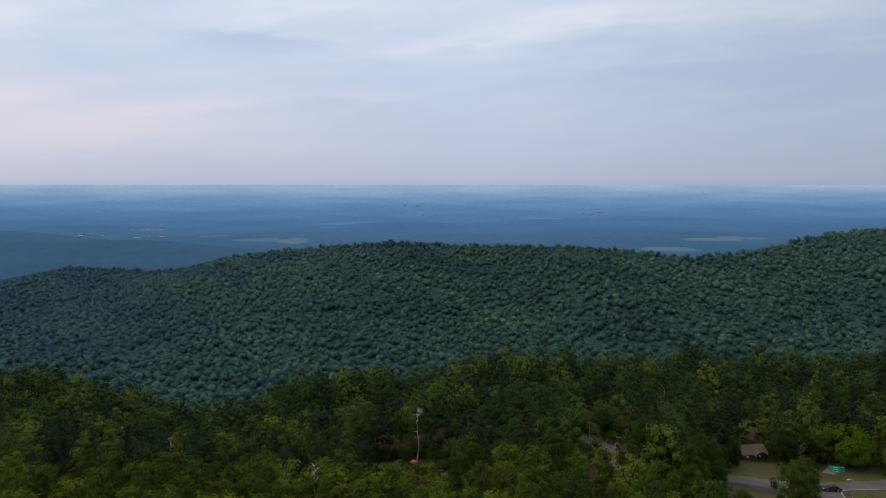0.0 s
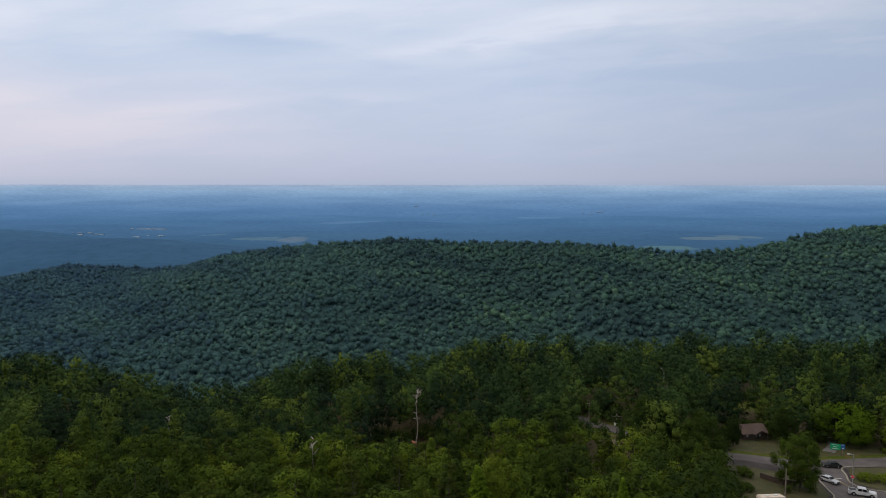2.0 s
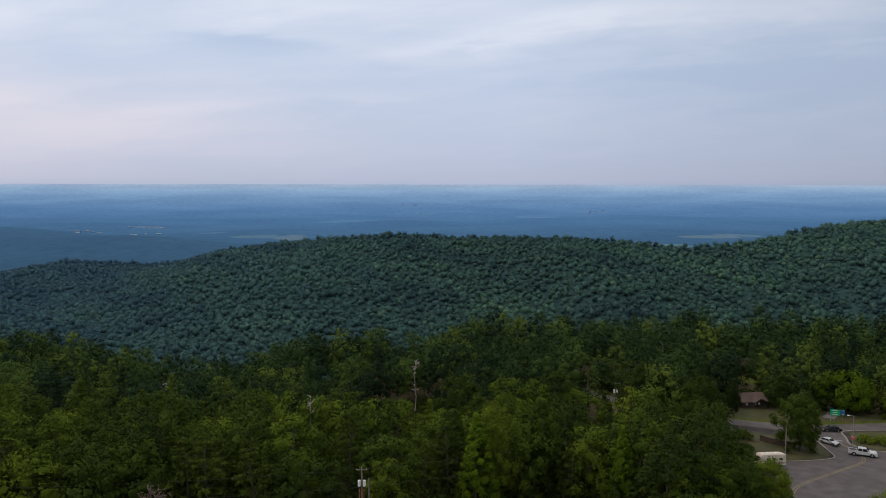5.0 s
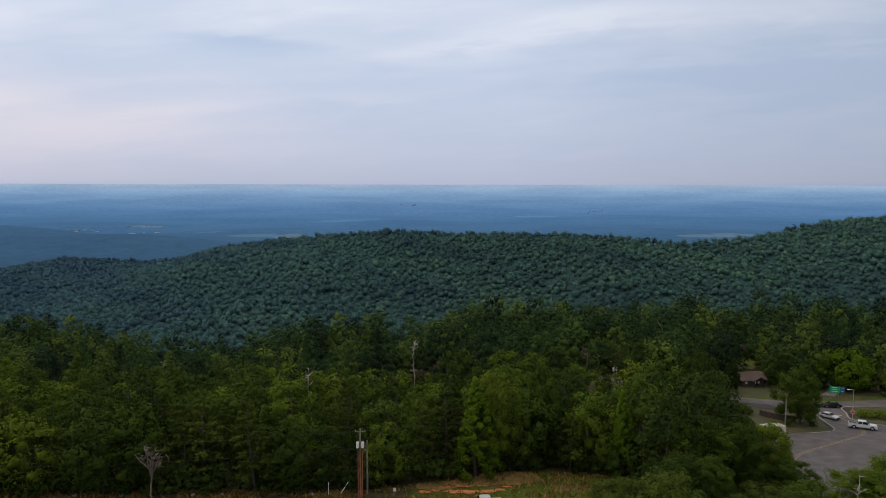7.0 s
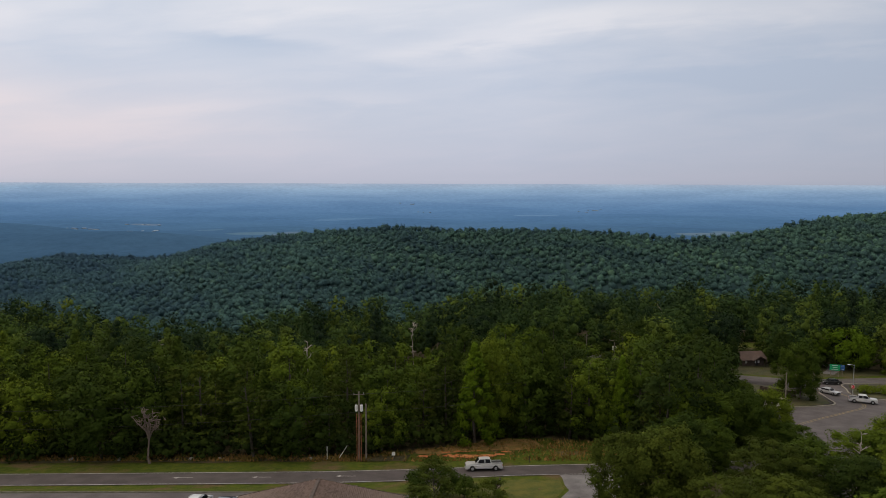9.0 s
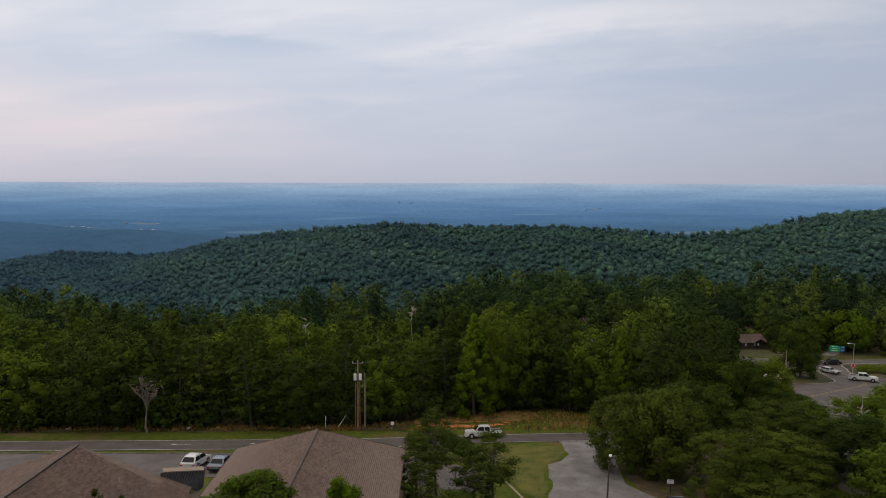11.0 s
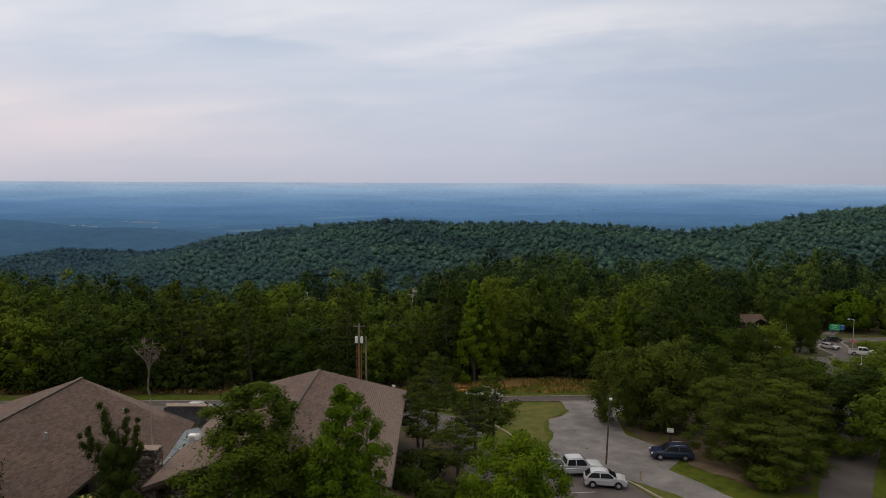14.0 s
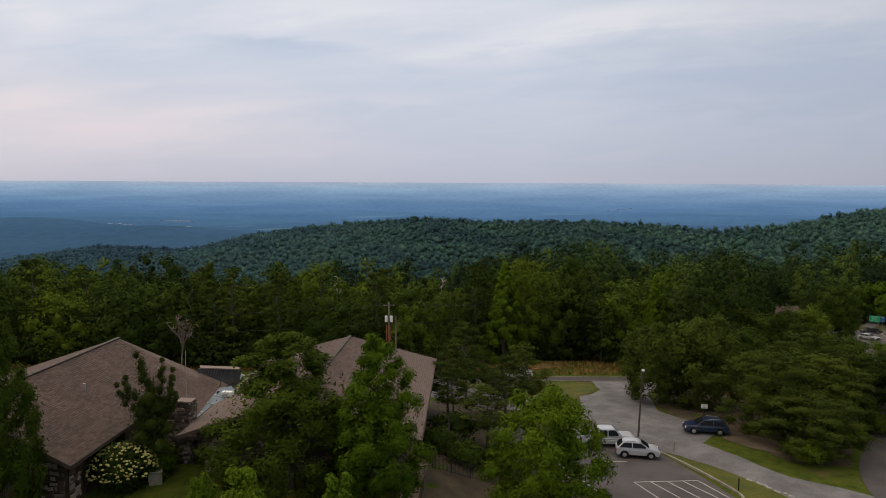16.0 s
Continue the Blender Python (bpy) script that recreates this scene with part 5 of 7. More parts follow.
panel_sign("road_sign", 107.0, 180, -20, 2.5, 1.7, 1.7, M_GREENSIGN, "large green road sign on two posts", 2, 3)
panel_sign("information_sign", 109.2, 180.2, -20, 1.0, 1.5, 1.7, M_BLUESIGN, "small blue information sign beside a green sign", 1, 2)
panel_sign("notice_sign", 27.3, 77.4, -10, 0.75, 0.5, 1.2, M_WHITE, "small white notice sign on a post by the drive", 1, 2, M_BLACK, M_BLACK)
panel_sign("entrance_sign", 8.0, 89.6, 62, 1.9, 1.3, 0.9, M_TRIM, "dark timber entrance sign on two posts", 2, 2, M_TAN)
panel_sign("utility_marker", -7.4, 109, 0, 0.55, 0.6, 0.7, M_WHITE, "small white utility marker on a post", 1)


def stop_sign(x, y, rz):
    ob = thing("stop_sign", at(x, y, rz), "red octagonal stop sign with a white rim", "stop sign")
    bm = bmesh.new()
    b_tube(bm, (0, 0, -0.2), (0, 0, 2.9), 0.035, seg=8)
    part("post", bm, M_GALV, ob)
    for nm, r, yy, mt in (("rim", 0.46, -0.05, M_WHITE), ("face", 0.42, -0.065, M_REDSIGN)):
        bm = bmesh.new()
        b_poly(bm, [(r * math.cos(math.pi / 8 + k * math.pi / 4), yy, 2.45 + r * math.sin(math.pi / 8 + k * math.pi / 4)) for k in range(8)])
        f = bm.faces[:]
        rr = bmesh.ops.extrude_face_region(bm, geom=f)
        bmesh.ops.translate(bm, verts=[v for v in rr["geom"] if isinstance(v, bmesh.types.BMVert)], vec=(0, 0.012, 0))
        bmesh.ops.recalc_face_normals(bm, faces=bm.faces)
        last = part(nm, bm, mt, ob)
    cu = bpy.data.curves.new("lettering", "FONT")
    cu.body, cu.size, cu.extrude, cu.align_x, cu.align_y = "STOP", 0.30, 0.004, "CENTER", "CENTER"
    cu.materials.append(M_WHITE)
    tx = new("lettering", cu)
    tx.parent = last
    tx.matrix_basis = pose(0, -0.072, 2.45, 90, 0, 0)


stop_sign(98.6, 158.2, -32)


def stake(x, y, h, lean, label="thin white marker stake in the verge", material=None):
    ob = thing("marker_stake", at(x, y), label, "stake", "verge stakes")
    bm = bmesh.new()
    b_tube(bm, (0, 0, -0.2), (lean, 0, h), 0.06, seg=8)
    part("stake", bm, material or M_WHITE, ob)
    bm = bmesh.new()
    b_tube(bm, (lean, 0, h), (lean, 0, h + 0.03), 0.065, 0.04, 8)
    part("cap", bm, material or M_GALV, ob)


stake(-18.3, 109.0, 2.2, 0.0)
stake(-16.6, 109.4, 2.3, 1.6, "leaning pale guy-wire marker in the verge")
stake(14.6, 106.5, 1.1, 0.0, "short dark post in the verge", M_TRIM)


stake(20.4, 65.9, 1.0, 0.0, "short yellow marker post in the grass verge", M_YELLOW)
stake(23.2, 56.8, 1.2, 0.0, "short black post at the end of the verge", M_BLACK)

# ---- lodge ----
def shingles(name, parent, o, along, down, length, slope, course=0.18, tab=0.40, rng=None, cut=None):
    """Overlapping tabs in courses over a roof slope. o: upper corner; along, down: unit directions."""
    o, along, down = np.array(o), np.array(along), np.array(down)
    nrm = np.cross(along, down)
    nrm = nrm / np.linalg.norm(nrm)
    if nrm[2] < 0:
        nrm = -nrm
    vs, fs, k = [], [], 0
    for i in range(int(slope / course) + 1):
        x = -rng.uniform(0, tab)
        while x < length:
            w = tab * rng.uniform(0.8, 1.2)
            x0, x1 = max(0, x), min(length, x + w - 0.018)
            x += w
            if x1 - x0 < 0.05:
                continue
            s0, s1 = i * course, min(slope + 0.04, (i + 1) * course + rng.uniform(-0.012, 0.012))
            if cut and not cut(o + along * (x0 + x1) / 2 + down * s1):
                continue
            lift = 0.028 + rng.uniform(0, 0.010)
            q = [o + along * a + down * s + nrm * h for a, s, h in ((x0, s0, 0.004), (x1, s0, 0.004), (x1, s1, lift), (x0, s1, lift), (x0, s1, 0.0), (x1, s1, 0.0))]
            vs += q
            fs += [[k, k + 1, k + 2, k + 3], [k + 3, k + 2, k + 5, k + 4]]
            k += 6
    me = mesh_from(name, vs, fs, [M_SHINGLE])
    ob = new(name, me)
    ob.parent = parent
    return tagged(ob, "weathered brown asphalt shingle courses", kind="stuff")


def stonework(name, parent, o, u, v, width, height, rng, size=0.34, label="", out=None):
    """Uneven fieldstones set over a wall face; o: lower corner, u: along, v: up."""
    o, u, v = np.array(o, float), np.array(u, float), np.array(v, float)
    n = np.cross(u, v)
    vs, fs, k = [], [], 0
    z = 0.0
    while z < height - 0.05:
        h = min(size * rng.uniform(0.6, 1.15), height - z)
        x = 0.0
        while x < width - 0.04:
            w = min(size * rng.uniform(0.7, 2.0), width - x)
            d = rng.uniform(0.03, 0.10)
            g = 0.016
            ins = min(0.05, h * 0.2, w * 0.2)
            ring0 = [(x + g, z + g), (x + w - g, z + g), (x + w - g, z + h - g), (x + g, z + h - g)]
            zj = rng.uniform(-0.08, 0.08)
            ring0 = [(a + rng.uniform(-0.06, 0.06) * min(1, size * 3), b + zj + rng.uniform(-0.06, 0.06) * min(1, size * 3)) for a, b in ring0]
            cx_, cz_ = x + w / 2, z + h / 2
            ring1 = [(a + (ins if a < cx_ else -ins), b + (ins if b < cz_ else -ins)) for a, b in ring0]
            vs += [o + u * a + v * b for a, b in ring0] + [o + u * a + v * b + n * d for a, b in ring1]
            fs += [[k, k + 1, k + 5, k + 4], [k + 1, k + 2, k + 6, k + 5], [k + 2, k + 3, k + 7, k + 6], [k + 3, k, k + 4, k + 7], [k + 4, k + 5, k + 6, k + 7]]
            k += 8
            x += w
        z += h
    ob = new(name, mesh_from(name, vs, fs, [M_STONE]))
    ob.parent = parent
    return tagged(ob, label or "uneven grey-brown fieldstones", kind="stuff")


def roof_slab(parent, pts, thick=0.22, name="roof_deck"):
    bm = bmesh.new()
    f = b_poly(bm, pts)
    f.normal_update()
    if f.normal.z < 0:
        f.normal_flip()
    r = bmesh.ops.extrude_face_region(bm, geom=[f])
    bmesh.ops.translate(bm, verts=[v for v in r["geom"] if isinstance(v, bmesh.types.BMVert)], vec=(0, 0, -thick))
    bmesh.ops.recalc_face_normals(bm, faces=bm.faces)
    return part(name, bm, M_UNDER, parent)


def beam(name, parent, a, b, w, h, material, label=""):
    a, b = Vector(a), Vector(b)
    d = b - a
    bm = bmesh.new()
    b_box(bm, -d.length / 2, d.length / 2, -w / 2, w / 2, -h / 2, h / 2, 0.01, Matrix.Translation((a + b) / 2) @ d.to_track_quat("X", "Z").to_matrix().to_4x4())
    return part(name, bm, material, parent, label)


def build_lodge():
    rng = np.random.default_rng(21)
    lodge = thing("lodge", pose(0, 0, 0), "low stone lodge with broad brown shingle roofs", "lodge")
    # west wing: ridge towards the lawn
    sl = math.hypot(7.3, 3.7)
    roof = roof_slab(lodge, [(-32.6, 39.9, 11), (-25.3, 39.9, 7.3), (-25.3, 52.6, 7.3), (-22.5, 52.7, 5.9), (-23.1, 62.2, 6.2), (-32.6, 60.2, 11)], name="roof")
    roof["label"] = "broad brown shingle roof slope of the west wing"
    shingles("shingling", roof, (-32.6, 39.9, 11.0), (0, 1, 0), (7.3 / sl, 0, -3.7 / sl), 20.2, sl, rng=rng)
    shingles("shingling", roof, (-25.3, 52.6, 7.3), (0, 1, 0), (7.3 / sl, 0, -3.7 / sl), 8.4, 3.0, rng=rng)
    roof2 = roof_slab(lodge, [(-32.6, 39.9, 11), (-32.6, 60.2, 11), (-41.8, 60.2, 7.9), (-41.8, 39.9, 7.9)], name="roof")
    shingles("shingling", roof2, (-32.6, 39.9, 11.0), (0, 1, 0), (-9.2 / 9.708, 0, -3.1 / 9.708), 20.3, 9.7, rng=rng)
    beam("ridge_cap", lodge, (-32.6, 39.8, 11.04), (-32.6, 60.3, 11.04), 0.34, 0.07, M_TRIM, "dark ridge capping")
    beam("fascia", lodge, (-25.26, 39.9, 7.2), (-25.26, 52.6, 7.2), 0.05, 0.26, M_TRIM, "dark timber fascia board")
    beam("fascia", lodge, (-32.6, 39.86, 10.88), (-25.3, 39.86, 7.18), 0.05, 0.28, M_TRIM, "dark timber fascia board")
    beam("fascia", lodge, (-32.6, 39.86, 10.88), (-41.8, 39.86, 7.78), 0.05, 0.28, M_TRIM, "dark timber fascia board")
    for px, py, s_ in ((-29.6, 49.2, 0.16), (-27.8, 57.8, 0.12)):
        bm = bmesh.new()
        zz = 11 - 0.507 * (px + 32.6)
        b_tube(bm, (px, py, zz - 0.1), (px, py, zz + 0.42), s_ * 0.6, seg=10)
        part("vent_pipe", bm, M_GALV, lodge)
    # walls under the wing
    bm = bmesh.new()
    b_box(bm, -38.6, -26.4, 41.2, 59.6, 2.5, 7.4)
    part("wall", bm, M_TRIM, lodge, "dark timber wall under the eaves")
    for i in range(40):
        beam("board", lodge, (-26.37, 41.45 + i * 0.45, 2.8), (-26.37, 41.45 + i * 0.45, 7.3), 0.43, 0.05 + 0.03 * (i % 2), M_TRIM)
    for i in range(27):
        beam("board", lodge, (-38.4 + i * 0.45, 41.17, 2.8), (-38.4 + i * 0.45, 41.17, 7.3), 0.05 + 0.03 * (i % 2), 0.43, M_TRIM)
    bm = bmesh.new()
    b_poly(bm, [(-38.6, 41.0, 7.4), (-26.4, 41.0, 7.4), (-32.6, 41.0, 10.7)])
    r = bmesh.ops.extrude_face_region(bm, geom=bm.faces[:])
    bmesh.ops.translate(bm, verts=[v for v in r["geom"] if isinstance(v, bmesh.types.BMVert)], vec=(0, 0.2, 0))
    part("gable", bm, M_TRIM, lodge, "dark timber gable boarding")
    for y0 in (44.0, 47.0):
        bm = bmesh.new()
        b_box(bm, -26.42, -26.24, y0, y0 + 1.6, 4.6, 6.6, 0.02)
        w_ = part("window", bm, M_TRIM, lodge)
        bm = bmesh.new()
        b_box(bm, -26.25, -26.215, y0 + 0.12, y0 + 1.48, 4.72, 6.48)
        part("pane", bm, M_GLASS, w_)
    bm = bmesh.new()
    b_box(bm, -28.6, -27.5, 41.05, 41.15, 3.6, 5.8, 0.02)
    part("window", bm, M_GLASS, lodge)
    stonework("stonework", lodge, (-28.1, 41.0, 2.6), (1, 0, 0), (0, 0, 1), 1.7, 4.6, rng)
    stonework("stonework", lodge, (-26.22, 41.2, 2.6), (0, 1, 0), (0, 0, 1), 1.3, 4.6, rng)
    # east wing
    s2 = math.hypot(8.6, 2.7)
    for sgn, x1 in ((1, -3.5), (-1, -20.9)):
        rf = roof_slab(lodge, [(-12.2, 46.5, 10), (x1, 45.4, 7.3), (x1, 69.0, 7.3), (-12.2, 67.0, 10)], name="roof")
        rf["label"] = "brown shingle roof slope of the east wing"
        shingles("shingling", rf, (-12.2, 45.8, 10.0), (0, 1, 0), (sgn * 8.6 / s2, 0, -2.7 / s2), 23.0, s2, rng=rng,
                 cut=lambda p, sgn=sgn: p[1] < 67.0 + 2.0 * abs(p[0] + 12.2) / 8.65 and p[1] > 46.5 - 1.0 * abs(p[0] + 12.2) / 8.65)
        beam("fascia", lodge, (x1 + 0.04 * sgn, 45.4, 7.2), (x1 + 0.04 * sgn, 69.0, 7.2), 0.05, 0.26, M_TRIM, "dark timber fascia board")
        beam("fascia", lodge, (-12.2, 67.05, 9.9), (x1, 69.05, 7.2), 0.05, 0.26, M_TRIM, "dark timber fascia board")
        beam("fascia", lodge, (-12.2, 46.45, 9.9), (x1, 45.35, 7.2), 0.05, 0.26, M_TRIM, "dark timber fascia board")
    beam("ridge_cap", lodge, (-12.2, 46.4, 10.04), (-12.2, 67.1, 10.04), 0.34, 0.07, M_TRIM, "dark ridge capping")
    bm = bmesh.new()
    b_box(bm, -19.6, -4.8, 47.2, 67.4, -0.8, 7.45)
    part("wall", bm, M_MORTAR, lodge)
    bm = bmesh.new()
    b_poly(bm, [(-19.6, 47.2, 7.4), (-4.8, 47.2, 7.4), (-12.2, 47.2, 9.7)])
    r = bmesh.ops.extrude_face_region(bm, geom=bm.faces[:])
    bmesh.ops.translate(bm, verts=[v for v in r["geom"] if isinstance(v, bmesh.types.BMVert)], vec=(0, 20, 0))
    part("gable", bm, M_TRIM, lodge, "dark timber gable boarding")
    stonework("stonework", lodge, (-4.8, 47.2, -0.6), (0, 1, 0), (0, 0, 1), 20.2, 7.9, rng)
    stonework("stonework", lodge, (-19.6, 47.2, 3.0), (1, 0, 0), (0, 0, 1), 14.8, 4.3, rng)
    for y0 in (49.5, 54, 58.5, 63):
        bm = bmesh.new()
        b_box(bm, -4.82, -4.62, y0, y0 + 2.0, 4.4, 6.4, 0.02)
        w_ = part("window", bm, M_TRIM, lodge)
        bm = bmesh.new()
        b_box(bm, -4.63, -4.6, y0 + 0.12, y0 + 1.88, 4.5, 6.3)
        part("pane", bm, M_GLASS, w_)
    # link with porch, chimney and glazed valley
    bm = bmesh.new()
    b_box(bm, -26.2, -19.7, 51.2, 62.4, 2.0, 5.7)
    part("link_wall", bm, M_MORTAR, lodge)
    s3 = math.hypot(6.4, 1.2)
    porch = roof_slab(lodge, [(-21.9, 48.2, 6.25), (-16.5, 48.2, 6.25), (-16.5, 54.6, 7.45), (-20.0, 54.6, 7.45)], name="porch_roof")
    shingles("shingling", porch, (-22.0, 54.6, 7.45), (1, 0, 0), (0, -6.4 / s3, -1.2 / s3), 5.4, s3, rng=rng, cut=lambda p: p[0] > -21.9 + 1.9 * (p[1] - 48.2) / 6.4)
    beam("fascia", porch, (-21.9, 48.16, 6.12), (-16.5, 48.16, 6.12), 0.05, 0.24, M_TRIM, "dark timber fascia board")
    bm = bmesh.new()
    b_poly(bm, [(-21.55, 49.60, 6.70), (-20.60, 49.80, 6.71), (-19.40, 54.20, 7.52), (-20.60, 56.00, 7.80), (-21.55, 55.60, 7.72)])
    r = bmesh.ops.extrude_face_region(bm, geom=bm.faces[:])
    bmesh.ops.translate(bm, verts=[v for v in r["geom"] if isinstance(v, bmesh.types.BMVert)], vec=(0, 0, 0.08))
    bmesh.ops.recalc_face_normals(bm, faces=bm.faces)
    sky_ = part("skylight", bm, M_SKYGLASS, lodge, "blue-grey glazed valley roof")
    for t in (0.3, 0.55, 0.8):
        a = Vector((-21.55, 49.60, 6.80)).lerp(Vector((-21.55, 55.60, 7.82)), t)
        b = Vector((-20.60, 49.80, 6.81)).lerp(Vector((-19.40, 54.20, 7.62)), t)
        beam("glazing_bar", sky_, a, b, 0.06, 0.05, M_GALV)
    bm = bmesh.new()
    b_box(bm, -20.71, -19.81, 53.8, 54.3, 7.27, 7.99, 0.04)
    ac = part("air_conditioner", bm, M_WHITE, lodge, "white outdoor air conditioner on the roof")
    bm = bmesh.new()
    b_tube(bm, (-20.36, 53.80, 7.63), (-20.36, 53.76, 7.63), 0.24, seg=16)
    part("fan_grille", bm, M_GALV, ac)
    # chimney
    bm = bmesh.new()
    b_box(bm, -22.85, -21.1, 48.55, 49.6, 2.8, 8.72)
    ch = part("chimney", bm, M_MORTAR, lodge, "tall fieldstone chimney")
    stonework("stonework", ch, (-22.85, 48.55, 3.0), (1, 0, 0), (0, 0, 1), 1.75, 5.75, rng, 0.26)
    stonework("stonework", ch, (-21.1, 48.55, 3.0), (0, 1, 0), (0, 0, 1), 1.05, 5.75, rng, 0.26)
    stonework("stonework", ch, (-22.85, 49.6, 3.0), (0, -1, 0), (0, 0, 1), 1.05, 5.75, rng, 0.26)
    bm = bmesh.new()
    b_box(bm, -22.87, -21.08, 48.5, 49.62, 8.72, 8.80, 0.03)
    part("chimney_cap", bm, M_STONE, ch)
    # entrance
    bm = bmesh.new()
    b_box(bm, -21.1, -16.6, 50.6, 51.2, 2.8, 6.5)
    part("entrance_wall", bm, M_MORTAR, lodge)
    for x0, w_ in ((-21.1, 0.70), (-18.9, 2.2)):
        stonework("stonework", lodge, (x0, 49.2 if x0 > -20 else 49.7, 3.0), (1, 0, 0), (0, 0, 1), w_, 3.0, rng, 0.2)
    bm = bmesh.new()
    b_box(bm, -18.9, -16.7, 49.25, 50.6, 2.8, 6.05)
    b_box(bm, -21.1, -20.4, 49.75, 50.6, 2.8, 6.05)
    part("entrance_pier", bm, M_MORTAR, lodge)
    bm = bmesh.new()
    b_box(bm, -20.40, -18.9, 50.1, 50.18, 2.9, 5.95, 0.02)
    dr = part("door", bm, M_BLACK, lodge, "dark recessed entrance door")
    bm = bmesh.new()
    b_box(bm, -19.2, -19.12, 50.04, 50.1, 4.2, 4.5)
    part("handle", bm, M_GALV, dr)
    # parapet of the flat-roofed block, rising out of the roof slope
    A0, A1 = Vector((-25.80, 61.49, 7.62)), Vector((-23.04, 63.14, 6.40))
    T0, T1 = Vector((-25.73, 61.49, 7.87)), Vector((-22.74, 63.14, 7.36))
    back = Vector((0.3, 0.9, 0))
    bm = bmesh.new()
    q_ = [bm.verts.new(p) for p in (A0 - Vector((0, 0, 0.25)), A1 - Vector((0, 0, 1.1)), T1, T0)]
    f = bm.faces.new(q_)
    r = bmesh.ops.extrude_face_region(bm, geom=[f])
    bmesh.ops.translate(bm, verts=[v for v in r["geom"] if isinstance(v, bmesh.types.BMVert)], vec=back)
    bmesh.ops.recalc_face_normals(bm, faces=bm.faces)
    blk = part("parapet", bm, M_RIB, lodge, "dark ribbed metal parapet")
    for i in range(1, 14):
        t = i / 14
        lo, hi = A0.lerp(A1, t), T0.lerp(T1, t)
        off = Vector((-0.02, -0.05, 0))
        beam("rib", blk, lo + off, hi + off, 0.06, 0.05, M_TRIM)
    beam("coping", blk, T0 + back * 0.5 + Vector((-0.1, 0, 0.05)), T1 + back * 0.5 + Vector((0.1, 0, 0.05)), 1.0, 0.11, M_STONE, "weathered stone coping")
    return lodge


build_lodge()


def antenna(x, y, z0, h):
    ob = thing("antenna_mast", pose(x, y, z0), "thin grey antenna mast beside the chimney", "antenna")
    bm = bmesh.new()
    b_tube(bm, (0, 0, 0), (0, 0, h), 0.035, 0.02, 6)
    part("mast", bm, M_GALV, ob)
    bm = bmesh.new()
    b_box(bm, -0.12, 0.12, -0.12, 0.12, 0, 0.05)
    part("foot", bm, M_GALV, ob)


antenna(-21.9, 49.7, 8.0, 4.4)


def house(x, y, rz):
    ob = thing("park_building", at(x, y, rz), "small brown park building with a cross-gabled shingle roof", "building")
    bm = bmesh.new()
    b_box(bm, -4.2, 4.2, -3.2, 3.2, -0.3, 2.7)
    part("wall", bm, M_HOUSE, ob)
    for sgn in (-1, 1):
        bm = bmesh.new()
        f = b_poly(bm, [(-5, 0, 4.7), (5, 0, 4.7), (5, sgn * 4.2, 2.5), (-5, sgn * 4.2, 2.5)])
        r = bmesh.ops.extrude_face_region(bm, geom=[f])
        bmesh.ops.translate(bm, verts=[v for v in r["geom"] if isinstance(v, bmesh.types.BMVert)], vec=(0, 0, -0.18))
        bmesh.ops.recalc_face_normals(bm, faces=bm.faces)
        part("roof", bm, M_SHINGLE, ob, "brown shingle roof slope")
    for sgn in (-1, 1):
        bm = bmesh.new()
        f = b_poly(bm, [(1.4, -5.4, 4.0), (1.4, -0.6, 4.0), (1.4 + sgn * 2.6, -0.6, 2.6), (1.4 + sgn * 2.6, -5.4, 2.6)])
        r = bmesh.ops.extrude_face_region(bm, geom=[f])
        bmesh.ops.translate(bm, verts=[v for v in r["geom"] if isinstance(v, bmesh.types.BMVert)], vec=(0, 0, -0.16))
        bmesh.ops.recalc_face_normals(bm, faces=bm.faces)
        part("porch_roof", bm, M_SHINGLE, ob, "small shingled porch gable")
    for px in (-0.8, 3.6):
        bm = bmesh.new()
        b_box(bm, px - 0.12, px + 0.12, -5.2, -4.96, -0.2, 2.6)
        part("post", bm, M_TRIM, ob)
    for px in (-2.6, 0.6, 2.0):
        bm = bmesh.new()
        b_box(bm, px - 0.35, px + 0.35, -3.26, -3.18, 1.2, 2.1, 0.01)
        part("window", bm, M_WHITE, ob, "pale window")
    bm = bmesh.new()
    b_box(bm, 1.0, 1.9, -3.25, -3.19, 0, 2.0)
    part("door", bm, M_BLACK, ob)
    return ob


hs = house(91.2, 197.0, 8)
hs.scale = (0.84, 0.84, 0.84)
shed = copy_thing(hs, at(106.8, 198.5, 100))
tagged(shed, "small grey-brown building half hidden by trees", "building")


def brick_hut(x, y):
    ob = thing("brick_hut", at(x, y, 20), "small red-brown hut with a pale door in a clearing", "hut")
    bm = bmesh.new()
    b_box(bm, -0.9, 0.9, -0.8, 0.8, -0.2, 2.5, 0.03)
    part("wall", bm, M_CONDUIT, ob)
    for sgn in (-1, 1):
        bm = bmesh.new()
        b_poly(bm, [(0, -1.0, 3.1), (0, 1.0, 3.1), (sgn * 1.15, 1.0, 2.4), (sgn * 1.15, -1.0, 2.4)])
        r = bmesh.ops.extrude_face_region(bm, geom=bm.faces[:])
        bmesh.ops.translate(bm, verts=[v for v in r["geom"] if isinstance(v, bmesh.types.BMVert)], vec=(0, 0, -0.12))
        bmesh.ops.recalc_face_normals(bm, faces=bm.faces)
        part("roof", bm, M_CONDUIT, ob)
    bm = bmesh.new()
    b_box(bm, -0.8, -0.1, -0.86, -0.79, 0.0, 2.0, 0.01)
    part("door", bm, M_WHITE, ob)


brick_hut(-9.2, 209.5)

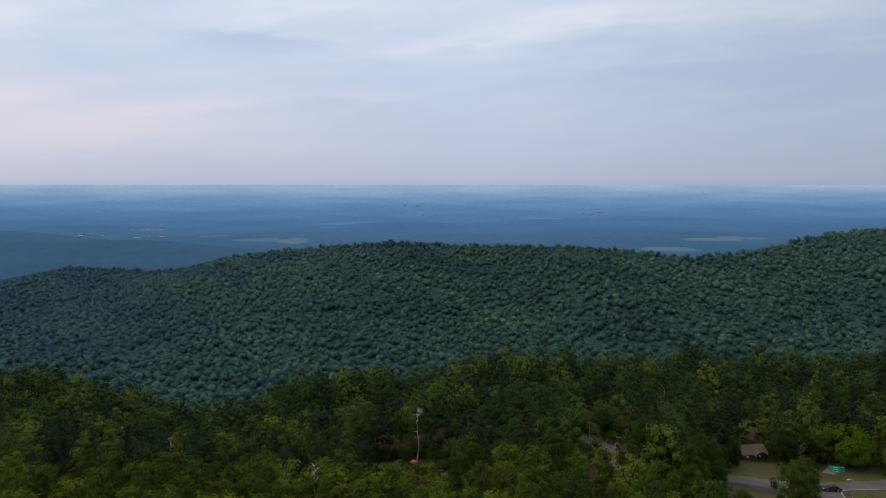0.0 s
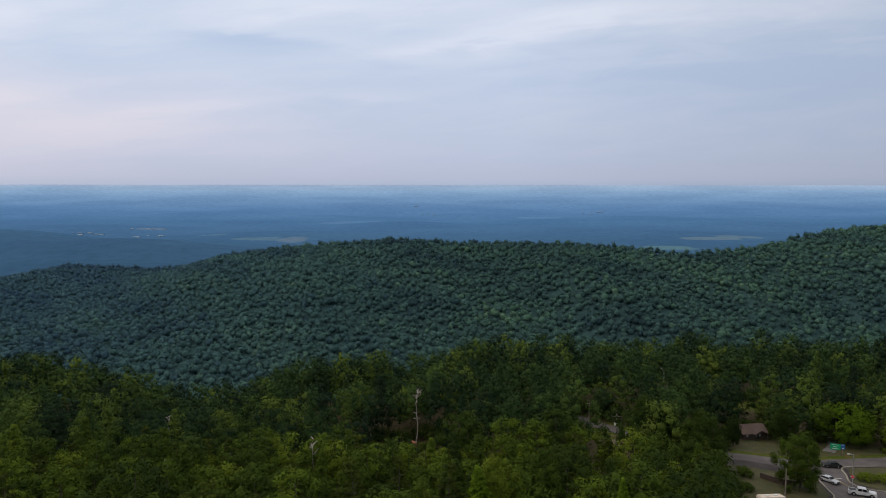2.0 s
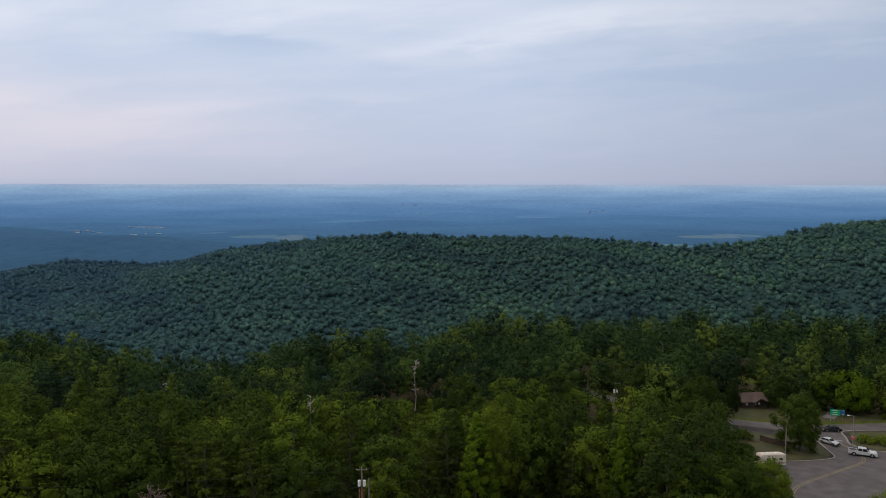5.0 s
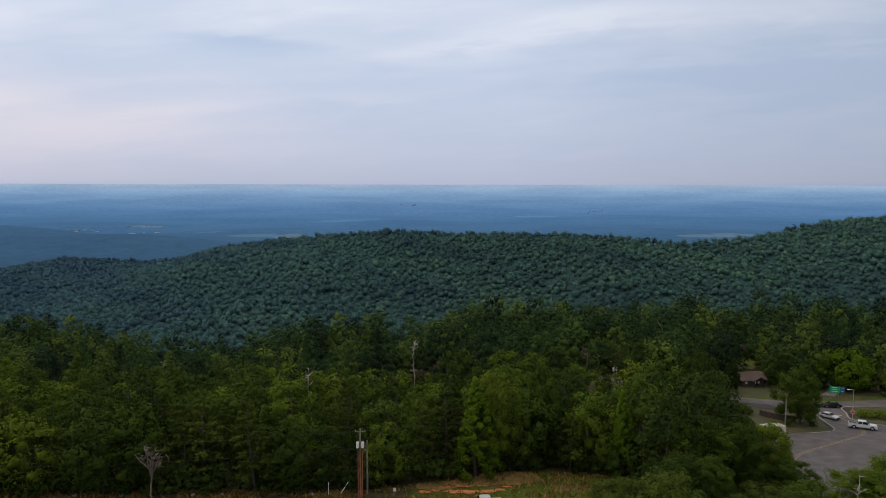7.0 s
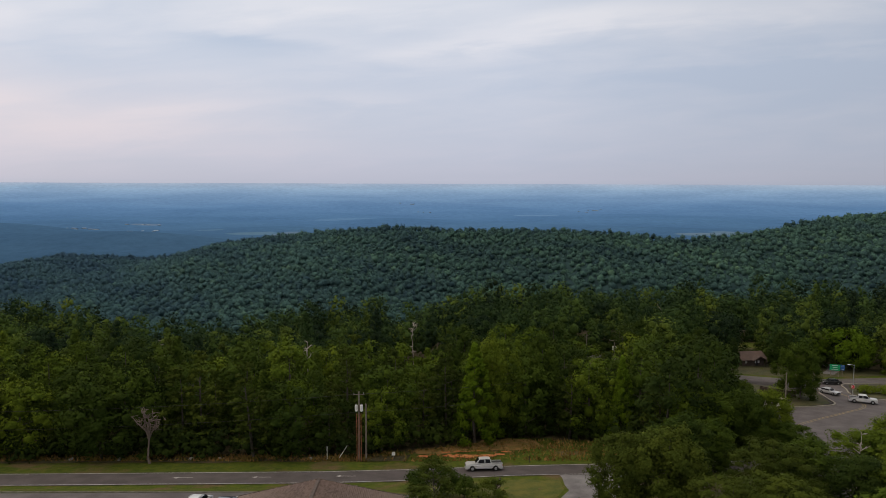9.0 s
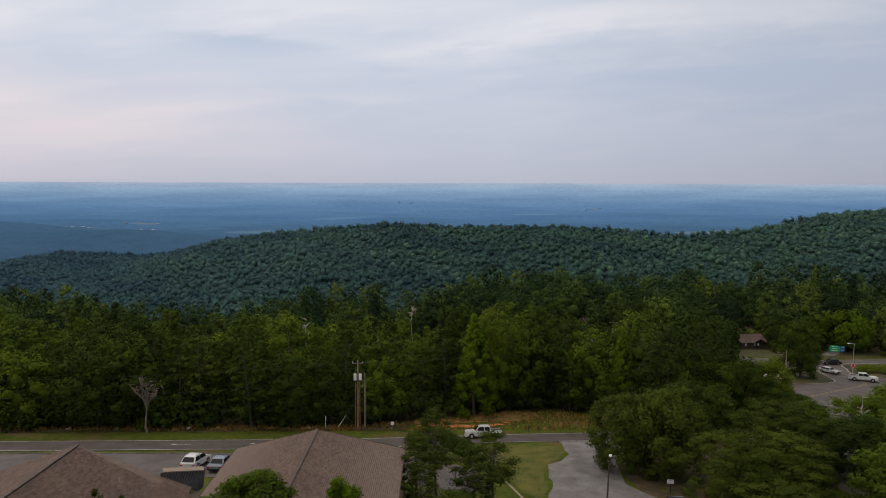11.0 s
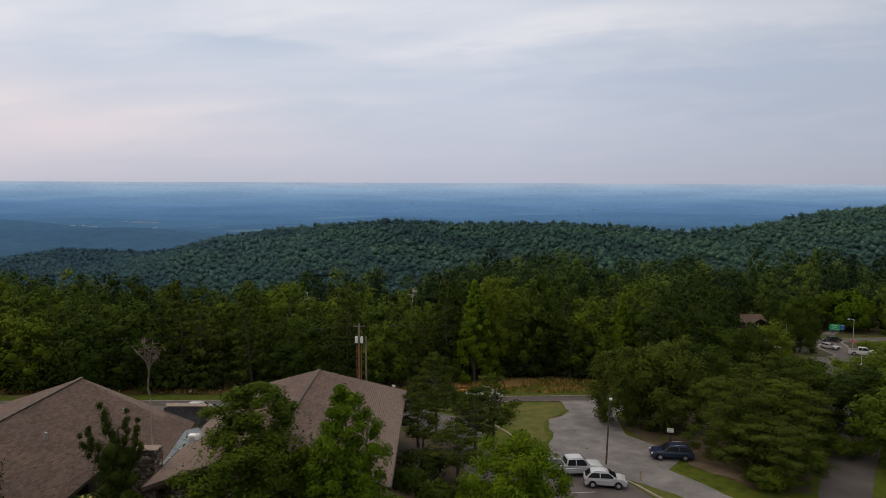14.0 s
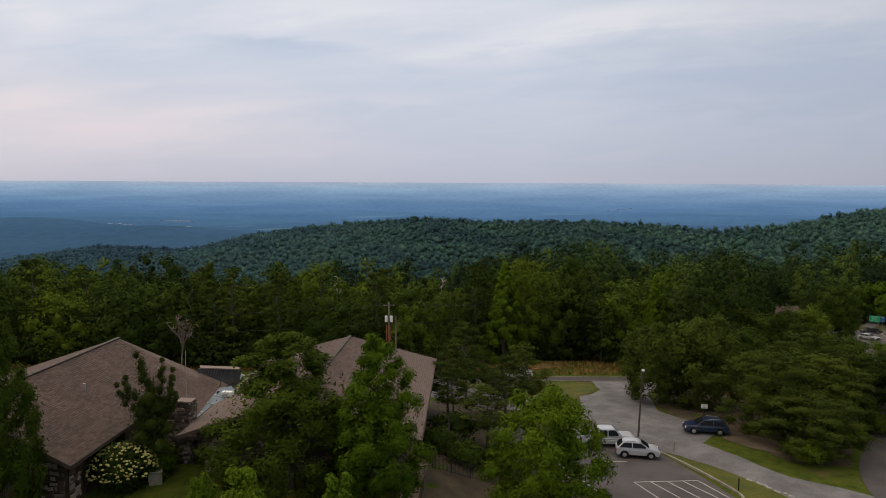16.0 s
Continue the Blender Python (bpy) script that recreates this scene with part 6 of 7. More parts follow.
# ---- small things round the lots ----
def fence(pts, label):
    ob = thing("fence", pose(0, 0, 0), label, "fence")
    line = []
    for (x0, y0), (x1, y1) in zip(pts, pts[1:]):
        k = max(1, round(math.hypot(x1 - x0, y1 - y0) / 1.9))
        line += [(x0 + (x1 - x0) * i / k, y0 + (y1 - y0) * i / k) for i in range(k)]
    line.append(pts[-1])
    P = [Vector((x, y, float(hz(x, y)))) for x, y in line]
    for p in P:
        bm = bmesh.new()
        b_box(bm, p.x - 0.035, p.x + 0.035, p.y - 0.035, p.y + 0.035, p.z - 0.1, p.z + 1.25)
        part("post", bm, M_BLACK, ob)
    for a, b in zip(P, P[1:]):
        for z in (0.15, 1.1):
            beam("rail", ob, a + Vector((0, 0, z)), b + Vector((0, 0, z)), 0.035, 0.04, M_BLACK)
        for i in range(1, 14):
            c = a.lerp(b, i / 14)
            bm = bmesh.new()
            b_box(bm, c.x - 0.011, c.x + 0.011, c.y - 0.011, c.y + 0.011, c.z + 0.1, c.z + 1.15)
            part("picket", bm, M_BLACK, ob)


fence([(-2.9, 50.1), (0.0, 50.3), (2.4, 50.9), (4.6, 52.6)], "black metal picket fence on the slope")
ribbon("path", [(-4.4, 43), (-4.2, 47), (-4.0, 50), (-3.9, 54)], 1.3, 0.06, M_PATH, label="tan concrete footpath beside the lodge", category="path")
for hx in (-3.4, -4.9):
    ob = thing("handrail", pose(0, 0, 0), "dark green metal handrail beside the path", "handrail", "handrails")
    pts_ = [Vector((hx, yy, float(hz(hx, yy)))) for yy in (44.0, 46.0, 48.0)]
    for p in pts_:
        bm = bmesh.new()
        b_tube(bm, p - Vector((0, 0, 0.1)), p + Vector((0, 0, 0.95)), 0.03, seg=8)
        part("post", bm, M_BLACK, ob)
    for a, b in zip(pts_, pts_[1:]):
        for z in (0.5, 0.95):
            beam("rail", ob, a + Vector((0, 0, z)), b + Vector((0, 0, z)), 0.04, 0.04, M_BLACK)

ub = thing("utility_box", at(-22.4, 45.2, 25), "pale weathered utility box on the lawn", "utility box")
bm = bmesh.new()
b_box(bm, -0.45, 0.45, -0.35, 0.35, -0.1, 0.85, 0.03)
part("cabinet", bm, M_KERB, ub)
bm = bmesh.new()
b_box(bm, -0.5, 0.5, -0.4, 0.4, 0.85, 0.93, 0.02)
part("lid", bm, M_KERB, ub)

rng = np.random.default_rng(31)


def rock(x, y, s, label="pale limestone rock edging the drive", group="edging rocks"):
    v, f = ICO2
    w = v * (1 + rng.uniform(-0.22, 0.22, (len(v), 1))) * np.array([s, s * rng.uniform(0.7, 1.1), s * 0.62])
    ob = new("rock", mesh_from("rock", w, f, [M_ROCK]))
    ob.matrix_world = at(x, y, rng.uniform(0, 360), s * 0.25)
    tagged(ob, label, "rock", group)


for i in range(14):
    t = i / 13
    rock(24.9 + 2.6 * t + rng.uniform(-0.15, 0.15), 59.4 - 3.6 * t + rng.uniform(-0.2, 0.2), rng.uniform(0.12, 0.24))
for x, y, s in ((-52, 108.4, 0.5), (-40.5, 108.8, 0.45), (-36, 109.0, 0.4), (-21, 109, 0.4), (-60, 108.6, 0.4), (69.5, 158.5, 0.5), (71.6, 157.2, 0.4), (73.0, 158.6, 0.45)):
    rock(x, y, s, "pale rock lying in the rough verge", "verge rocks")


def retaining_wall():
    ob = thing("retaining_wall", pose(0, 0, 0), "dark timber retaining wall above the corner lawn", "wall")
    pts_ = smooth_line([(79.0, 163.6), (80.6, 161.0), (82.4, 159.0), (85.0, 158.2)], 4)
    for (x0, y0), (x1, y1) in zip(pts_, pts_[1:]):
        a, b = Vector((x0, y0, float(hz(x0, y0)))), Vector((x1, y1, float(hz(x1, y1))))
        for i in range(5):
            beam("timber", ob, a + Vector((0, 0, 0.15 + i * 0.3)), b + Vector((0, 0, 0.15 + i * 0.3)), 0.28, 0.28, M_TRIM)


retaining_wall()

# ---- single trees and shrubs ----
rng = np.random.default_rng(41)
HERO = [tree_model(50, "round", 11, 4.0, 1.0, 60, 210, 0.14, ICO1, M_LEAF, 12), tree_model(51, "ovate", 11, 3.4, 1.0, 56, 210, 0.13, ICO1, M_LEAF, 12), tree_model(52, "round", 11, 4.6, 0.4, 64, 220, 0.145, ICO1, M_LEAF, 10)]
CLOSE = [tree_model(70, "ovate", 11, 4.3, 0.1, 110, 400, 0.078, ICO1, M_MID, 14), tree_model(71, "ovate", 11, 3.5, 0.2, 96, 380, 0.085, ICO1, M_BRIGHT, 14), tree_model(72, "round", 10, 4.2, 0.3, 96, 330, 0.105, ICO1, M_BRIGHT, 12), tree_model(73, "ovate", 8, 2.6, 0.8, 44, 260, 0.10, ICO1, M_BRIGHT, 12)]
OAK = tree_model(74, "round", 11, 4.6, 0.4, 64, 220, 0.14, ICO1, M_PINE, 12)
BRIGHT_T = [tree_model(56, "cone", 15, 4.2, 0.4, 70, 105, 0.22, ICO1, M_BRIGHT, 8), tree_model(57, "round", 13, 8.0, 1.2, 60, 100, 0.34, ICO1, M_BRIGHT, 8)]
PINE_H = [tree_model(60, "pine", 11, 3.8, 4.4, 7, 150, 0.11, ICO1, M_PINE, 26), tree_model(61, "cedar", 10.5, 5.4, 0.6, 84, 230, 0.12, ICO1, M_PINE, 22)]


def solo(name, model, x, y, top, wide, label, h0, turn=None, category="tree"):
    g = float(hz(x, y)) - 0.1
    sz = (top - g) / h0
    m = Matrix.LocRotScale((x, y, g), Euler((0, 0, rng.uniform(0, 6.28) if turn is None else turn)), (wide, wide, sz))
    return plant(name, model, m, label, category)


solo("maple_tree", CLOSE[0], -12.7, 44.6, 15.0, 1.52, "full green broadleaf tree in front of the lodge", 11)
solo("maple_tree", CLOSE[1], -6.3, 42.8, 15.0, 1.14, "tall fresh green broadleaf tree in front of the lodge", 11)
solo("maple_tree", CLOSE[0], -28.6, 38.0, 17.6, 0.82, "tall dark green tree at the corner of the lodge", 11)
solo("round_tree", CLOSE[2], 5.6, 46.2, 11.0, 1.03, "round bright green tree beside the parking lot", 10)
solo("young_tree", CLOSE[3], -10.9, 30.0, 11.6, 0.85, "young bright green tree on the lawn below", 8)
solo("young_tree", CLOSE[3], -6.6, 30.4, 11.1, 0.75, "young bright green tree on the lawn below", 8)
solo("young_tree", CLOSE[3], -13.2, 30.4, 10.9, 0.6, "young bright green tree on the lawn below", 8)
solo("pine_tree", PINE_H[0], -0.4, 71.0, 10.8, 0.95, "open-branched pine beside the lodge", 11)
solo("pine_tree", PINE_H[0], 3.6, 66.0, 8.6, 0.9, "open-branched pine beside the lodge", 11)
solo("pine_tree", PINE_H[0], -1.6, 62.5, 8.4, 0.72, "slender pine close to the lodge wall", 11)
solo("pine_tree", PINE_H[0], 1.6, 58.6, 7.4, 1.0, "wide open-branched pine on the lawn", 11)
solo("pine_tree", PINE_H[0], 5.8, 70.2, 8.8, 1.05, "wide open-branched pine beside the car park", 11)
solo("pine_tree", PINE_H[0], -2.2, 66.4, 9.6, 0.9, "open-branched pine beside the lodge", 11)
solo("oak_tree", OAK, 24.4, 85.2, 8.6, 1.05, "dense dark green oak beside the gravel drive", 11)
solo("oak_tree", OAK, 29.4, 84.0, 9.8, 1.2, "dense dark green oak beside the gravel drive", 11)
solo("broadleaf_tree", HERO[2], 35.6, 96.5, 6.8, 1.1, "large rounded green tree near the road", 11)
solo("broadleaf_tree", HERO[2], 44.2, 113.0, 6.4, 1.45, "large rounded green tree near the road", 11)
solo("cedar_tree", PINE_H[1], 32.2, 72.0, 8.4, 0.92, "dark spreading evergreen with layered boughs", 10.5)
solo("cedar_tree", PINE_H[1], 38.2, 74.0, 7.6, 1.0, "dark spreading evergreen with layered boughs", 10.5)
solo("cedar_tree", PINE_H[1], 34.2, 66.6, 5.2, 0.95, "low dark evergreen beside the lane", 10.5)
solo("cedar_tree", PINE_H[1], 42.5, 84.0, 8.2, 1.0, "dark spreading evergreen with layered boughs", 10.5)
solo("broadleaf_tree", HERO[2], 53.0, 81.5, 6.6, 1.05, "green tree beside the curving lane", 11)
solo("broadleaf_tree", HERO[0], 60.5, 84.0, 6.2, 1.2, "green tree beside the curving lane", 11)
solo("broadleaf_tree", HERO[2], 50.5, 90.0, 5.6, 1.1, "green tree beside the curving lane", 11)
solo("broadleaf_tree", HERO[2], 50.4, 70.8, 7.4, 1.1, "low green tree beside the curving lane", 11)
solo("broadleaf_tree", HERO[0], 55.0, 76.5, 7.6, 1.1, "low green tree beside the curving lane", 11)
solo("broadleaf_tree", HERO[2], 63.4, 97.5, 4.2, 1.2, "green tree beside the curving lane", 11)
solo("broadleaf_tree", HERO[0], 70.0, 101.0, 5.2, 1.2, "green tree above the junction", 11)
solo("cedar_tree", PINE_H[1], 41.6, 77.5, 5.6, 0.8, "low dark evergreen beside the lane", 10.5)
solo("broadleaf_tree", HERO[2], 52.4, 111.5, 5.8, 1.0, "rounded green tree beside the junction", 11)
solo("broadleaf_tree", HERO[2], 56.4, 113.0, 6.0, 1.0, "rounded green tree beside the junction", 11)
solo("broadleaf_tree", HERO[0], 57.4, 108.5, 1.6, 1.0, "green tree beside the junction", 11)
solo("broadleaf_tree", HERO[2], 54.0, 122.0, 3.0, 1.1, "green tree beside the junction", 11)
solo("broadleaf_tree", HERO[0], 57.0, 138.0, 0.5, 1.1, "tall green tree at the edge of the junction", 11)
solo("broadleaf_tree", HERO[2], 62.5, 146.0, -0.6, 1.0, "tall green tree at the edge of the junction", 11)
solo("broadleaf_tree", HERO[0], 64.5, 156.0, -1.2, 0.95, "tall green tree above the corner lawn", 11)
solo("broadleaf_tree", HERO[1], 71.0, 170.0, -1.5, 0.95, "slender green tree above the corner lawn", 11)
solo("broadleaf_tree", HERO[1], 60.5, 130.0, 1.0, 1.1, "green tree beside the junction", 11)
solo("broadleaf_tree", HERO[2], 41.5, 101.5, 4.6, 1.0, "large rounded green tree near the road", 11)
solo("tulip_tree", BRIGHT_T[0], 32.3, 117.5, 10.4, 0.8, "bright green pointed tulip tree at the forest edge", 15)
solo("tulip_tree", BRIGHT_T[0], 6.3, 117.8, 12.6, 1.2, "tall fresh green tulip tree at the forest edge", 15)
solo("broadleaf_tree", HERO[0], 9.8, 122.0, 12.6, 1.2, "full green broadleaf tree at the forest edge", 11)
solo("broadleaf_tree", HERO[1], 19.5, 126.0, 12.2, 1.5, "full green broadleaf tree at the forest edge", 11)
solo("maple_tree", BRIGHT_T[1], 116.5, 190.5, 0.6, 1.0, "broad bright green maple behind the road sign", 13)
solo("broadleaf_tree", HERO[2], 85.0, 156.5, 4.6, 1.15, "dark green tree on the corner lawn", 11)
for x, y, top, wide in ((58.5, 176, 4.6, 1.2), (63.5, 169, 3.2, 1.1), (69.0, 176, 3.6, 1.05), (60.0, 160, 1.6, 1.0), (57.0, 186, 4.4, 1.1)):
    solo("broadleaf_tree", HERO[0] if x > 60 else HERO[2], x, y, top, wide, "tall green tree between the far road and the dirt track", 11)
solo("broadleaf_tree", HERO[1], 83.0, 188.5, -1.8, 0.75, "dark green tree half hiding the small building", 11)
solo("broadleaf_tree", HERO[0], 98.6, 191.5, -0.6, 0.9, "dark green tree beside the small building", 11)
solo("broadleaf_tree", HERO[2], 126.0, 181.0, -1.5, 1.1, "green tree beside the sign island", 11)


def bush(x, y, r, h, material, label, name="shrub", cards=90):
    g = np.random.default_rng(int(abs(x * 31 + y * 17)))
    ob = thing(name, at(x, y), label, "shrub")
    v, f, n = crown(g, h, r, -0.2, 26, int(cards * 1.4), 0.12, ICO1, "round", -0.2)
    me_ = mesh_from("leaves", v, f, [material], normals=n)
    new("leaves", me_).parent = ob
    bm = bmesh.new()
    for i in range(4):
        a = i * 1.6
        b_tube(bm, (0, 0, -0.1), (math.cos(a) * r * 0.4, math.sin(a) * r * 0.4, h * 0.5), 0.04, 0.02, 6)
    part("stems", bm, M_BARK, ob)
    return ob


hyd = bush(-24.3, 44.4, 2.2, 3.0, M_LEAF, "large hydrangea bush covered in creamy flowers", "hydrangea")
g_ = np.random.default_rng(77)
M_BLOOM = worn("creamy_blossom", (0.30, 0.27, 0.06), (0.48, 0.44, 0.17), 3, 20, 0.8)
pieces = []
for i in range(330):
    a, u = g_.uniform(0, 6.28), g_.uniform(0.05, 1.0)
    w = math.sqrt(1 - u * u)
    pieces.append(clump(g_, np.array([2.3 * w * math.cos(a), 2.3 * w * math.sin(a), 1.15 + 1.95 * u]), g_.uniform(0.07, 0.16), 0, 0.1, ICO1, 0.7))
bl = new("blossom", mesh_from("blossom", *join(pieces)[:2], [M_BLOOM]))
bl.parent = hyd
tagged(bl, "creamy yellow flower heads", kind="stuff")
bush(-22.9, 46.4, 1.5, 2.6, M_BRIGHT, "yellow-green shrub beside the chimney")
for x, y, r, h in ((-0.4, 53.2, 1.6, 1.6), (-2.6, 54.6, 1.5, 1.8), (2.2, 53.6, 1.4, 1.4), (3.4, 55.5, 1.8, 2.2), (-1.4, 57.5, 2.0, 2.6), (46.6, 79.6, 1.9, 2.6), (44.4, 72.6, 1.8, 2.2), (48.6, 66.4, 2.2, 3.0), (55.5, 81.0, 2.2, 3.0), (46.2, 62.0, 2.0, 2.6), (32.4, 63.8, 1.8, 2.0), (39.4, 70.0, 1.8, 2.2), (-15.6, 82.3, 1.4, 1.6), (-2.6, 87.5, 2.2, 3.2), (0.6, 88.0, 2.4, 3.8), (3.4, 87.2, 2.0, 3.0), (72, 156, 1.8, 1.8), (75.5, 165, 2.2, 2.4), (67.5, 153, 1.6, 1.6), (74, 184.5, 2.2, 2.8), (79, 186.5, 2.2, 2.6), (103.5, 187.5, 2.2, 2.6), (104.5, 162.0, 2.2, 1.8), (108.2, 160.6, 2.4, 2.0), (100.5, 120, 2.0, 2.5), (16.5, 124, 2.6, 3.0), (28, 121, 2.8, 3.4), (32.5, 118.5, 2.6, 3.0)):
    bush(x, y, r, h, M_LEAF, "low dense green shrub", cards=60)


def juniper():
    """A wind-shaped juniper: a dense dark body and a few ragged upward arms."""
    g = np.random.default_rng(90)
    ob = thing("juniper", at(-22.9, 46.0, 0), "ragged wind-shaped dark juniper beside the chimney", "tree")
    tv, tf = trunk_arrays(g, 7.4, 0.2, 10, 2.2, 1.0)
    new("trunk", mesh_from("trunk", tv, tf, [M_BARK], True)).parent = ob
    out = []
    for i in range(16):
        u = i / 15
        a = i * 2.4
        rr = 1.1 * math.sin(math.pi * (0.15 + 0.7 * u))
        out.append(clump(g, np.array([rr * math.cos(a) * 0.8, rr * math.sin(a) * 0.8, 0.8 + u * 5.2]), g.uniform(0.6, 0.95), 480, 0.07, ICO1, 1.0, 0.25, 0.7))
    # start, bend and tip of each arm, and how thick its foliage is
    for p0, p1, p2, fat in (((0, 0, 5.6), (-0.3, 0, 7.4), (-1.0, 0.1, 8.9), 0.62), ((0.5, 0, 5.6), (0.8, 0, 7.0), (0.85, 0, 8.6), 0.36), ((0.9, 0, 5.4), (1.5, 0, 6.4), (1.6, 0, 7.9), 0.36),
                            ((-0.3, 0, 5.0), (-1.4, 0, 6.2), (-2.0, 0, 7.3), 0.42), ((-0.4, 0, 4.4), (-1.7, 0, 5.6), (-2.5, 0.1, 6.7), 0.38), ((0.4, 0, 4.0), (1.3, 0, 5.0), (1.8, 0, 6.2), 0.4)):
        p = [np.array(q, float) for q in (p0, p1, p2)]
        for k in range(9):
            t = k / 8
            c = (1 - t) ** 2 * p[0] + 2 * t * (1 - t) * p[1] + t * t * p[2]
            out.append(clump(g, c + g.normal(scale=0.10, size=3), fat * (1.0 - 0.55 * t), 260, 0.055, ICO1, 1.2, 0.5, 0.62))
    v, f, n = join(out)
    new("foliage", mesh_from("foliage", v, f, [M_PINE], normals=n)).parent = ob


juniper()


def dead_tree(x, y, h, seed, spread, label, top_heavy=True, branches=15):
    """A bare bleached trunk with broken, forking branches."""
    g = np.random.default_rng(seed)
    out = []

    def limb(p, d, length, r, depth, wild=0.20):
        pts_, rad = [p], [r]
        q = p.copy()
        n = 4
        for i in range(n):
            d = d + g.normal(scale=wild, size=3)
            d /= np.linalg.norm(d)
            q = q + d * length / n
            pts_.append(q.copy())
            rad.append(r * (1 - (0.75 if wild > 0.1 else 0.16) * (i + 1) / n))
        ang = np.arange(6) * np.pi / 3
        rings = []
        for i, c in enumerate(pts_):
            dd = pts_[min(i + 1, n)] - pts_[max(i - 1, 0)]
            dd = dd / np.linalg.norm(dd)
            s = np.cross(dd, [0.31, 0.87, 0.21])
            s /= np.linalg.norm(s)
            t = np.cross(dd, s)
            rings.append(c + rad[i] * (np.cos(ang)[:, None] * s + np.sin(ang)[:, None] * t))
        v = np.concatenate(rings)
        f = [[i * 6 + j, i * 6 + (j + 1) % 6, (i + 1) * 6 + (j + 1) % 6, (i + 1) * 6 + j] for i in range(n) for j in range(6)]
        out.append((v, np.array(f)))
        if depth > 0:
            for k in range(3):
                i = g.integers(1, n + 1)
                dn = d + g.normal(scale=0.7, size=3)
                limb(pts_[i], dn / np.linalg.norm(dn), length * g.uniform(0.35, 0.6), rad[i] * 0.75 + 0.012, depth - 1)

    zs = np.linspace(-0.2, h * (0.72 if top_heavy else 0.93), 6)
    ctr = np.stack([np.cumsum(g.normal(scale=h * 0.012, size=6)), np.cumsum(g.normal(scale=h * 0.008, size=6)), zs], 1)
    for i in range(5):
        limb(ctr[i], (ctr[i + 1] - ctr[i]) / np.linalg.norm(ctr[i + 1] - ctr[i]), np.linalg.norm(ctr[i + 1] - ctr[i]) * 1.02, h * (0.022 if top_heavy else 0.0115) * (1 - 0.15 * i), 0, 0.03)
    if top_heavy:
        fork = ctr[3]
        for ex, ez in ((-0.19, 0.93), (-0.10, 1.0), (0.02, 0.97), (0.13, 0.95), (0.25, 0.84), (0.08, 0.76)):
            d = np.array([ex * h, g.normal() * 0.06 * h, ez * h]) - fork
            length = np.linalg.norm(d)
            limb(fork, d / length, length, h * 0.017, 0)
            for k in range(branches):
                q = fork + d * g.uniform(0.45, 1.0)
                a = g.uniform(0, 6.28)
                w = np.array([math.cos(a), math.sin(a), g.uniform(-0.35, 0.35)])
                limb(q, w / np.linalg.norm(w), spread * g.uniform(0.25, 0.6), h * 0.005 + 0.012, 1)
    else:
        for k in range(branches):
            u = g.uniform(0.3, 1.0)
            p = np.array([np.interp(u * h, zs, ctr[:, j]) for j in range(3)])
            a = k * 2.4
            d = np.array([math.cos(a), math.sin(a), g.uniform(0.1, 0.7)])
            limb(p, d / np.linalg.norm(d), spread * g.uniform(0.5, 1.0), h * 0.008 + 0.012, 1)
    ob = new("dead_tree", mesh_from("dead_tree", *join(out), [M_SNAG if top_heavy else M_DEAD], True))
    ob.matrix_world = at(x, y)
    tagged(ob, label, "dead tree", "dead trees")


dead_tree(-46.2, 106.3, 9.4, 101, 2.6, "bare grey dead tree with a flat tangled top by the road", True, 8)
dead_tree(-8.8, 216.0, 18.5, 102, 2.0, "bleached bare dead tree standing among green trees", False, 12)
dead_tree(-58, 140, 14.5, 103, 1.4, "thin bare dead tree in the forest", False, 8)
dead_tree(78, 235, 13.0, 104, 2.8, "bleached dead tree in the forest", False, 10)
dead_tree(-30, 150, 16.5, 105, 1.8, "thin bare dead tree in the forest", False, 8)
dead_tree(58.5, 92.0, 9.0, 106, 1.5, "bare dead treetop beside the lane", False, 10)
dead_tree(-78, 190, 16.0, 107, 2.0, "bleached dead tree in the forest", False, 9)


# ---- tall dry grass on the far verge ----
M_DRY = island_mat("dry_grass", [(0.0, (0.09, 0.088, 0.013)), (0.5, (0.19, 0.130, 0.032)), (1.0, (0.30, 0.155, 0.060))], fine=6)
g_ = np.random.default_rng(55)
n_ = 9000
tx_ = g_.uniform(-80, 30, n_)
ty_ = np.where(tx_ > -12, g_.uniform(107.5, 119, n_), g_.uniform(107.6, 111.2, n_))
lim_ = np.interp(tx_, [-80, -12, 2, 17, 30], [111, 112.5, 116, 120, 118])
ok_ = (ty_ < lim_) & ~((tx_ > -4) & (tx_ < 12) & (ty_ < 112.2) & (ty_ > 109.4) & (g_.random(n_) < 0.8)) & (g_.random(n_) < 0.35 + 0.65 * (np.sin(tx_ * 0.35 + 1.4 * np.sin(ty_)) > -0.2))
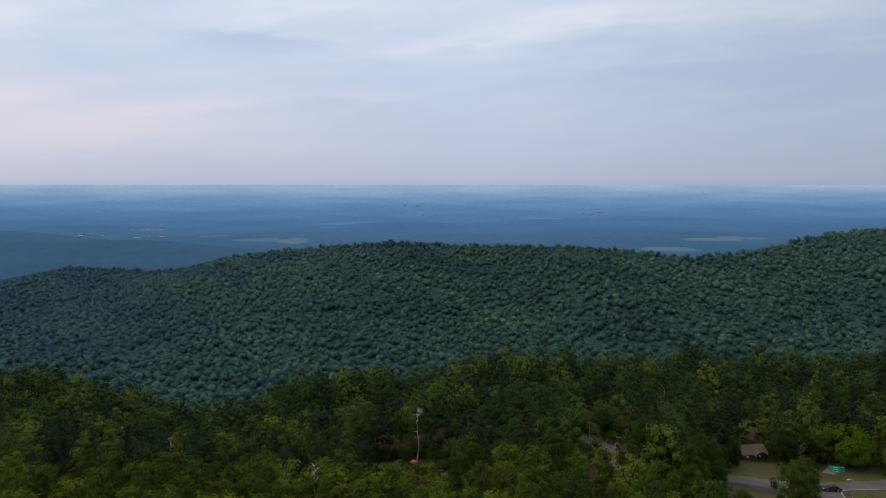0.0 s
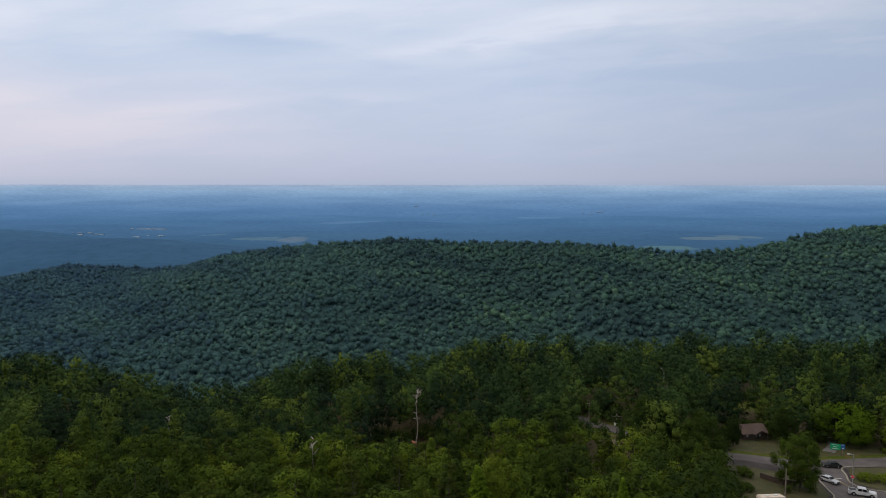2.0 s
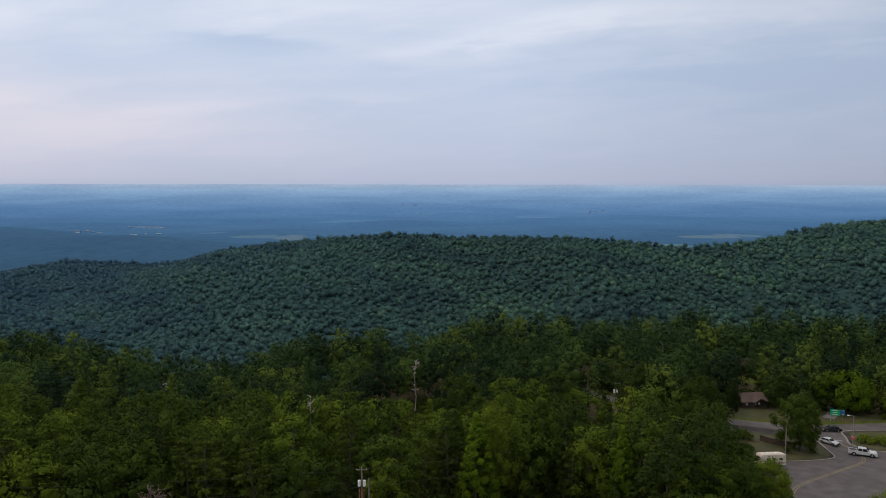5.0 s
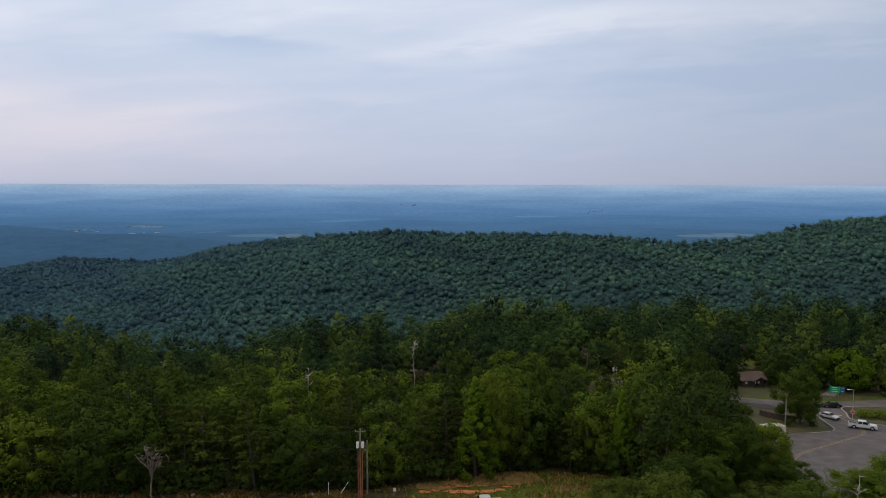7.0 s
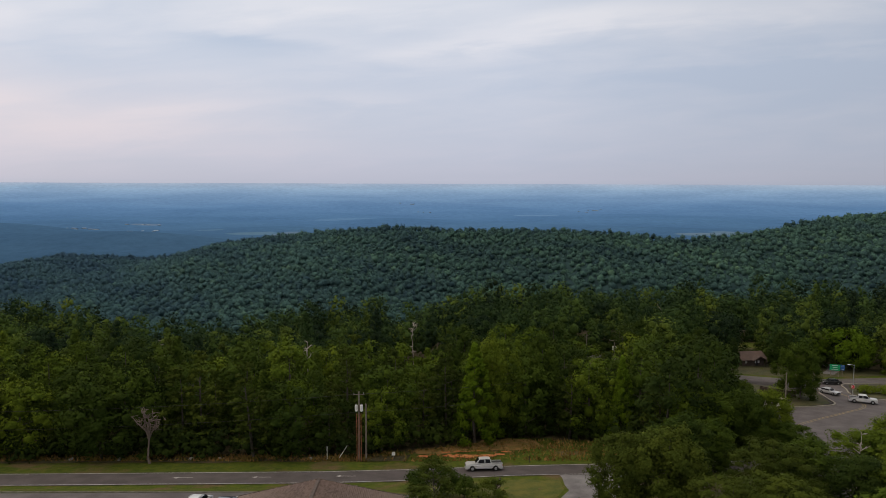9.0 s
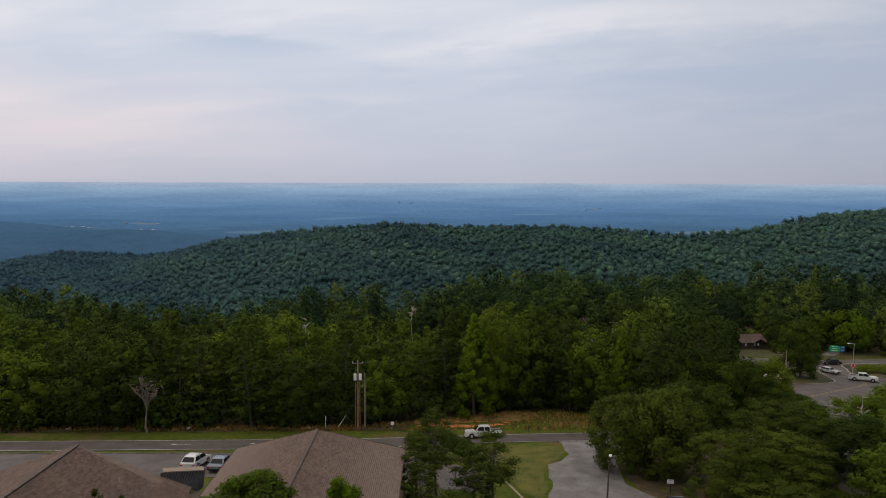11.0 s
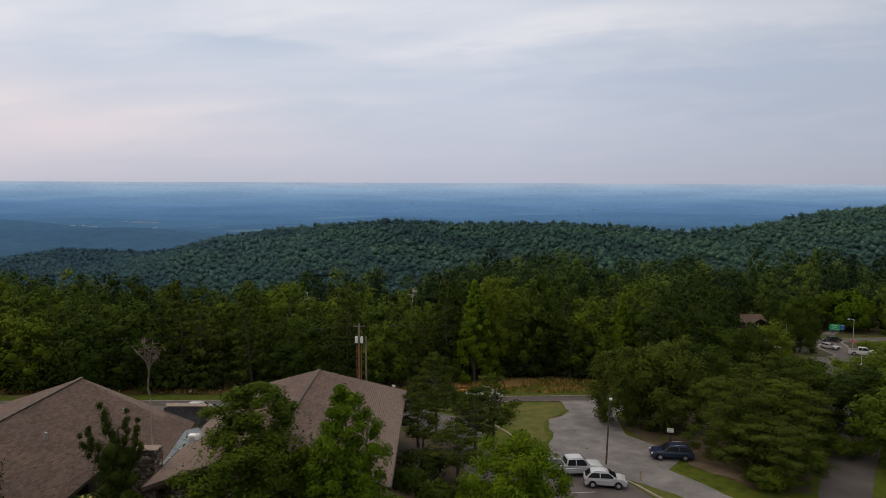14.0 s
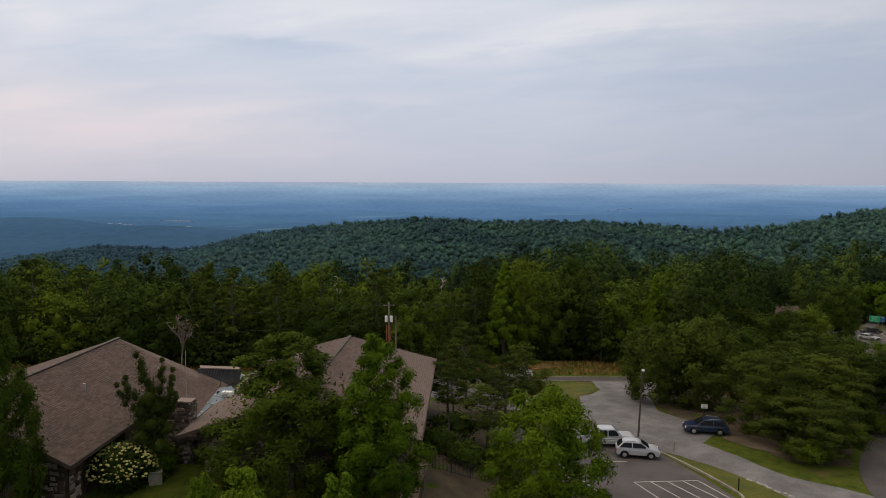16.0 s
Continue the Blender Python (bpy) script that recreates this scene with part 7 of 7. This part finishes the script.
tx_, ty_ = tx_[ok_], ty_[ok_]
k = len(tx_)
tz_ = hz(tx_, ty_)
hh = g_.uniform(0.18, 0.62, k)
an = g_.uniform(0, 3.14, k)
ww = g_.uniform(0.08, 0.22, k)
base = np.stack([tx_, ty_, tz_], 1)
sd = np.stack([np.cos(an) * ww, np.sin(an) * ww, np.zeros(k)], 1)
tip = base + np.stack([g_.normal(scale=0.15, size=k), g_.normal(scale=0.15, size=k), hh], 1)
vv = np.stack([base - sd, base + sd, tip], 1).reshape(-1, 3)
me = mesh_from("tall_grass", vv, np.arange(3 * k).reshape(-1, 3), [M_DRY])
tagged(new("tall_grass", me), "tufts of tall dry grass along the verge", "grass", kind="stuff")

# ---- farm roofs far out on the plain ----
M_FARROOF = worn("distant_pale_roof", (0.13, 0.20, 0.27), (0.20, 0.27, 0.34), 0.02, 0.2, bump=0)


g_ = np.random.default_rng(66)
pieces = []
for cx_, cy_, n_, sp_ in ((-1150, 2640, 5, 30), (-1284, 2459, 9, 40), (-1050, 2380, 7, 45), (-158, 3894, 5, 40), (857, 3683, 7, 50), (-60, 3500, 3, 50)):
    for i in range(n_):
        x, y = cx_ + g_.normal() * sp_, cy_ + g_.normal() * sp_ * 0.5
        w, d, h = g_.uniform(3, 9), g_.uniform(4, 7), g_.uniform(2, 3)
        z = float(hz(x, y)) - 1
        v = np.array([(x + sx * w, y + sy * d, z + (h if k_ else 0)) for k_ in (0, 1) for sx, sy in ((-1, -1), (1, -1), (1, 1), (-1, 1))] + [(x - w, y, z + h * 1.6), (x + w, y, z + h * 1.6)])
        f = np.array([[0, 1, 5], [0, 5, 4], [1, 2, 6], [1, 6, 5], [2, 3, 7], [2, 7, 6], [3, 0, 4], [3, 4, 7], [4, 5, 9], [4, 9, 8], [6, 7, 8], [6, 8, 9], [4, 8, 7], [5, 6, 9]])
        pieces.append((v, f))
tagged(new("farm_buildings", mesh_from("farm_buildings", *join(pieces), [M_FARROOF])), "scattered pale farm buildings far out on the plain", "buildings", kind="stuff")
